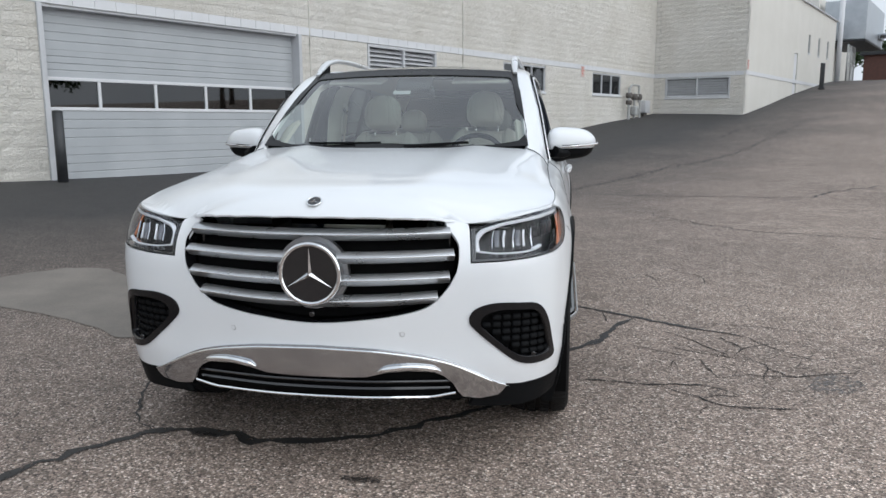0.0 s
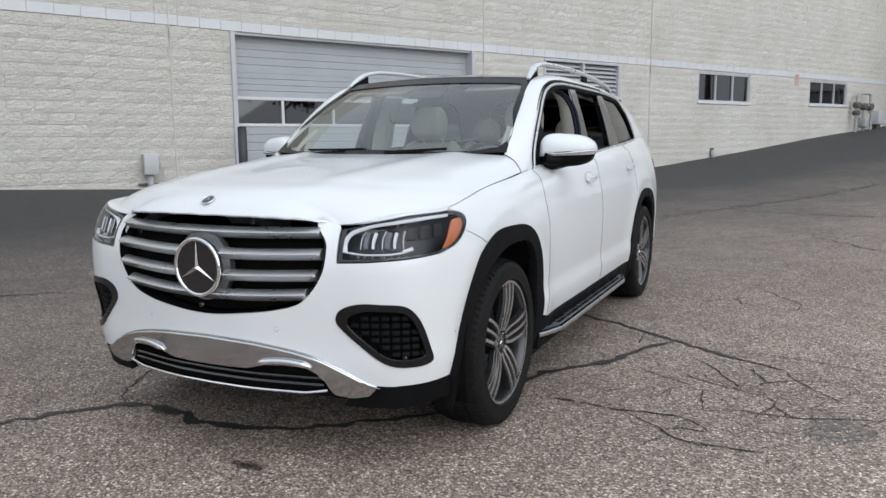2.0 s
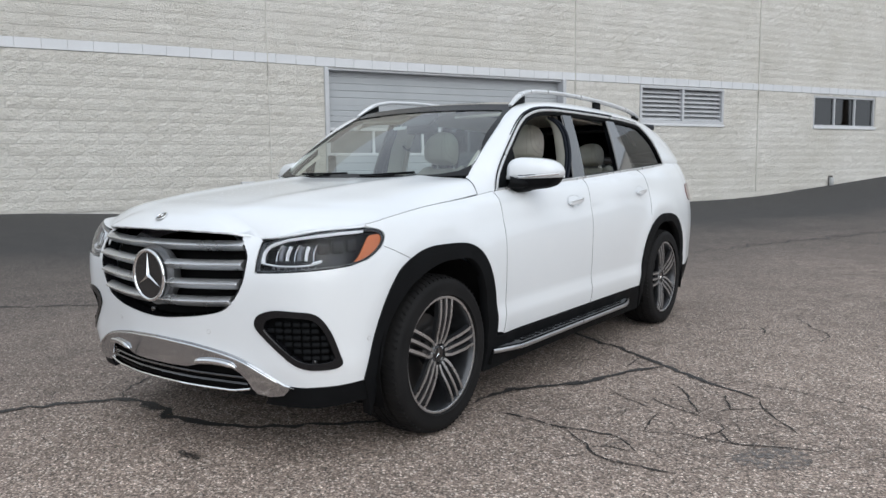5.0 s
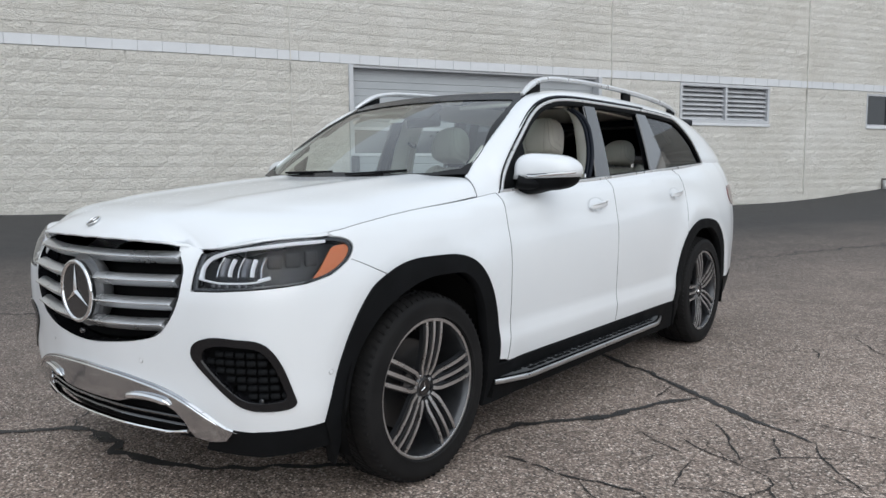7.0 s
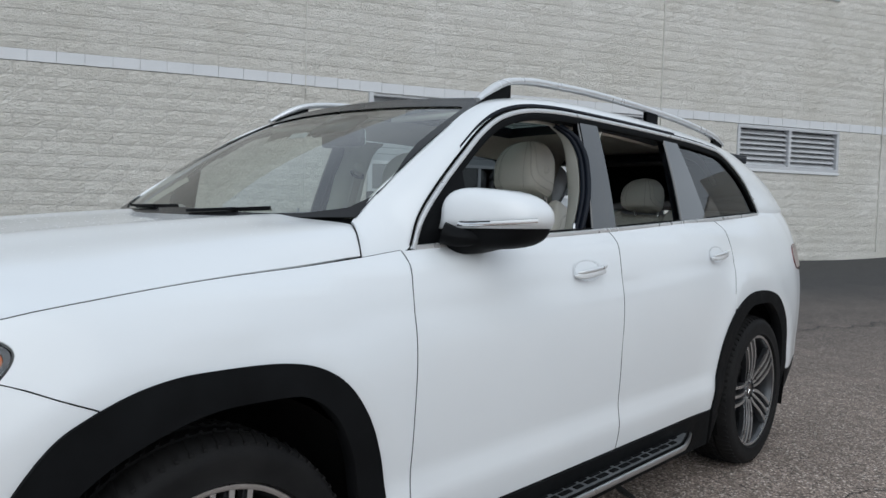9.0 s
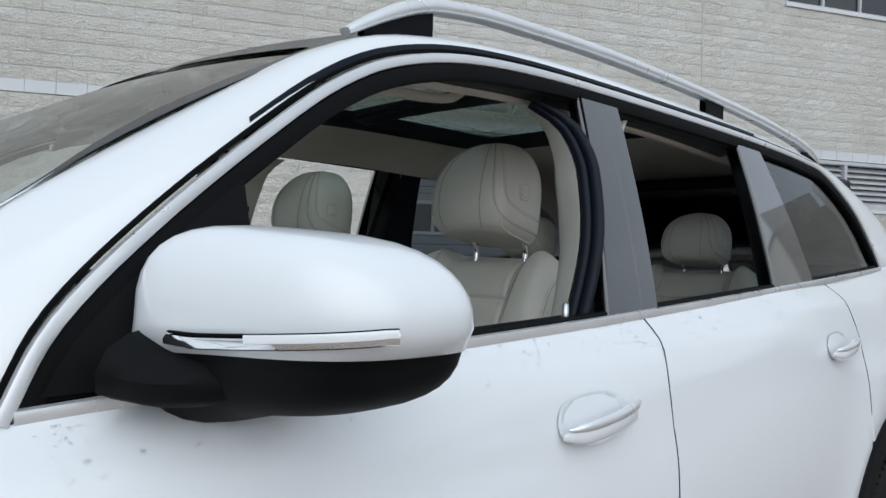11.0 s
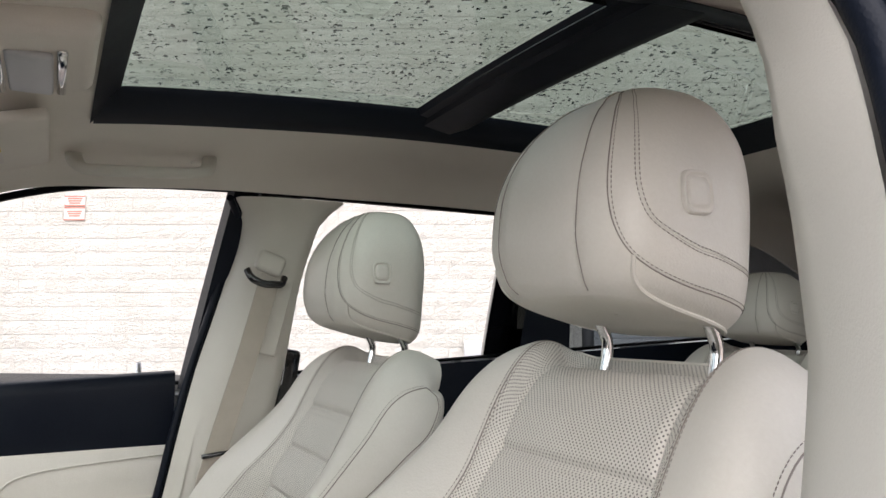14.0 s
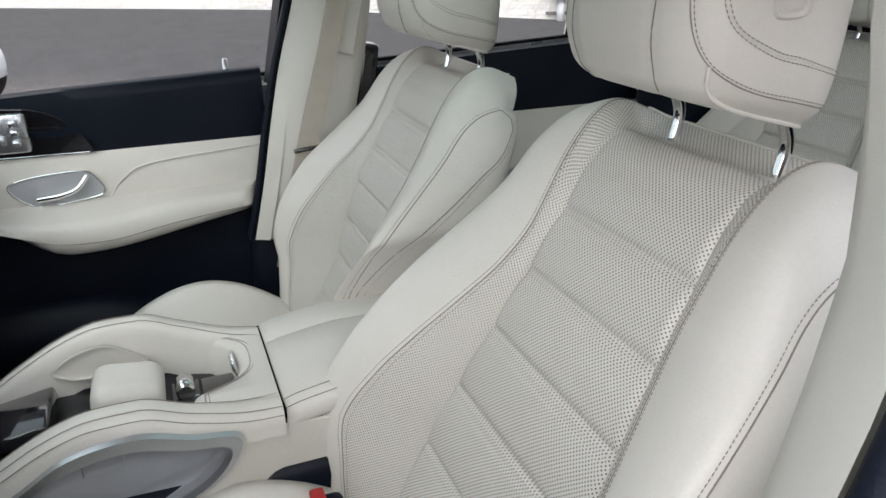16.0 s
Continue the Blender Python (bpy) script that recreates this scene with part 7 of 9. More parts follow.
def back_surf(k, v, side_sign=1, groove=True):
    """The backrest's skin: k runs from the middle of the front round the side to the back, v from 0 to 1 upwards."""
    k, v = np.broadcast_arrays(np.asarray(k, float), np.asarray(v, float))
    zero = np.zeros_like(v)
    xi = X_INS(v)
    st, cr, ou, si = S_STRIP(v), S_CREST(v), S_OUT(v), S_SIDE(v)
    keys = [(zero, zero), (xi * .55, zero), (xi, zero - .001), (st[..., 0], st[..., 1]), (cr[..., 0], cr[..., 1]), (ou[..., 0], ou[..., 1]), (si[..., 0], si[..., 1]),
            (si[..., 0] - .012, zero - .095), (si[..., 0] * .62, zero - .118), (zero, zero - .122)]
    X, D = np.stack([q[0] for q in keys]), np.stack([q[1] for q in keys])
    n = len(keys)
    i = np.clip(np.floor(k).astype(int), 0, n - 2)
    t = k - i
    take = lambda A, j: np.take_along_axis(A, np.clip(j, 0, n - 1)[None], 0)[0]
    out = []
    for A in (X, D):
        p0, p1, p2, p3 = take(A, i - 1), take(A, i), take(A, i + 1), take(A, i + 2)
        m1, m2 = (p2 - p0) / 2, (p3 - p1) / 2
        # the insert lies flat up to its edge
        m1 = np.where(i == 2, (p2 - p1) * .6, m1)
        m2 = np.where(i == 1, p2 - p1, m2)
        out.append((2*t**3 - 3*t**2 + 1)*p1 + (t**3 - 2*t**2 + t)*m1 + (3*t**2 - 2*t**3)*p2 + (t**3 - t**2)*m2)
    x, d = out
    if groove:
        insert = np.clip((2.03 - k) / .12, 0, 1)
        for g in GROOVES:
            d = d - .0085 * np.exp(-(abs(v - g) / .0066)**1.5) * insert - .0022 * np.exp(-(abs(v - g + .016) / .0040)**2) * insert
            d = d + .0035 * np.exp(-((v - g - .060) / .040)**2) * insert
        d = d - .0050 * np.exp(-(abs(k - 2.03) / .055)**1.6) * (v < .975)
        d = d + .0012 * np.exp(-((k - 1.80) / .16)**2) * np.clip((.95 - v) / .05, 0, 1)
    d = d + .006 * np.sin(np.pi * np.clip(v * 1.15, 0, 1))**2 * np.clip((3.5 - k) / 1.5, 0, 1)
    # the top: the insert rolls back into a hollow before the rim, the shoulders round over
    roll = TOP_ROLL(v)
    s = np.clip((k - 2.25) / .8, 0, 1)
    s = s * s * (3 - 2 * s)
    q = np.sqrt(np.maximum(1 - np.clip((v - .86) / .14, 0, 1)**2, 0))
    up_top = 1.038 - .075 * np.clip((k - 3.2) / 2.6, 0, 1)
    u_b = np.where(v > .86, .86 + (up_top - .86) * np.sin(np.clip((v - .86) / .14, 0, 1) * np.pi / 2), v)
    d_b = np.where(v > .86, -.084 + (d + .084) * q, d)
    u_a = np.where(v > .86, roll[..., 0], v)
    d_a = np.where(v > .86, d * np.clip((1 - v) / .10, 0, 1) + roll[..., 1], d)
    u, d = u_a + (u_b - u_a) * s, d_a + (d_b - d_a) * s
    x = x * (1 - .05 * (1 - q) * np.clip((k - 3) / 2, 0, 1))
    p = BACK0 + BUP * (BLEN * u)[..., None] + BNR * d[..., None]
    return p + np.stack([x * side_sign, 0 * x, 0 * x], -1)


def seat_skin(name, k0, k1, v0, v1, sgn, material, parent, nk=24, nv=90, label=""):
    K, Vv = np.meshgrid(np.linspace(k0, k1, nk), np.concatenate([np.linspace(v0, min(v1, .86), nv), np.linspace(.86, v1, 40)[1:]]) if v1 > .9 else np.linspace(v0, v1, nv), indexing="ij")
    P = back_surf(K, Vv, sgn)
    flatP = back_surf(K, Vv, sgn, False)
    across = np.concatenate((np.zeros((1, P.shape[1])), np.cumsum(np.linalg.norm(np.diff(P, axis=0), axis=2), axis=0)), 0)
    along = np.concatenate((np.zeros((P.shape[0], 1)), np.cumsum(np.linalg.norm(np.diff(flatP, axis=1), axis=2), axis=1)), 1)
    along = np.broadcast_to(along[:1], P.shape[:2])
    UV = np.stack([across * sgn + .132 * sgn * (k0 > 1.9), along + v0 * BLEN], -1) * (1.12 if k0 > 1.9 else 1)
    if sgn > 0:
        P, UV = P[:, ::-1], UV[:, ::-1]
    return shaped(name, uv_grid(name, P, UV), parent, label, material)


def stitch(name, pts, parent, r=.0006, material=None):
    return shaped(name, sweep(name, np.asarray(pts), ring2d(r, r, 6)), parent, "", material or M["thread"])


def stitches(name, pts, parent, r=.00055, length=.0034, gap=.0014, material=None):
    """A row of single stitches along a line, in one mesh."""
    pts = np.asarray(pts, float)
    s = np.concatenate(([0], np.cumsum(np.linalg.norm(np.diff(pts, axis=0), axis=1))))
    V, F = [], []
    a = 0.0
    while a + length < s[-1]:
        p, q = (np.array([np.interp(w, s, pts[:, c]) for c in range(3)]) for w in (a, a + length))
        t_ = (q - p) / max(np.linalg.norm(q - p), 1e-9)
        n1 = np.cross(t_, (.2, .5, .84))
        n1 /= np.linalg.norm(n1)
        n2 = np.cross(t_, n1)
        k = len(V)
        for c, rr in ((p, .5), ((p + q) / 2, 1.0), (q, .5)):
            V += [c + r * rr * (math.cos(w) * n1 + math.sin(w) * n2) for w in (0, math.pi / 2, math.pi, 3 * math.pi / 2)]
        for j in range(4):
            j2 = (j + 1) % 4
            F += [(k + j, k + j2, k + 4 + j2, k + 4 + j), (k + 4 + j, k + 4 + j2, k + 8 + j2, k + 8 + j)]
        a += length + gap
    return tagged(shaped(name, mesh_of(name, V, F), parent, "", material or M["thread"]), kind="stuff")


HRX = spl([(0, .102), (.04, .114), (.15, .127), (.35, .131), (.55, .128), (.70, .118), (.82, .100), (.91, .078), (.97, .048), (1, .010)])
HRY = spl([(0, .076), (.04, .086), (.15, .095), (.40, .099), (.60, .095), (.75, .084), (.86, .068), (.94, .048), (.98, .028), (1, .006)])
HRC = spl([(0, .010), (.3, 0), (.6, .003), (.85, .012), (1, .022)])
HR_Z0, HR_H, HR_Y = 1.366, .238, 1.868


def head_surf(a, w):
    """The headrest's skin: a is the angle round it (0 to the car's left, -90 to the front), w upwards."""
    a, w = np.broadcast_arrays(np.asarray(a, float), np.asarray(w, float))
    c, s = np.cos(a), np.sin(a)
    pw = lambda q: np.sign(q) * abs(q)**(2 / 3.1)
    y = HR_Y + HRC(w) + HRY(w) * pw(s) + .018 * (w - .5)
    return np.stack([HRX(w) * pw(c) - .006, y, HR_Z0 + HR_H * w - .020 * pw(s) * (1 - w)**2], -1)


def build_seat(name, at, label, group="seats", front=True):
    seat = thing(name, label, "car seat", group)
    back = new("backrest")
    back.parent = seat
    for sgn in (1, -1):
        seat_skin("insert", 0, 2.0, 0, 1.0, sgn, M["cream_perf"], back, 30, 190)
        seat_skin("side_strip", 2.0, 3.0, 0, 1.0, sgn, M["cream_perf"], back, 14, 90)
        seat_skin("bolster", 3.0, 5.0, 0, 1.0, sgn, M["cream"], back, 26, 90)
        seat_skin("side_panel", 5.0, 9.0, 0, 1.0, sgn, M["cream"], back, 34, 90)
        vv = np.concatenate([np.linspace(.02, .86, 110), np.linspace(.865, .99, 40)])
        nv_ = len(vv)
        lift = BNR * .0008
        stitch("seam", back_surf(np.full(nv_, 3.0), vv, sgn) + BNR * .0002, back, .0008)
        stitches("stitching", back_surf(np.full(nv_, 2.90), vv, sgn) + lift, back)
        stitches("stitching", back_surf(np.full(nv_, 3.08), vv, sgn) + lift, back)
        # a looped seam: down the outer edge of the bolster, and back along the side panel
        out_ = np.array([.0005 * sgn, 0, 0])
        kf = spl([(.05, 5.05), (.5, 5.05), (.8, 5.02), (.90, 5.15), (.945, 5.45)])
        vf = np.concatenate([np.linspace(.06, .90, 90), np.linspace(.905, .945, 14)])
        loop_f = back_surf(kf(vf), vf, sgn)
        kb = spl([(.30, 5.08), (.43, 5.18), (.56, 5.38), (.68, 5.65), (.785, 6.0), (.87, 6.45), (.915, 6.5), (.945, 6.25)])
        vb = np.linspace(.945, .30, 80)
        loop_b = back_surf(kb(vb), vb, sgn)
        join = back_surf(np.linspace(5.45, 6.25, 10)[1:-1], .945 + .008 * np.sin(np.linspace(0, np.pi, 10)[1:-1]), sgn)
        loop = np.concatenate([loop_f, join, loop_b])
        stitch("seam", loop + out_, back, .0008)
        stitches("stitching", back_surf(kf(vf) - .10, vf, sgn) + out_ * 1.5 + lift, back)
        stitches("stitching", back_surf(kb(vb) + .10, vb, sgn) + out_ * 1.5, back)
    # the stitched rim round the hollow behind the headrest's posts
    ks = np.concatenate([np.linspace(3.0, .05, 40), ])
    rim = np.concatenate([back_surf(ks, np.full(40, .999), -1), back_surf(ks[::-1], np.full(40, .999), 1)])
    stitch("rim_seam", rim + BUP * .001, back, .0016, M["cream"])
    stitch("rim_seam", rim + BUP * .0022 - BNR * .001, back, .0007)
    # headrest
    hr = new("headrest")
    hr.parent = seat
    W, Aa = np.meshgrid(np.concatenate([np.linspace(0, .1, 8), np.linspace(.13, .9, 26), np.linspace(.915, 1, 12)]), np.linspace(0, 2 * np.pi, 96, endpoint=False), indexing="ij")
    P = head_surf(Aa, W)
    # seams draw the leather in a little
    deg = (np.degrees(Aa) + 180) % 360 - 180
    for c0_ in (-110, -70):
        pinch = .0028 * np.exp(-((deg - c0_) / 2.2)**2) * np.clip((.97 - W) / .1, 0, 1)
        P[..., 1] += pinch
    cap = P[0] * .0 + P[0].mean(0)
    P = np.concatenate([(P[0] * .02 + cap * .98 + np.array([0, 0, .004]))[None], (P[0] * .6 + cap * .4 + np.array([0, 0, .002]))[None], P], 0)
    me = grid_mesh("cushion", P, close_v=True)
    me.flip_normals()
    shaped("cushion", me, hr, "", M["cream"])

    def on_head(keys, e=.0006, n=70):
        q_ = spl([(i_, a_, w_) for i_, (a_, w_) in enumerate(keys)])(np.linspace(0, len(keys) - 1, n))
        p = head_surf(np.radians(q_[:, 0]), q_[:, 1])
        o = (p - np.array([0, HR_Y, HR_Z0 + .5 * HR_H])) * (1, 1, .5)
        return p + o / np.linalg.norm(o, axis=1)[:, None] * e
    # the wrap-round flank: a seam at the front corner that turns back along the lower edge, on either side
    for sg in (1, -1):
        m_ = (lambda ks_: ks_) if sg > 0 else (lambda ks_: [(-180 - a_, w_) for a_, w_ in ks_])
        s1 = [(-66, .985), (-60, .90), (-56, .78), (-54, .60), (-52, .42), (-47, .29), (-38, .19), (-22, .125), (0, .09), (30, .075), (50, .07)]
        s2 = [(-54, .985), (-46, .90), (-41, .78), (-38, .60), (-35, .45), (-27, .335), (-10, .26), (6, .215), (32, .19), (50, .185)]
        s3 = [(a_ + 2.6, w_ + .014 * min(max((a_ + 40) / 30, 0), 1)) for a_, w_ in s2]
        stitch("seam", on_head(m_(s1), .0001), hr, .0007)
        stitches("stitching", on_head(m_([(a_ + 2.2, w_ + .012 * min(max((a_ + 45) / 30, 0), 1)) for a_, w_ in s1])), hr)
        for keys in (s2, s3):
            stitches("stitching", on_head(m_(keys)), hr)
        stitch("seam", on_head(m_([(a_ + 1.3, w_ + .007 * min(max((a_ + 40) / 30, 0), 1)) for a_, w_ in s2]), .0001), hr, .0005, M["cream"])
        stitch("seam", on_head(m_([(-75, .97), (-72, .85), (-70, .62), (-70, .30), (-69, .03)]), .0006), hr, .0006)
        # the flank's lower flap, folded under at the corner
        stitch("flap_edge", on_head(m_([(-37, .185), (-38, .12), (-33, .055), (-18, .02), (10, .006), (45, .004)]), .0008), hr, .0022, M["cream"])
    # release button on the flank
    c0 = head_surf(radians(-3), .455)
    ang_, prof_ = np.linspace(0, 2 * np.pi, 40, endpoint=False), ((1.10, -.003), (1.04, .0022), (.98, .0034), (.90, .0028), (.82, .0010), (.76, .0010), (.70, .0030), (.60, .0042), (.3, .0046), (.01, .0046))
    sq = lambda f: np.sign(f) * abs(f)**.5
    bp_ = np.array([[(h_, .0165 * f_ * float(sq(np.cos(t_))), .0190 * f_ * float(sq(np.sin(t_)))) for t_ in ang_] for f_, h_ in prof_])
    btn = shaped("release_button", grid_mesh("release_button", bp_, close_v=True), hr, "", M["cream"])
    btn.matrix_world = Matrix.Translation(tuple(c0)) @ Matrix.Rotation(radians(-3), 4, "Z") @ Matrix.Rotation(radians(-5), 4, "Y")
    for sx in (-.080, .080):
        pts = spl([(0, sx, 1.900, 1.262), (1, sx, 1.914, 1.312), (1.6, sx, 1.918, 1.336), (2, sx, 1.908, 1.362), (2.5, sx, 1.895, 1.385)])(np.linspace(0, 2.5, 20))
        shaped("post", sweep("post", pts, ring2d(.0068, .0068, 14), (1, 0, 0)), hr, "", CH)
        part("post_collar", rbox((.036, .026, .012), (sx, 1.896, 1.298), .005, 3), M["cream"], hr)
    # cushion
    cs = new("seat_cushion")
    cs.parent = seat
    uu, vv = np.meshgrid(np.linspace(-1, 1, 41), np.linspace(0, 1, 41), indexing="ij")
    edge = np.sqrt(np.maximum(1 - np.clip((abs(uu) - .86) / .14, 0, 1)**2, 0)) * np.sqrt(np.maximum(1 - np.clip((.10 - vv) / .10, 0, 1)**2, 0))
    bol = (.030 + .088 * np.sin(np.pi * np.clip((vv - .22) / .74, 0, 1))**.9) * np.clip((abs(uu) - .45) / .30, 0, 1) * np.clip((1 - abs(uu)) / .15, 0, 1)
    grv = sum(.006 * np.exp(-((vv - g) / .012)**2) for g in (.25, .42, .59, .76)) * (abs(uu) < .48)
    zt = .612 + (.150 + bol - grv - .03 * vv) * edge
    P = np.stack([uu * .275, 1.09 + vv * .51, zt], -1)
    shaped("pad", uv_grid("pad", P, np.stack([uu * .275, vv * .56], -1)), cs, "", M["cream"])
    part("base", rbox((.50, .54, .22), (0, 1.32, .60), .03), M["navy"], cs)
    seat.matrix_world = Matrix.Translation(at)
    return seat


driver = build_seat("driver_seat", (.370, 0, 0), "cream perforated leather front seat with headrest", "front seats")
passenger = copy_thing(driver, Matrix.Translation((-.368, .018, -.024)))
passenger.name = "passenger_seat"
for ch in passenger.children:
    if ch.name.startswith("headrest"):
        ch.location.x -= .018
for ob in passenger.children_recursive:
    if ob.type != "MESH" or not ob.parent.name.startswith("backrest"):
        continue
    me = ob.data = ob.data.copy()
    for v in me.vertices:
        x, y, z = v.co
        y += float(np.interp(z, [.78, .87, .94, 1.00, 1.10], [.035, .045, .040, .022, 0]))
        lim = float(np.interp(z, [.95, 1.01, 1.07, 1.15], [.232, .238, .262, .32]))
        x = lim + .15 * (x - lim) if x > lim else x
        v.co = (x, y, z)
tagged(passenger, "cream perforated leather passenger seat with headrest", "car seat", "front seats")
for x in (.37, -.37):
    rs = copy_thing(driver, Matrix.Translation((x, 1.10, -.030)))
    for ch in rs.children:
        if ch.name.startswith("headrest"):
            ch.scale = (.86, .86, .74)
            ch.location = (0, 1.88 * .14, 1.29 * .26)
    rs.name = "rear_seat"
    tagged(rs, "cream leather second-row seat with headrest", "car seat", "rear seats")

# ---- trim, doors and roof lining: parts of the car ----
cabin = new("cabin_lining")
cabin.parent = car
inn = pil.copy()
inn[..., 0] -= .045
inn[..., 2] -= .022
keep = slice(8, 19)
lin_me = crisp(grid_mesh("side_lining", inn[keep][:, ::-1]), 60)
both_sides("side_lining", lin_me, M["fabric"], cabin)
head_out = sym([(0, 1.255), (.30, 1.268), (.402, 1.285), (.402, 1.75), (.402, 2.15), (.402, 2.65), (.402, 3.1), (.40, 3.5), (0, 3.6)])
roof_in = lambda x, y: roof(x, y) - np.stack([0 * np.asarray(x, float), 0 * np.asarray(x, float), .034 - .016 * np.clip((abs(np.asarray(x, float)) - .46) / .12, 0, 1)], -1)
LIN_HOLE = [(-.362, 1.40), (.362, 1.40), (.355, 2.68), (-.355, 2.68)]
panel("headliner", head_out, roof_in, M["fabric"], cabin, both=False, step=.05, thick=0, flip=True, holes=[LIN_HOLE])
# the lining falls from the roof opening to a lip above the doors; a black door frame closes it to the glass
LIP_X = spl([(.95, .672), (1.185, .628), (1.29, .612), (1.5, .604), (1.7, .602), (2.1, .600), (2.6, .588), (3.45, .56)])
LIP_Z = spl([(.95, 1.44), (1.185, 1.578), (1.29, 1.612), (1.49, 1.630), (1.7, 1.638), (2.1, 1.638), (2.6, 1.622), (3.0, 1.60), (3.2, 1.58), (3.45, 1.47)])
cove, frame_top = [], []
for y in np.linspace(1.185, 3.45, 62):
    xe, ze = float(LIP_X(y)), float(LIP_Z(y))
    x0, z0 = .395, float(roof_in(.395, y)[2])
    cove.append([(x0 + (xe - x0) * a, y, z0 + (ze - z0) * b) for a, b in ((0, 0), (.22, .05), (.45, .16), (.65, .34), (.82, .60), (.93, .84), (.985, .97), (1, 1))] + [(xe + .012, y, ze + .006), (xe + .020, y, ze + .020)])
both_sides("roof_cove", grid_mesh("roof_cove", np.array(cove)), M["fabric"], cabin)
for y in np.linspace(.98, 2.62, 50):
    zA = float(np.interp(y, [p[0] for p in dlo_top], [p[1] for p in dlo_top])) - .012
    xo = float(side(y, zA)[0]) - .008
    xe, ze = float(LIP_X(y)) + .014, float(LIP_Z(y)) + .010
    frame_top.append([(xe, y, ze), (xe + .3 * (xo - xe), y, ze + .004), (xe + .5 * (xo - xe), y, ze - .004), (xe + .72 * (xo - xe), y, min(ze, zA) + .004), (xo - .006, y, zA - .016), (xo, y, zA), (xo - .01, y, zA + .03)])
frame_top = np.array(frame_top)
shaped("door_frame_top", crisp(grid_mesh("door_frame_top", frame_top), 60), cabin, "black door frame above the window", M["navy"])
shaped("door_frame_top", crisp(grid_mesh("door_frame_top", (frame_top[:, :4] + np.array([0, 0, .022])) * (-1, 1, 1)), 60), cabin, "black door frame above the window", M["navy"])
# dark reveal round the roof glass and the cross bar between the panes
for sgn in (1, -1):
    yy = np.linspace(1.40, 2.68, 20)
    a0 = roof(np.full(20, .282), yy) - (0, 0, .002)
    a = roof(np.full(20, .284), yy) - (0, 0, .014)
    b_ = roof_in(np.full(20, .352), yy) - (0, 0, .002)
    c_ = roof_in(np.full(20, .366), yy) - (0, 0, .005)
    shaped("roof_reveal", grid_mesh("roof_reveal", np.stack([a0, a, b_, c_], 1) * (sgn, 1, 1)), cabin, "", M["navy"])
bar = np.array([[roof(x, 1.950) - (0, 0, .003), roof(x, 1.957) - (0, 0, .014), roof(x, 1.975) - (0, 0, .016), roof(x, 1.980) - (0, 0, .024), roof(x, 2.045) - (0, 0, .030), roof(x, 2.075) - (0, 0, .022), roof(x, 2.092) - (0, 0, .003)] for x in np.linspace(-.362, .362, 19)])
shaped("roof_crossbar", crisp(grid_mesh("roof_crossbar", bar), 50), cabin, "", M["navy"])
for y0, y1 in ((1.395, 1.435), (2.60, 2.69)):
    fr = np.array([[roof(x, y1 if y0 < 2 else y0) - (0, 0, .004), roof_in(x, y0 if y0 < 2 else y1) - (0, 0, .006)] for x in np.linspace(-.362, .362, 17)])
    shaped("roof_reveal", grid_mesh("roof_reveal", fr), cabin, "", M["navy"])
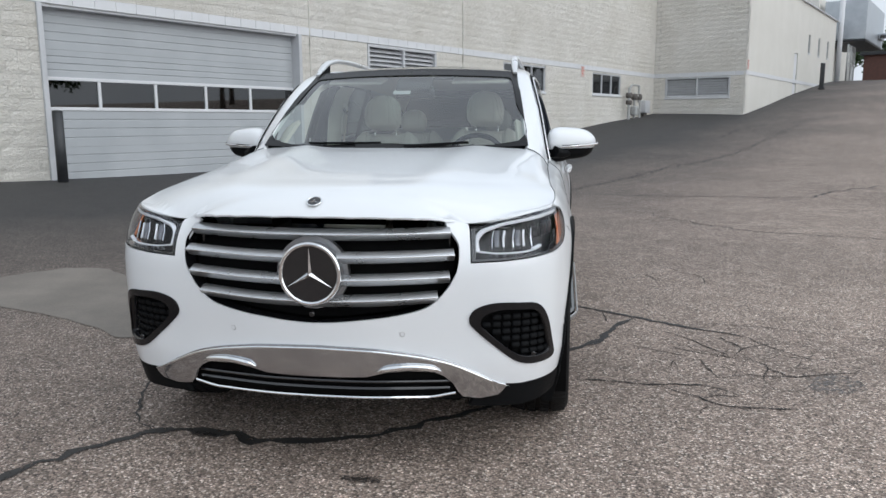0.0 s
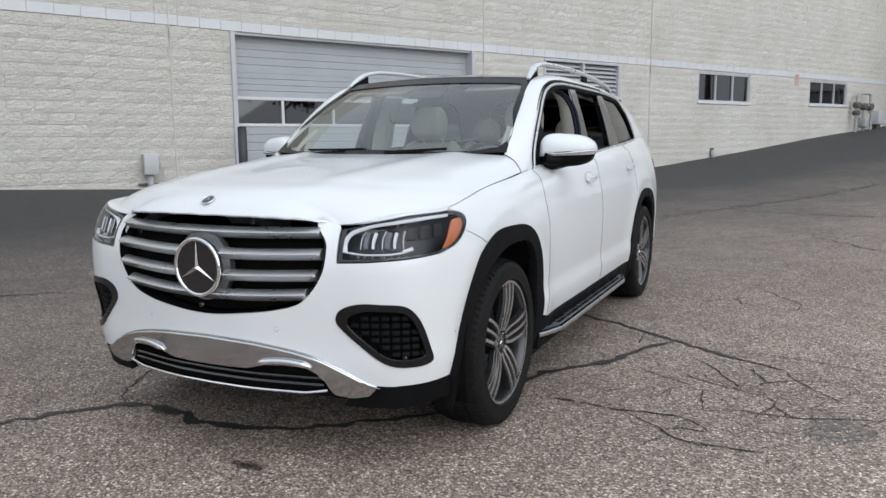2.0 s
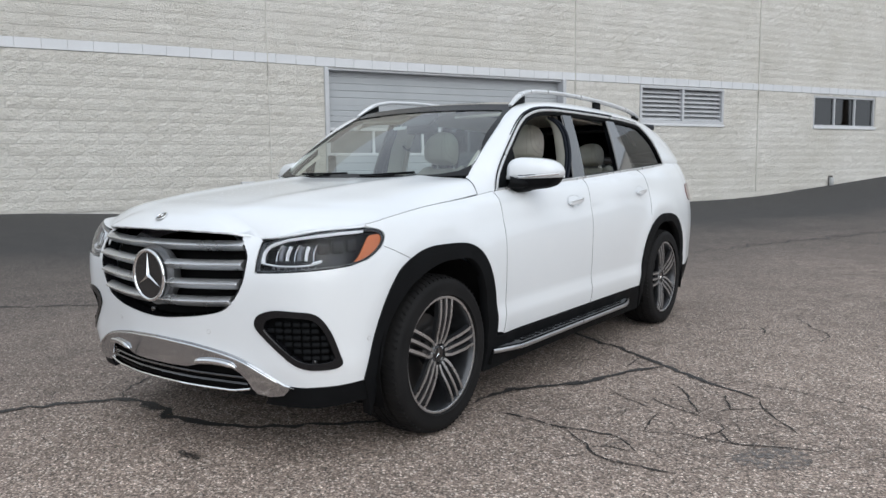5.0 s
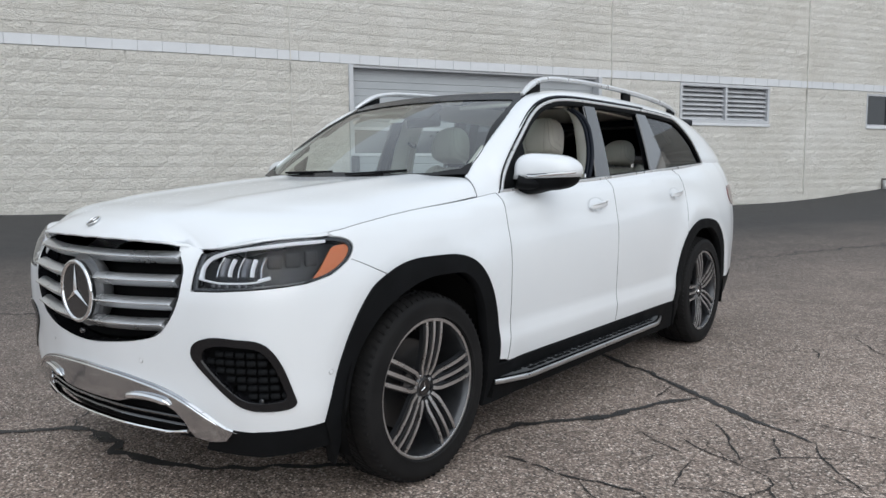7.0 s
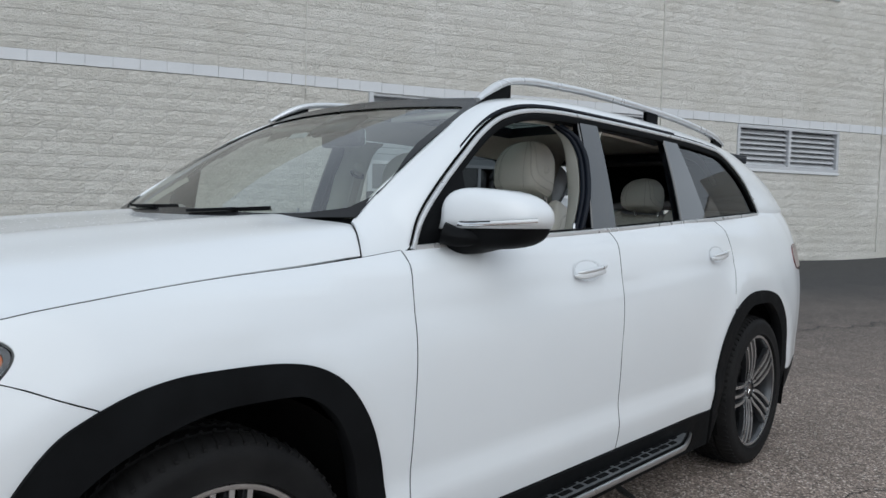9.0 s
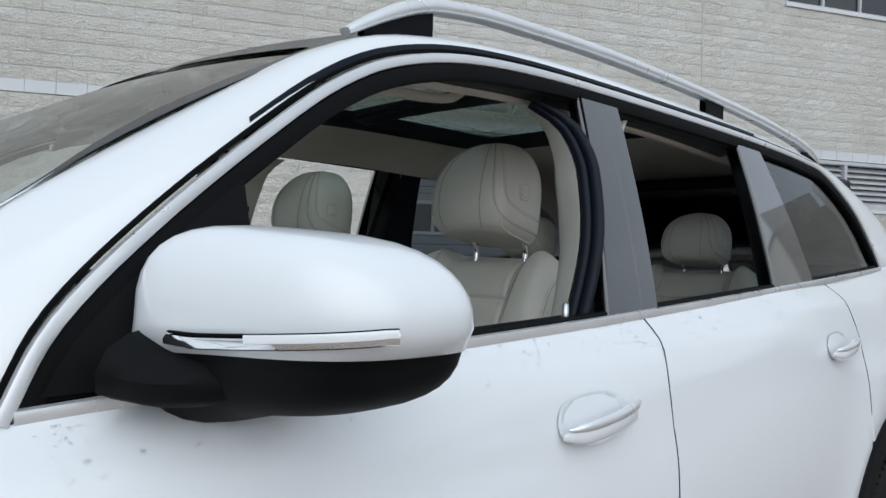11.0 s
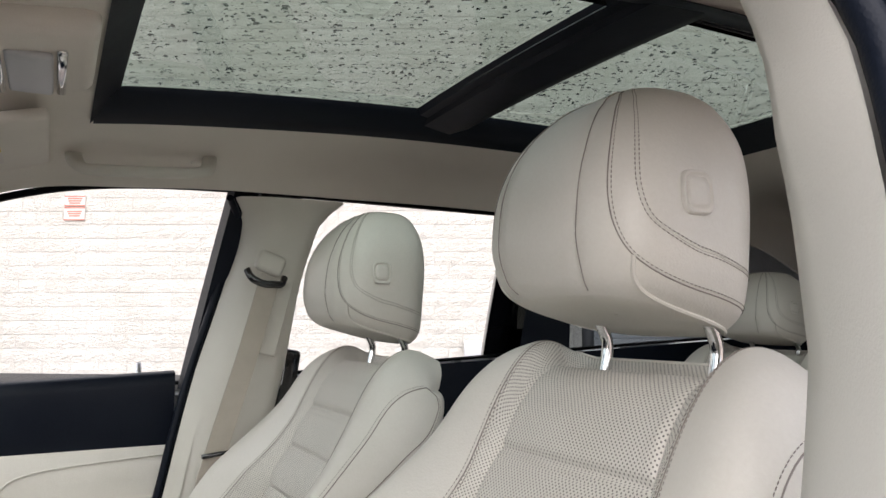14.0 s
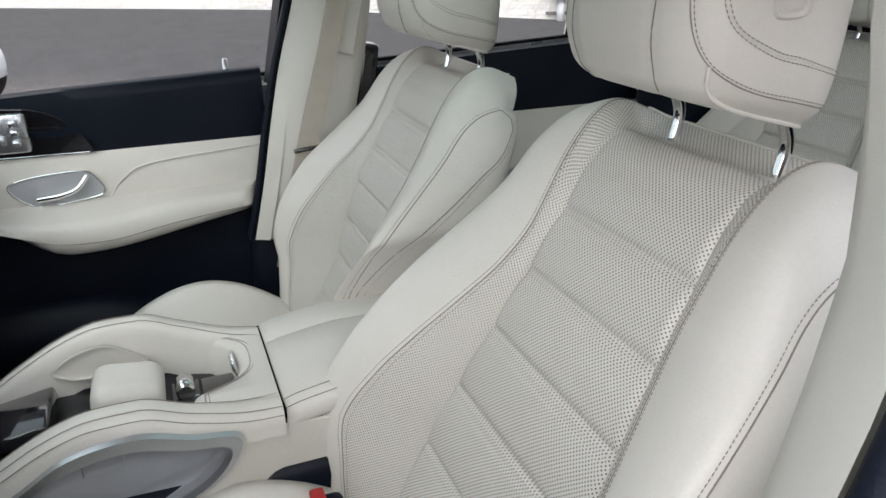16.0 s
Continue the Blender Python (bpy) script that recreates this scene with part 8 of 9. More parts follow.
# B pillars: grained beige covers, belts and black seals
for sgn in (1, -1):
    bp = new("pillar_trim")
    bp.parent = cabin
    zz = np.linspace(.865, 1.632, 30)
    px0 = spl([(.865, .770), (1.0, .780), (1.13, .787), (1.27, .792), (1.36, .786), (1.45, .762), (1.53, .732), (1.59, .690), (1.632, .640)])(zz)
    py0 = spl([(.865, 1.530), (1.0, 1.552), (1.13, 1.580), (1.27, 1.626), (1.36, 1.658), (1.45, 1.686), (1.53, 1.700), (1.59, 1.698), (1.632, 1.664)])(zz)
    if sgn < 0:
        px0 = spl([(.865, .742), (1.5, .742), (1.58, .715), (1.632, .650)])(zz)
        py0 = spl([(.865, 1.538), (1.0, 1.572), (1.13, 1.600), (1.27, 1.634), (1.40, 1.674), (1.53, 1.708), (1.60, 1.714), (1.632, 1.690)])(zz)
    xs_ = spl([(.865, .715), (1.0, .705), (1.13, .695), (1.27, .682), (1.36, .668), (1.45, .655), (1.53, .640), (1.59, .622), (1.632, .606)])(zz)
    f1 = spl([(.865, 1.79), (1.13, 1.795), (1.27, 1.820), (1.36, 1.832), (1.45, 1.845), (1.53, 1.865), (1.59, 1.885), (1.632, 1.930)])(zz)
    ahead = .034 * np.clip((zz - 1.34) / .14, 0, 1)
    cols = [np.stack(c, -1) for c in ((px0 - .022, py0 + .034, zz), (px0 - .003, py0 + .002, zz), (px0 - .006, py0 + .004, zz), (xs_ + .46 * (px0 - xs_), py0 + .044 - ahead, zz), (xs_ + .11 * (px0 - xs_), py0 + .085 - ahead, zz), (xs_, py0 + .115 - ahead, zz),
                                      (xs_, f1 - .030, zz), (xs_ + .006, f1 - .008, zz), (xs_ + .020, f1, zz), (xs_ + .10, f1 + .012, zz))]
    shaped("cover", crisp(grid_mesh("cover", np.stack(cols, 1) * (sgn, 1, 1)), 60), bp, "beige pillar cover", M["trim_beige"])
    slot_x = float(np.interp(1.40, zz, xs_))
    if sgn < 0:
        part("belt_slot", rbox((.012, .076, .21), (sgn * (slot_x - .001), 1.775, 1.40), .005, 3, Matrix.Rotation(radians(-14), 3, "X")), M["trim_beige"], bp)
        part("belt_slider", rbox((.030, .062, .046), (sgn * (float(np.interp(1.47, zz, xs_)) - .010), 1.768, 1.492), .012, 3, Matrix.Rotation(radians(-22), 3, "X")), M["trim_beige"], bp)
    ring_c = spl([(0, sgn * .640, 1.718, 1.478), (1, sgn * .630, 1.728, 1.458), (2, sgn * .628, 1.760, 1.446), (3, sgn * .630, 1.788, 1.446), (4, sgn * .640, 1.800, 1.462)])(np.linspace(0, 4, 17))
    if sgn < 0:
        shaped("belt_ring", sweep("belt_ring", ring_c, ring2d(.007, .008, 8, 2)), bp, "", M["gloss_black"])
    strap = spl([(0, sgn * .632, 1.763, 1.450), (1, sgn * .640, 1.722, 1.293), (2, sgn * .650, 1.668, 1.108), (3, sgn * .67, 1.63, .95), (4, sgn * .70, 1.60, .80)])(np.linspace(0, 4, 24))
    if sgn > 0:
        strap = strap[12:]
    shaped("belt_strap", sweep("belt_strap", strap, [(-.002, -.022), (.002, -.022), (.002, .022), (-.002, .022)], (0, 1, 0)), bp, "", M["webbing"])
    part("belt_guide", rod(.005, (sgn * .645, 1.636, 1.092), (sgn * .655, 1.72, 1.100), 8), M["gloss_black"], bp)
    part("lower_cover", rbox((.06, .30, .42), (sgn * .80, 1.68, .66), .02), M["navy"], bp)
    part("latch_module", rbox((.05, .045, .16), (sgn * .745, 1.832, 1.225), .01, 2, Matrix.Rotation(radians(-9), 3, "X")), M["gloss_black"], bp)
    # black door seals beside the pillar
    for dy, dx, r in ((.008, .008, .008), (.018, .026, .010)):
        P = np.stack([px0 + dx, py0 + dy, zz], -1)[10:] if sgn > 0 else np.stack([px0 + dx, py0 + dy - .016, zz], -1)
        shaped("door_seal", sweep("door_seal", P * (sgn, 1, 1), ring2d(r, r * 1.3, 10), (1, 0, 0)), bp, "", M["navy"])
    q = np.array([(y, z) for y, z in dlo_top if .9 < y < 1.80])
    P = side(q[:, 0], q[:, 1] - (.030 if sgn > 0 else .004)) - np.array([.030 if sgn > 0 else .02, 0, 0])
    if sgn > 0:
        shaped("upper_seal", sweep("upper_seal", P * (sgn, 1, 1), ring2d(.012, .014, 10), (1, 0, 0)), bp, "", M["navy"])
    q = np.array([(y, z) for y, z in dlo_top if 1.86 < y < 2.5])
    P = side(q[:, 0], q[:, 1] - (.030 if sgn > 0 else .004)) - np.array([.030 if sgn > 0 else .02, 0, 0])
    if sgn > 0:
        shaped("upper_seal", sweep("upper_seal", P * (sgn, 1, 1), ring2d(.012, .014, 10), (1, 0, 0)), bp, "", M["navy"])
    # black inner face of the window frame along the pillar
    z2 = np.linspace(1.215, 1.655, 14)
    fy = np.interp(z2, [1.22, 1.66], [1.664, 1.738] if sgn > 0 else [1.613, 1.690])
    xo = side(fy, z2)[:, 0]
    if sgn > 0:
        fr_ = np.stack([np.stack([xo - .002, fy + .004, z2], -1), np.stack([xo - .022, fy + .010, z2], -1), np.stack([xo - .026, fy + .030, z2], -1), np.stack([xo - .060, fy + .040, z2], -1), np.stack([xo - .080, fy + .09, z2], -1), np.stack([xo - .006, fy + .10, z2], -1)], 1)
    else:
        fr_ = np.stack([np.stack([xo - .004, fy, z2], -1), np.stack([xo - .050, fy + .008, z2], -1), np.stack([xo - .050, fy + .06, z2], -1), np.stack([xo - .006, fy + .075, z2], -1)], 1)
    shaped("frame_face", crisp(grid_mesh("frame_face", fr_ * (sgn, 1, 1)), 40), bp, "", M["navy"])

# door linings
YD = np.linspace(.72, 1.600, 30)
ARM_LOW = spl([(.72, .985), (.95, .975), (1.02, .958), (1.06, .932), (1.10, .903), (1.15, .889), (1.25, .893), (1.33, .903), (1.42, .917), (1.57, .943)])
ARM_SEAM = spl([(.72, .990), (1.0, .965), (1.06, .945), (1.12, .926), (1.22, .921), (1.36, .937), (1.57, .957)])
ARM_TOP = spl([(.72, .995), (1.0, .975), (1.08, .964), (1.20, .964), (1.36, .978), (1.57, .988)])
for sgn in (1, -1):
    dl = new("door_lining")
    dl.parent = cabin
    ysill = np.array([float(BELT(y)) for y in YD])
    up = []
    for y, zs in zip(YD, ysill):
        hi = .012 if sgn > 0 else .044
        up.append([(float(XB(y)) - .012, y, zs + .002), (float(XB(y)) - .026, y, zs + hi - .010), (float(XB(y)) - .042, y, zs + hi), (float(XB(y)) - .062, y, zs + hi - .006), (.788, y, zs + hi - .03), (.792, y, zs - .05), (.812, y, 1.098)])
    shaped("upper_trim", crisp(grid_mesh("upper_trim", np.array(up) * (sgn, 1, 1)), 70), dl, "dark blue-black soft upper trim", M["navy"])
    mid = [[(.812, y, 1.098), (.806, y, 1.09), (.805, y, 1.03), (.802, y, .975)] for y in YD]
    shaped("middle_trim", crisp(grid_mesh("middle_trim", np.array(mid) * (sgn, 1, 1)), 70), dl, "cream leather middle trim", M["cream"])
    arm = []
    for y in np.concatenate([YD[YD < 1.52], np.linspace(1.52, 1.562, 7)]):
        low_, seam_, top_ = (float(f(y)) for f in (ARM_LOW, ARM_SEAM, ARM_TOP))
        end = math.sqrt(max(0, 1 - (max(0, y - 1.52) / .042)**2))
        near = .804 - (.066 + .022 * math.exp(-((y - 1.20) / .16)**2)) * end
        arm.append([(.804, y, .994), (.786 if end > .3 else .800, y, .987), (.75 * near + .25 * .80, y, top_ + .006), (.92 * near + .08 * .80, y, top_ - .002), (near, y, top_ - .014), (near - .003, y, seam_), (near + .002, y, low_ + .016), (near + .014, y, low_ + .004), (near + .032, y, low_), (.806, y, low_ + .006)])
    arm = np.array(arm)
    shaped("armrest", crisp(grid_mesh("armrest", arm * (sgn, 1, 1)), 75), dl, "cream leather door armrest", M["cream"])
    stitch("seam", (arm[:-4, 5] + np.array([-.0005, 0, 0])) * (sgn, 1, 1), dl, .0009)
    low = [[(.808, y, .955), (.812, y, .80), (.80, y, .60), (.82, y, .45)] for y in YD]
    shaped("lower_trim", crisp(grid_mesh("lower_trim", np.array(low) * (sgn, 1, 1)), 60), dl, "", M["navy"])
    pocket = []
    for y in np.linspace(.74, 1.50, 20):
        h = .74 - .10 * max(0, (y - 1.2) / .3)
        pocket.append([(.80, y, h + .02), (.755, y, h), (.745, y, h - .08), (.78, y, .45)])
    shaped("door_pocket", crisp(grid_mesh("door_pocket", np.array(pocket) * (sgn, 1, 1)), 60), dl, "", M["navy"])
    # curved trim crease, stitch lines, bright strip
    cr = spl([(0, 1.235, .985), (1, 1.27, 1.03), (2, 1.34, 1.062), (3, 1.59, 1.080)])(np.linspace(0, 3, 30))
    stitch("crease", np.stack([np.full(30, .803), cr[:, 0], cr[:, 1]], -1) * (sgn, 1, 1), dl, .002, M["cream"])
    ys = np.linspace(.74, 1.215, 16)
    shaped("bright_strip", sweep("bright_strip", np.stack([np.full(16, .808), ys, 1.100 + .012 * (1.215 - ys)], -1) * (sgn, 1, 1), ring2d(.004, .005, 8)), dl, "", CH)
    wood = [tuple(p) for p in smooth_loop([(.74, 1.112), (1.225, 1.106), (1.200, 1.152), (1.155, 1.194), (1.09, 1.212), (.92, 1.216), (.74, 1.21)], 5, corners=(0, 1))]
    flat = lambda y, z: np.stack([.806 - .02 * np.clip((np.asarray(z) - 1.16) / .06, 0, 1) + 0 * np.asarray(y), np.asarray(y, float), np.asarray(z, float)], -1)
    shaped("wood_panel", panel_mesh("wood_panel", wood, flat, .04, .01, flip=True, mirror=sgn < 0, lift=.012), dl, "glossy black trim panel", M["gloss_black"])
    sw = part("seat_switch_block", rbox((.018, .085, .085), (sgn * .782, 1.066, 1.160), .010, 3), M["brushed"], dl)
    for (dy, dz, w, h) in ((-.020, .018, .03, .022), (-.018, -.012, .036, .02), (.018, .022, .018, .014), (.018, .002, .018, .014), (.018, -.020, .018, .014)):
        part("switch", rbox((.010, w, h), (sgn * .770, 1.066 + dy, 1.160 + dz), .004, 2), M["brushed"], sw)
    bl = [tuple(p) for p in smooth_loop([(1.040, 1.040), (1.10, 1.058), (1.195, 1.061), (1.212, 1.050), (1.231, 1.018), (1.222, 1.002), (1.13, .990), (1.08, .995)], 5)]
    flat3 = lambda y, z: np.stack([.802 + 0 * np.asarray(y, float), np.asarray(y, float), np.asarray(z, float)], -1)
    rec = shaped("handle_bowl", panel_mesh("handle_bowl", bl, flat3, .02, .004, flip=True, mirror=sgn < 0, lift=.002), dl, "satin silver door handle bowl", M["bowl_silver"])
    rim3 = np.array([(sgn * .799, y, z) for y, z in bl + bl[:1]])
    shaped("bowl_rim", sweep("bowl_rim", rim3, ring2d(.002, .002, 8)), rec, "", CH)
    pts = spl([(0, sgn * .790, 1.095, 1.008), (1, sgn * .784, 1.140, 1.014), (2, sgn * .786, 1.175, 1.024), (3, sgn * .796, 1.200, 1.050)])(np.linspace(0, 3, 16))
    shaped("pull_handle", sweep("pull_handle", pts, ring2d(.006, .006, 10, 3)), rec, "chrome door pull", CH)
    part("window_switch", rbox((.02, .06, .008), (sgn * .76, 1.07, .967), .003), CH, dl)
    part("lock_pin", rod(.0062, (sgn * .832, 1.553 if sgn > 0 else 1.528, 1.205), (sgn * .832, 1.553 if sgn > 0 else 1.528, 1.250 if sgn > 0 else 1.278), 12, .002), M["satin"], dl)
    # rear door
    yr = np.linspace(1.84, 2.62, 16)
    rr = [[(float(XB(y)) - .012, y, float(BELT(y)) + .002), (float(XB(y)) - .045, y, float(BELT(y)) + .008), (.785, y, float(BELT(y)) - .06), (.79, y, 1.10), (.78, y, 1.09), (.775, y, .95)] for y in yr]
    shaped("rear_lining", crisp(grid_mesh("rear_lining", np.array(rr)[:, :4] * (sgn, 1, 1)), 60), dl, "", M["navy"])
    shaped("rear_lining_low", crisp(grid_mesh("rear_lining_low", np.array(rr)[:, 3:] * (sgn, 1, 1)), 60), dl, "", M["cream"])
    # quarter panels and rear pillar lining
    yq = np.linspace(2.56, 3.75, 14)
    qq = [[(float(XB(y)) - .05, y, float(BELT(y)) + .01), (.70, y, 1.20), (.66, y, .6)] for y in yq]
    shaped("quarter_lining", grid_mesh("quarter_lining", np.array(qq) * (sgn, 1, 1)), cabin, "", M["navy"])
    z3 = np.linspace(1.26, 1.66, 10)
    cp = [[(float(side(2.50, z)[0]) - .06, 2.49 + .05 * (z - 1.26), z), (float(side(2.60, z)[0]) - .075, 2.57, z), (float(side(2.7, z)[0]) - .06, 2.66 - .12 * (z - 1.26), z)] for z in z3]
    shaped("pillar_cover", grid_mesh("pillar_cover", np.array(cp) * (sgn, 1, 1)), cabin, "", M["navy"])
    # grab handle
    gh_ = spl([(0, .545, 1.372, 1.690), (.4, .510, 1.380, 1.652), (.8, .496, 1.406, 1.638), (1.2, .492, 1.495, 1.641), (1.6, .496, 1.584, 1.648), (2, .510, 1.610, 1.662), (2.4, .550, 1.618, 1.704)])(np.linspace(0, 2.4, 30))
    hand = shaped("grab_handle", sweep("grab_handle", gh_ * (sgn, 1, 1), ring2d(.014, .010, 12, 3), (0, 0, 1)), cabin, "beige grab handle", M["trim_beige"])
    for yf in (1.390, 1.600):
        part("handle_foot", rbox((.040, .040, .030), (sgn * .556, yf, 1.688), .008, 2), M["fabric"], hand)

# sun visors, overhead console, mirror
for sgn in (1, -1):
    vis = part("sun_visor", rbox((.36, .165, .020), (sgn * .40, 1.258, 1.645), .009, 3, Matrix.Rotation(radians(14), 3, "X")), M["fabric"], cabin)
    part("warning_label", rbox((.10, .05, .002), (sgn * .44, 1.246, 1.6305), 0, 1, Matrix.Rotation(radians(14), 3, "X")), M["sign_paper"], vis)
    part("warning_stripe", rbox((.03, .05, .003), (sgn * .38, 1.246, 1.6305), 0, 1, Matrix.Rotation(radians(14), 3, "X")), M["label_yellow"], vis)
oc = part("overhead_console", rbox((.24, .17, .045), (-.02, 1.305, 1.688), .018, 3, Matrix.Rotation(radians(6), 3, "X")), M["fabric"], cabin)
part("console_trim", rbox((.17, .012, .010), (-.04, 1.352, 1.668), .005, 2), CH, oc)
part("console_trim", rbox((.17, .010, .010), (-.04, 1.285, 1.662), .005, 2), CH, oc)
part("console_lamp", rbox((.15, .05, .010), (-.04, 1.318, 1.664), .004, 2), M["bowl_silver"], oc)
rm = new("rear_view_mirror")
rm.parent = cabin
part("stem", rod(.012, (0, 1.16, 1.62), (0, 1.13, 1.58), 10), M["gloss_black"], rm)
part("housing", rbox((.25, .035, .075), (0, 1.125, 1.565), .016, 3), M["gloss_black"], rm)
part("glass", rbox((.23, .004, .058), (0, 1.145, 1.565), .002, 1), M["mirror"], rm)
part("camera_cover", rbox((.22, .15, .035), (0, 1.105, 1.612), .015, 3, Matrix.Rotation(radians(30), 3, "X")), M["gloss_black"], rm)
part("window_label", rbox((.105, .002, .03), (0, 0, 0), .001, 1), M["band"], ws, "pale sticker inside the screen").matrix_world = Matrix.Translation(tuple(screen(-.07, .66) - np.array([0, -.012, .012]))) @ Matrix.Rotation(radians(-42), 4, "X")

# dashboard and steering wheel
dash = new("dashboard")
dash.parent = cabin
yy, xx = np.linspace(.42, .98, 10), np.linspace(-.78, .78, 21)
dg = np.array([[(x, y, 1.195 - .25 * max(0, y - .82)**1.2 + .02 * math.cos(x * 4) * .3 - .02 * (x / .78)**4) for y in yy] + [(x, .99, 1.08), (x, .96, .75)] for x in xx])
shaped("dash_top", crisp(grid_mesh("dash_top", dg), 50), dash, "", M["navy"])
part("screen_panel", rbox((.72, .02, .135), (.16, .90, 1.16), .008, 2, Matrix.Rotation(radians(-12), 3, "X")), M["gloss_black"], dash)
sw_ = new("steering_wheel")
sw_.parent = cabin
sw_.matrix_world = pose(.385, 1.10, 1.135, -24, 0, 0)
shaped("rim", ring_mesh("rim", .182, .016, 48, 12, 1.0), sw_, "", M["navy"])
part("boss", rbox((.15, .05, .11), (0, -.01, 0), .02, 3), M["navy"], sw_)
for a in (0, 180, 270):
    c_, s_ = math.cos(radians(a)), math.sin(radians(a))
    part("spoke", rod(.014, (.06 * c_, 0, .05 * s_), (.175 * c_, 0, .175 * s_), 8), M["brushed"], sw_)
part("column", rod(.05, (0, -.04, 0), (0, -.22, -.02), 12), M["navy"], sw_)

# ---- centre console ----
con = new("centre_console")
con.parent = cabin
TOPC = .955
lid = []
for y in np.concatenate([[1.4675], np.linspace(1.469, 1.86, 24)]):
    zt = TOPC - .002 + .019 * min(1, max(0, (y - 1.468) / .10))**.7 - (.004 if y < 1.4685 else 0)
    lid.append([(-.133, y, zt - .075), (-.137, y, zt - .02), (-.134, y, zt - .006), (-.126, y, zt - .0005), (-.09, y, zt + .001), (-.0625, y, zt + .001), (-.060, y, zt - .0015), (-.057, y, zt + .001), (0, y, zt + .001), (.07, y, zt), (.100, y, zt - .003), (.113, y, zt - .009), (.120, y, zt - .018), (.121, y, zt - .034), (.118, y, zt - .040), (.09, y, zt - .044)])
lid = np.array(lid)
lid_ob = shaped("armrest_lid", crisp(grid_mesh("armrest_lid", lid), 70), con, "cream leather armrest lid", M["cream"])
for j_ in (10, 11):
    stitch("lid_seam", lid[1:, j_] + np.array([.0004, 0, .0004]), lid_ob)
part("lid_front", rbox((.20, .004, .03), (-.008, 1.471, TOPC - .024), .001), M["cream"], lid_ob)
part("lid_shadow_gap", rbox((.244, .40, .012), (-.004, 1.668, TOPC - .043), 0), M["void"], con)
part("console_body", rbox((.256, .42, .050), (-.008, 1.68, .882), .014, 3), M["cream"], con)
part("console_foot", rbox((.270, .98, .40), (-.002, 1.40, .665), .03), M["navy"], con)
# two arched side rails that frame the tray, meeting in a bridge before the lid
RY = spl([(.84, .735), (.95, .812), (1.03, .880), (1.09, .930), (1.14, .962), (1.19, .988), (1.24, 1.002), (1.29, 1.003), (1.35, .983), (1.42, .962), (1.464, .956)])
ryy = np.linspace(.84, 1.464, 60)
for sgn in (1, -1):
    rail_ = []
    for y in ryy:
        z = float(RY(y))
        w = .034 + .012 * max(0, (y - 1.36) / .1)
        rail_.append([(sgn * x, y, z + dz) for x, dz in ((.140 - w, -.085), (.140 - w, -.022), (.142 - w, -.008), (.148 - w, -.001), (.120, .002), (.136, -.002), (.145, -.010), (.149, -.022), (.149, -.040))])
    rail_ = np.array(rail_)
    rail_[..., 0] *= (1 - .105 * np.clip((rail_[..., 1] - 1.33) / .134, 0, 1)**1.3) - (.05 if sgn < 0 else .0) * np.clip((rail_[..., 1] - 1.25) / .2, 0, 1)
    shaped("side_rail", crisp(grid_mesh("side_rail", rail_), 60), con, "cream leather grab rail", M["cream"])
    stitch("seam", rail_[:, 5] + np.array([sgn * .001, 0, .001]), con)
    stitch("seam", rail_[:, 6] + np.array([sgn * .001, 0, .0]), con)
    stitch("seam", rail_[:, 3] + np.array([-sgn * .001, 0, .0005]), con)
    # silver framed opening below the rail
    ring_keys = [(1.405, .948), (1.35, .960), (1.284, .978), (1.21, .968), (1.157, .938), (1.09, .895), (1.0, .815), (.93, .755), (.95, .725), (1.05, .755), (1.16, .800), (1.26, .835), (1.35, .872), (1.395, .910)]
    loop3 = smooth_loop(ring_keys, 5)
    ctr = loop3.mean(0)
    lp = lambda x, fy_, fz_, dz=0: np.stack([np.full(len(loop3), sgn * x), ctr[0] + (loop3[:, 0] - ctr[0]) * fy_, ctr[1] + (loop3[:, 1] - ctr[1]) * fz_ + dz], -1)
    fr3 = np.stack([lp(.150, 1, 1), lp(.157, .99, .97), lp(.157, .93, .82), lp(.150, .91, .77), lp(.143, .90, .75)], 1)
    cav = np.stack([lp(.143, .90, .75), lp(.125, .88, .70, -.004), lp(.112, .80, .5, -.012), lp(.110, .02, .02, -.02)], 1)
    shaped("handle_cavity", grid_mesh("handle_cavity", cav, close_u=True), con, "bright satin handle recess", M["bowl_silver"])
    shaped("handle_frame", crisp(grid_mesh("handle_frame", fr3, close_u=True), 40), con, "satin silver handle surround", M["satin"])
    body_side = [(y, float(RY(y)) - .030) for y in np.linspace(.84, 1.464, 24)] + [(1.60, .912), (1.60, .862), (1.42, .845), (1.34, .822), (1.25, .790), (1.0, .68), (.84, .62)]
    flat2 = lambda y, z: np.stack([.1485 - .028 * np.clip((np.asarray(y, float) - 1.34) / .12, 0, 1), np.asarray(y, float), np.asarray(z, float)], -1)
    shaped("console_side", panel_mesh("console_side", body_side, flat2, .05, .006, mirror=sgn < 0, holes=[[tuple(p) for p in ctr + (loop3 - ctr) * .97]]), con, "", M["cream"])
bg = []
for x in np.linspace(-.112, .112, 29):
    # the tray ends in a round hollow
    yf = 1.424 - .070 * min(1, abs((x + .028) / .084))**3.2
    bg.append([(x, yf - .006, .870), (x, yf - .003, .925), (x, yf + .001, .946), (x, yf + .005, .952), (x, yf + .012, .956), (x, 1.444, .958), (x, 1.464, .956), (x, 1.466, .90)])
bg = np.array(bg)
shaped("bridge", crisp(grid_mesh("bridge", bg), 60), con, "cream leather bridge before the armrest", M["cream"])
stitch("bridge_seam", bg[2:-2, 4] + np.array([0, .004, .001]), con)
stitch("bridge_seam", bg[2:-2, 4] + np.array([0, .009, .0012]), con)
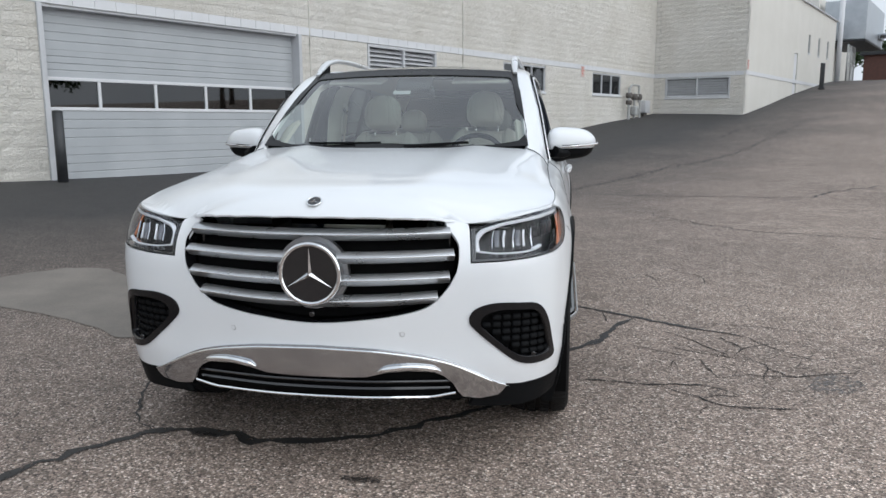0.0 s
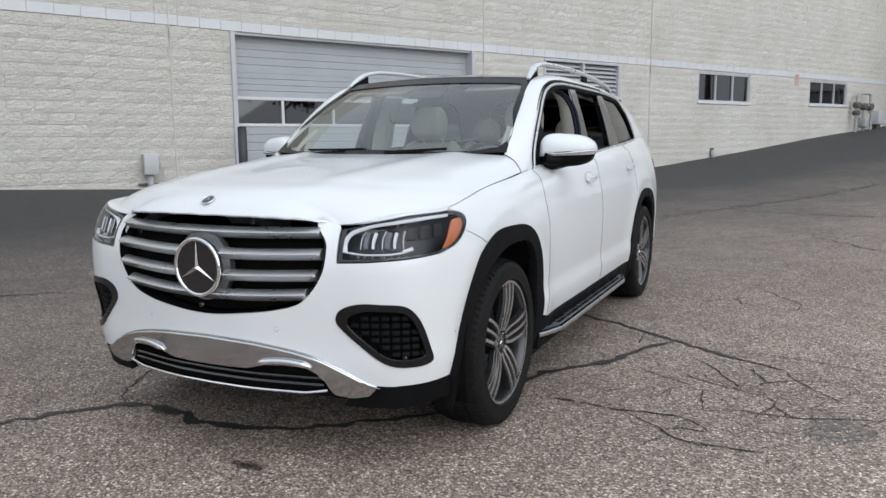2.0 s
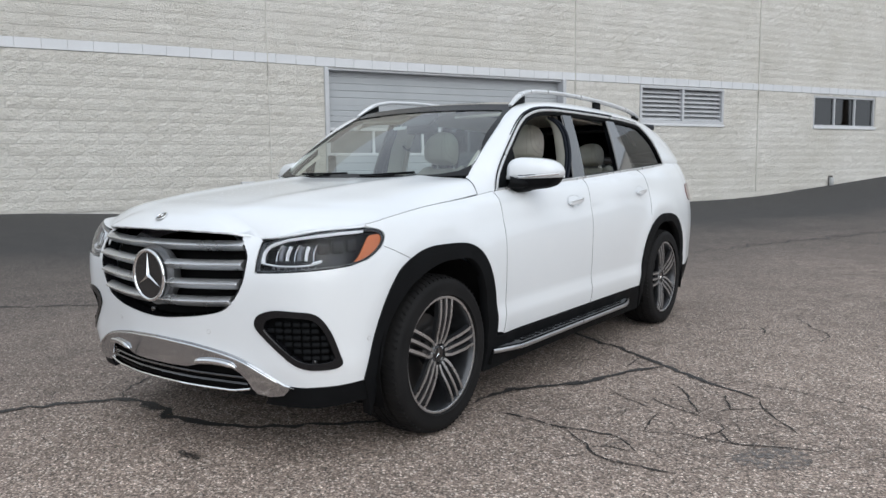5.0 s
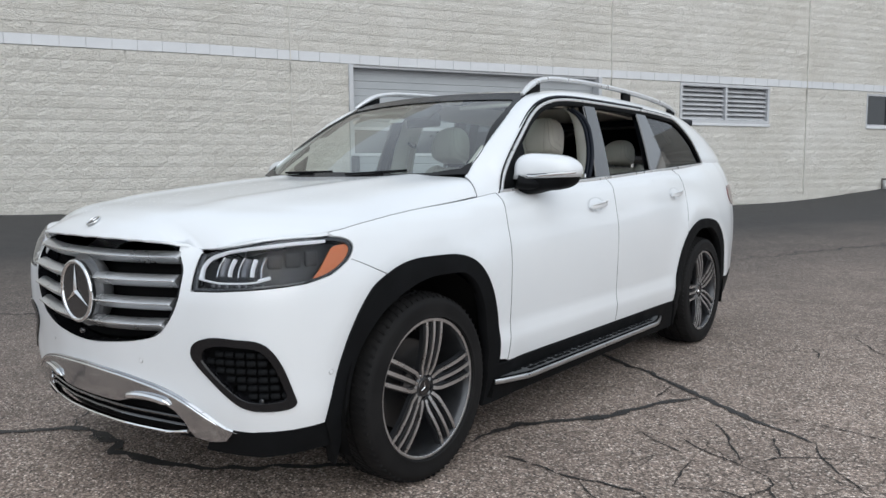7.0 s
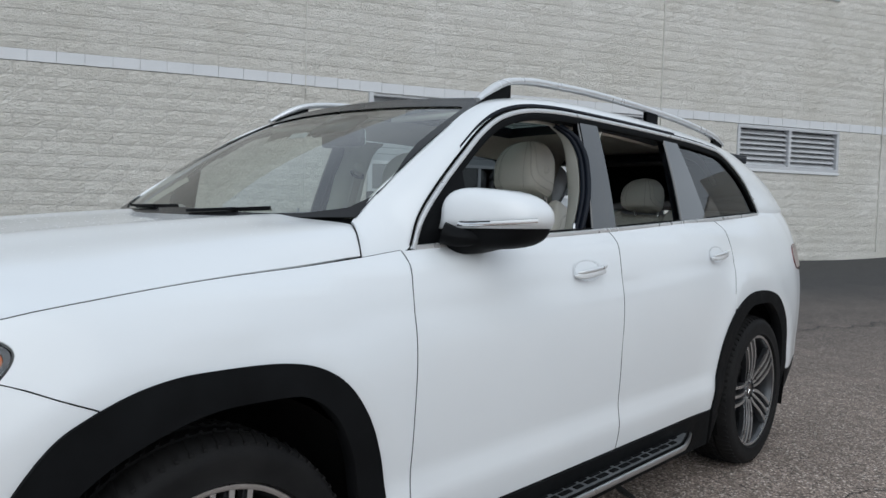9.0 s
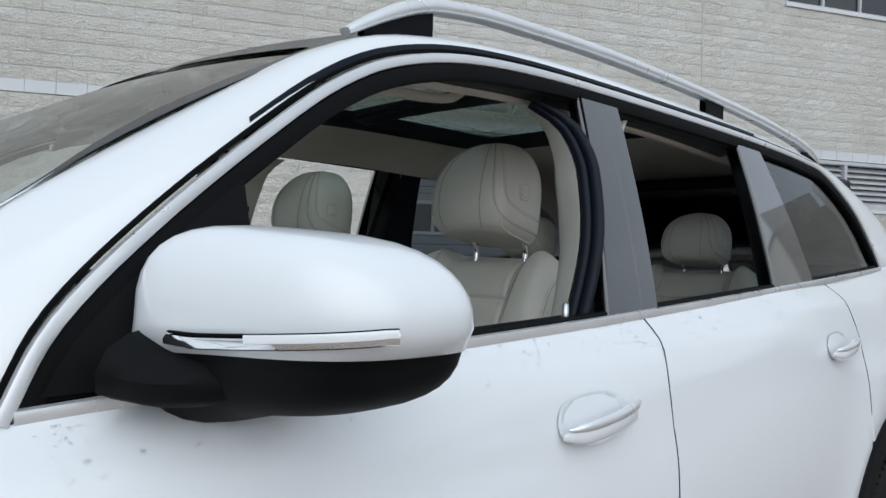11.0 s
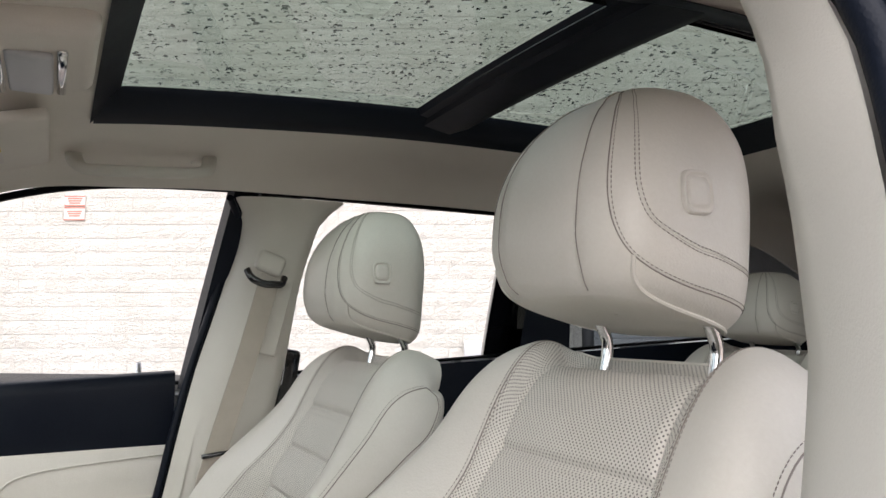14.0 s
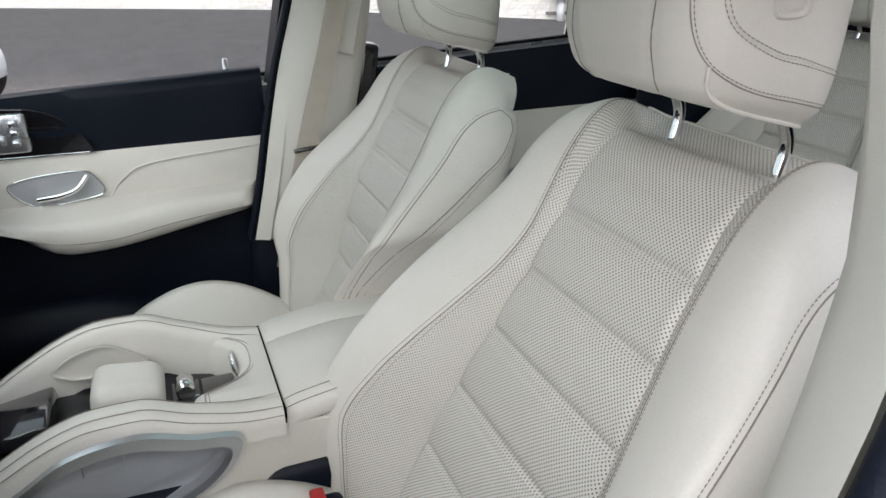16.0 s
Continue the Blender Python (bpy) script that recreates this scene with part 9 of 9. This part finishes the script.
part("lid_gap", rbox((.254, .006, .06), (-.007, 1.4655, .917), 0), M["void"], con)
tr_ = np.array([[(x, y, .905 - .30 * max(0, 1.12 - y) - (.012 if abs(x) < .09 else 0)) for x in np.linspace(-.112, .112, 9)] for y in np.linspace(.84, 1.425, 16)])
shaped("tray", grid_mesh("tray", tr_[::-1]), con, "dark wood console tray", M["wood_dark"])
part("touchpad", rbox((.108, .105, .022), (-.045, 1.118, .910), .006, 2, Matrix.Rotation(radians(10), 3, "X")), M["gloss_black"], con)
palm = part("palm_rest", rbox((.094, .096, .056), (-.014, 1.272, .944), .022, 5, Matrix.Rotation(radians(-7), 3, "X")), M["cream"], con, "cream leather palm rest")
part("palm_trim", rbox((.004, .100, .006), (.034, 1.270, .920), .002, 2, Matrix.Rotation(radians(-7), 3, "X")), CH, palm)
part("roller_bezel", rbox((.062, .040, .006), (-.040, 1.345, .906), .002, 2), M["gloss_black"], con)
part("roller_switch", rod(.0135, (-.060, 1.345, .917), (-.022, 1.345, .917), 20, .003), CH, con)
part("tray_cover", rbox((.070, .048, .006), (-.035, 1.392, .906), .002, 2), M["gloss_black"], con)
bb = part("bridge_button", rbox((.044, .006, .028), (-.045, 1.4185, .937), .004, 3, Matrix.Rotation(radians(14), 3, "X")), CH, con, "chrome-rimmed button")
part("button_face", rbox((.034, .006, .020), (-.045, 1.4165, .937), .003, 2, Matrix.Rotation(radians(14), 3, "X")), M["brushed"], bb)
pd = [tuple(p) for p in smooth_loop([(1.166, .948), (1.192, .967), (1.227, .978), (1.255, .974), (1.300, .945), (1.275, .934), (1.200, .932)], 5, corners=(0, 4))]
shaped("rail_pad", panel_mesh("rail_pad", pd, lambda y, z: np.stack([-.101 + 0 * np.asarray(y, float), np.asarray(y, float), np.asarray(z, float)], -1), .03, .008, flip=True), con, "cream leather pad in the rail", M["cream"])
for i, dx in enumerate((-.028, 0, .028)):
    part("key_mark", rbox((.006, .004, .001), (-.045 + dx, 1.085, .917), 0), M["sign_paper"], con)
part("belt_buckle", rbox((.03, .05, .06), (.172, 1.50, .80), .01), M["navy"], cabin)
part("buckle_button", rbox((.026, .02, .012), (.172, 1.49, .836), .004), M["red_plastic"], cabin)
part("carpet", rbox((1.56, 2.4, .02), (0, 1.9, .44), 0), M["navy"], cabin)
part("load_floor", rbox((1.3, .9, .04), (0, 3.55, .70), .01), M["navy"], cabin)
part("rear_header", rbox((1.24, .40, .05), (-.04, 3.70, 1.650), .01), M["navy"], cabin)
part("third_bench", rbox((1.15, .14, .50), (0, 3.45, .98), .05, 3, Matrix.Rotation(radians(-18), 3, "X")), M["cream"], cabin)
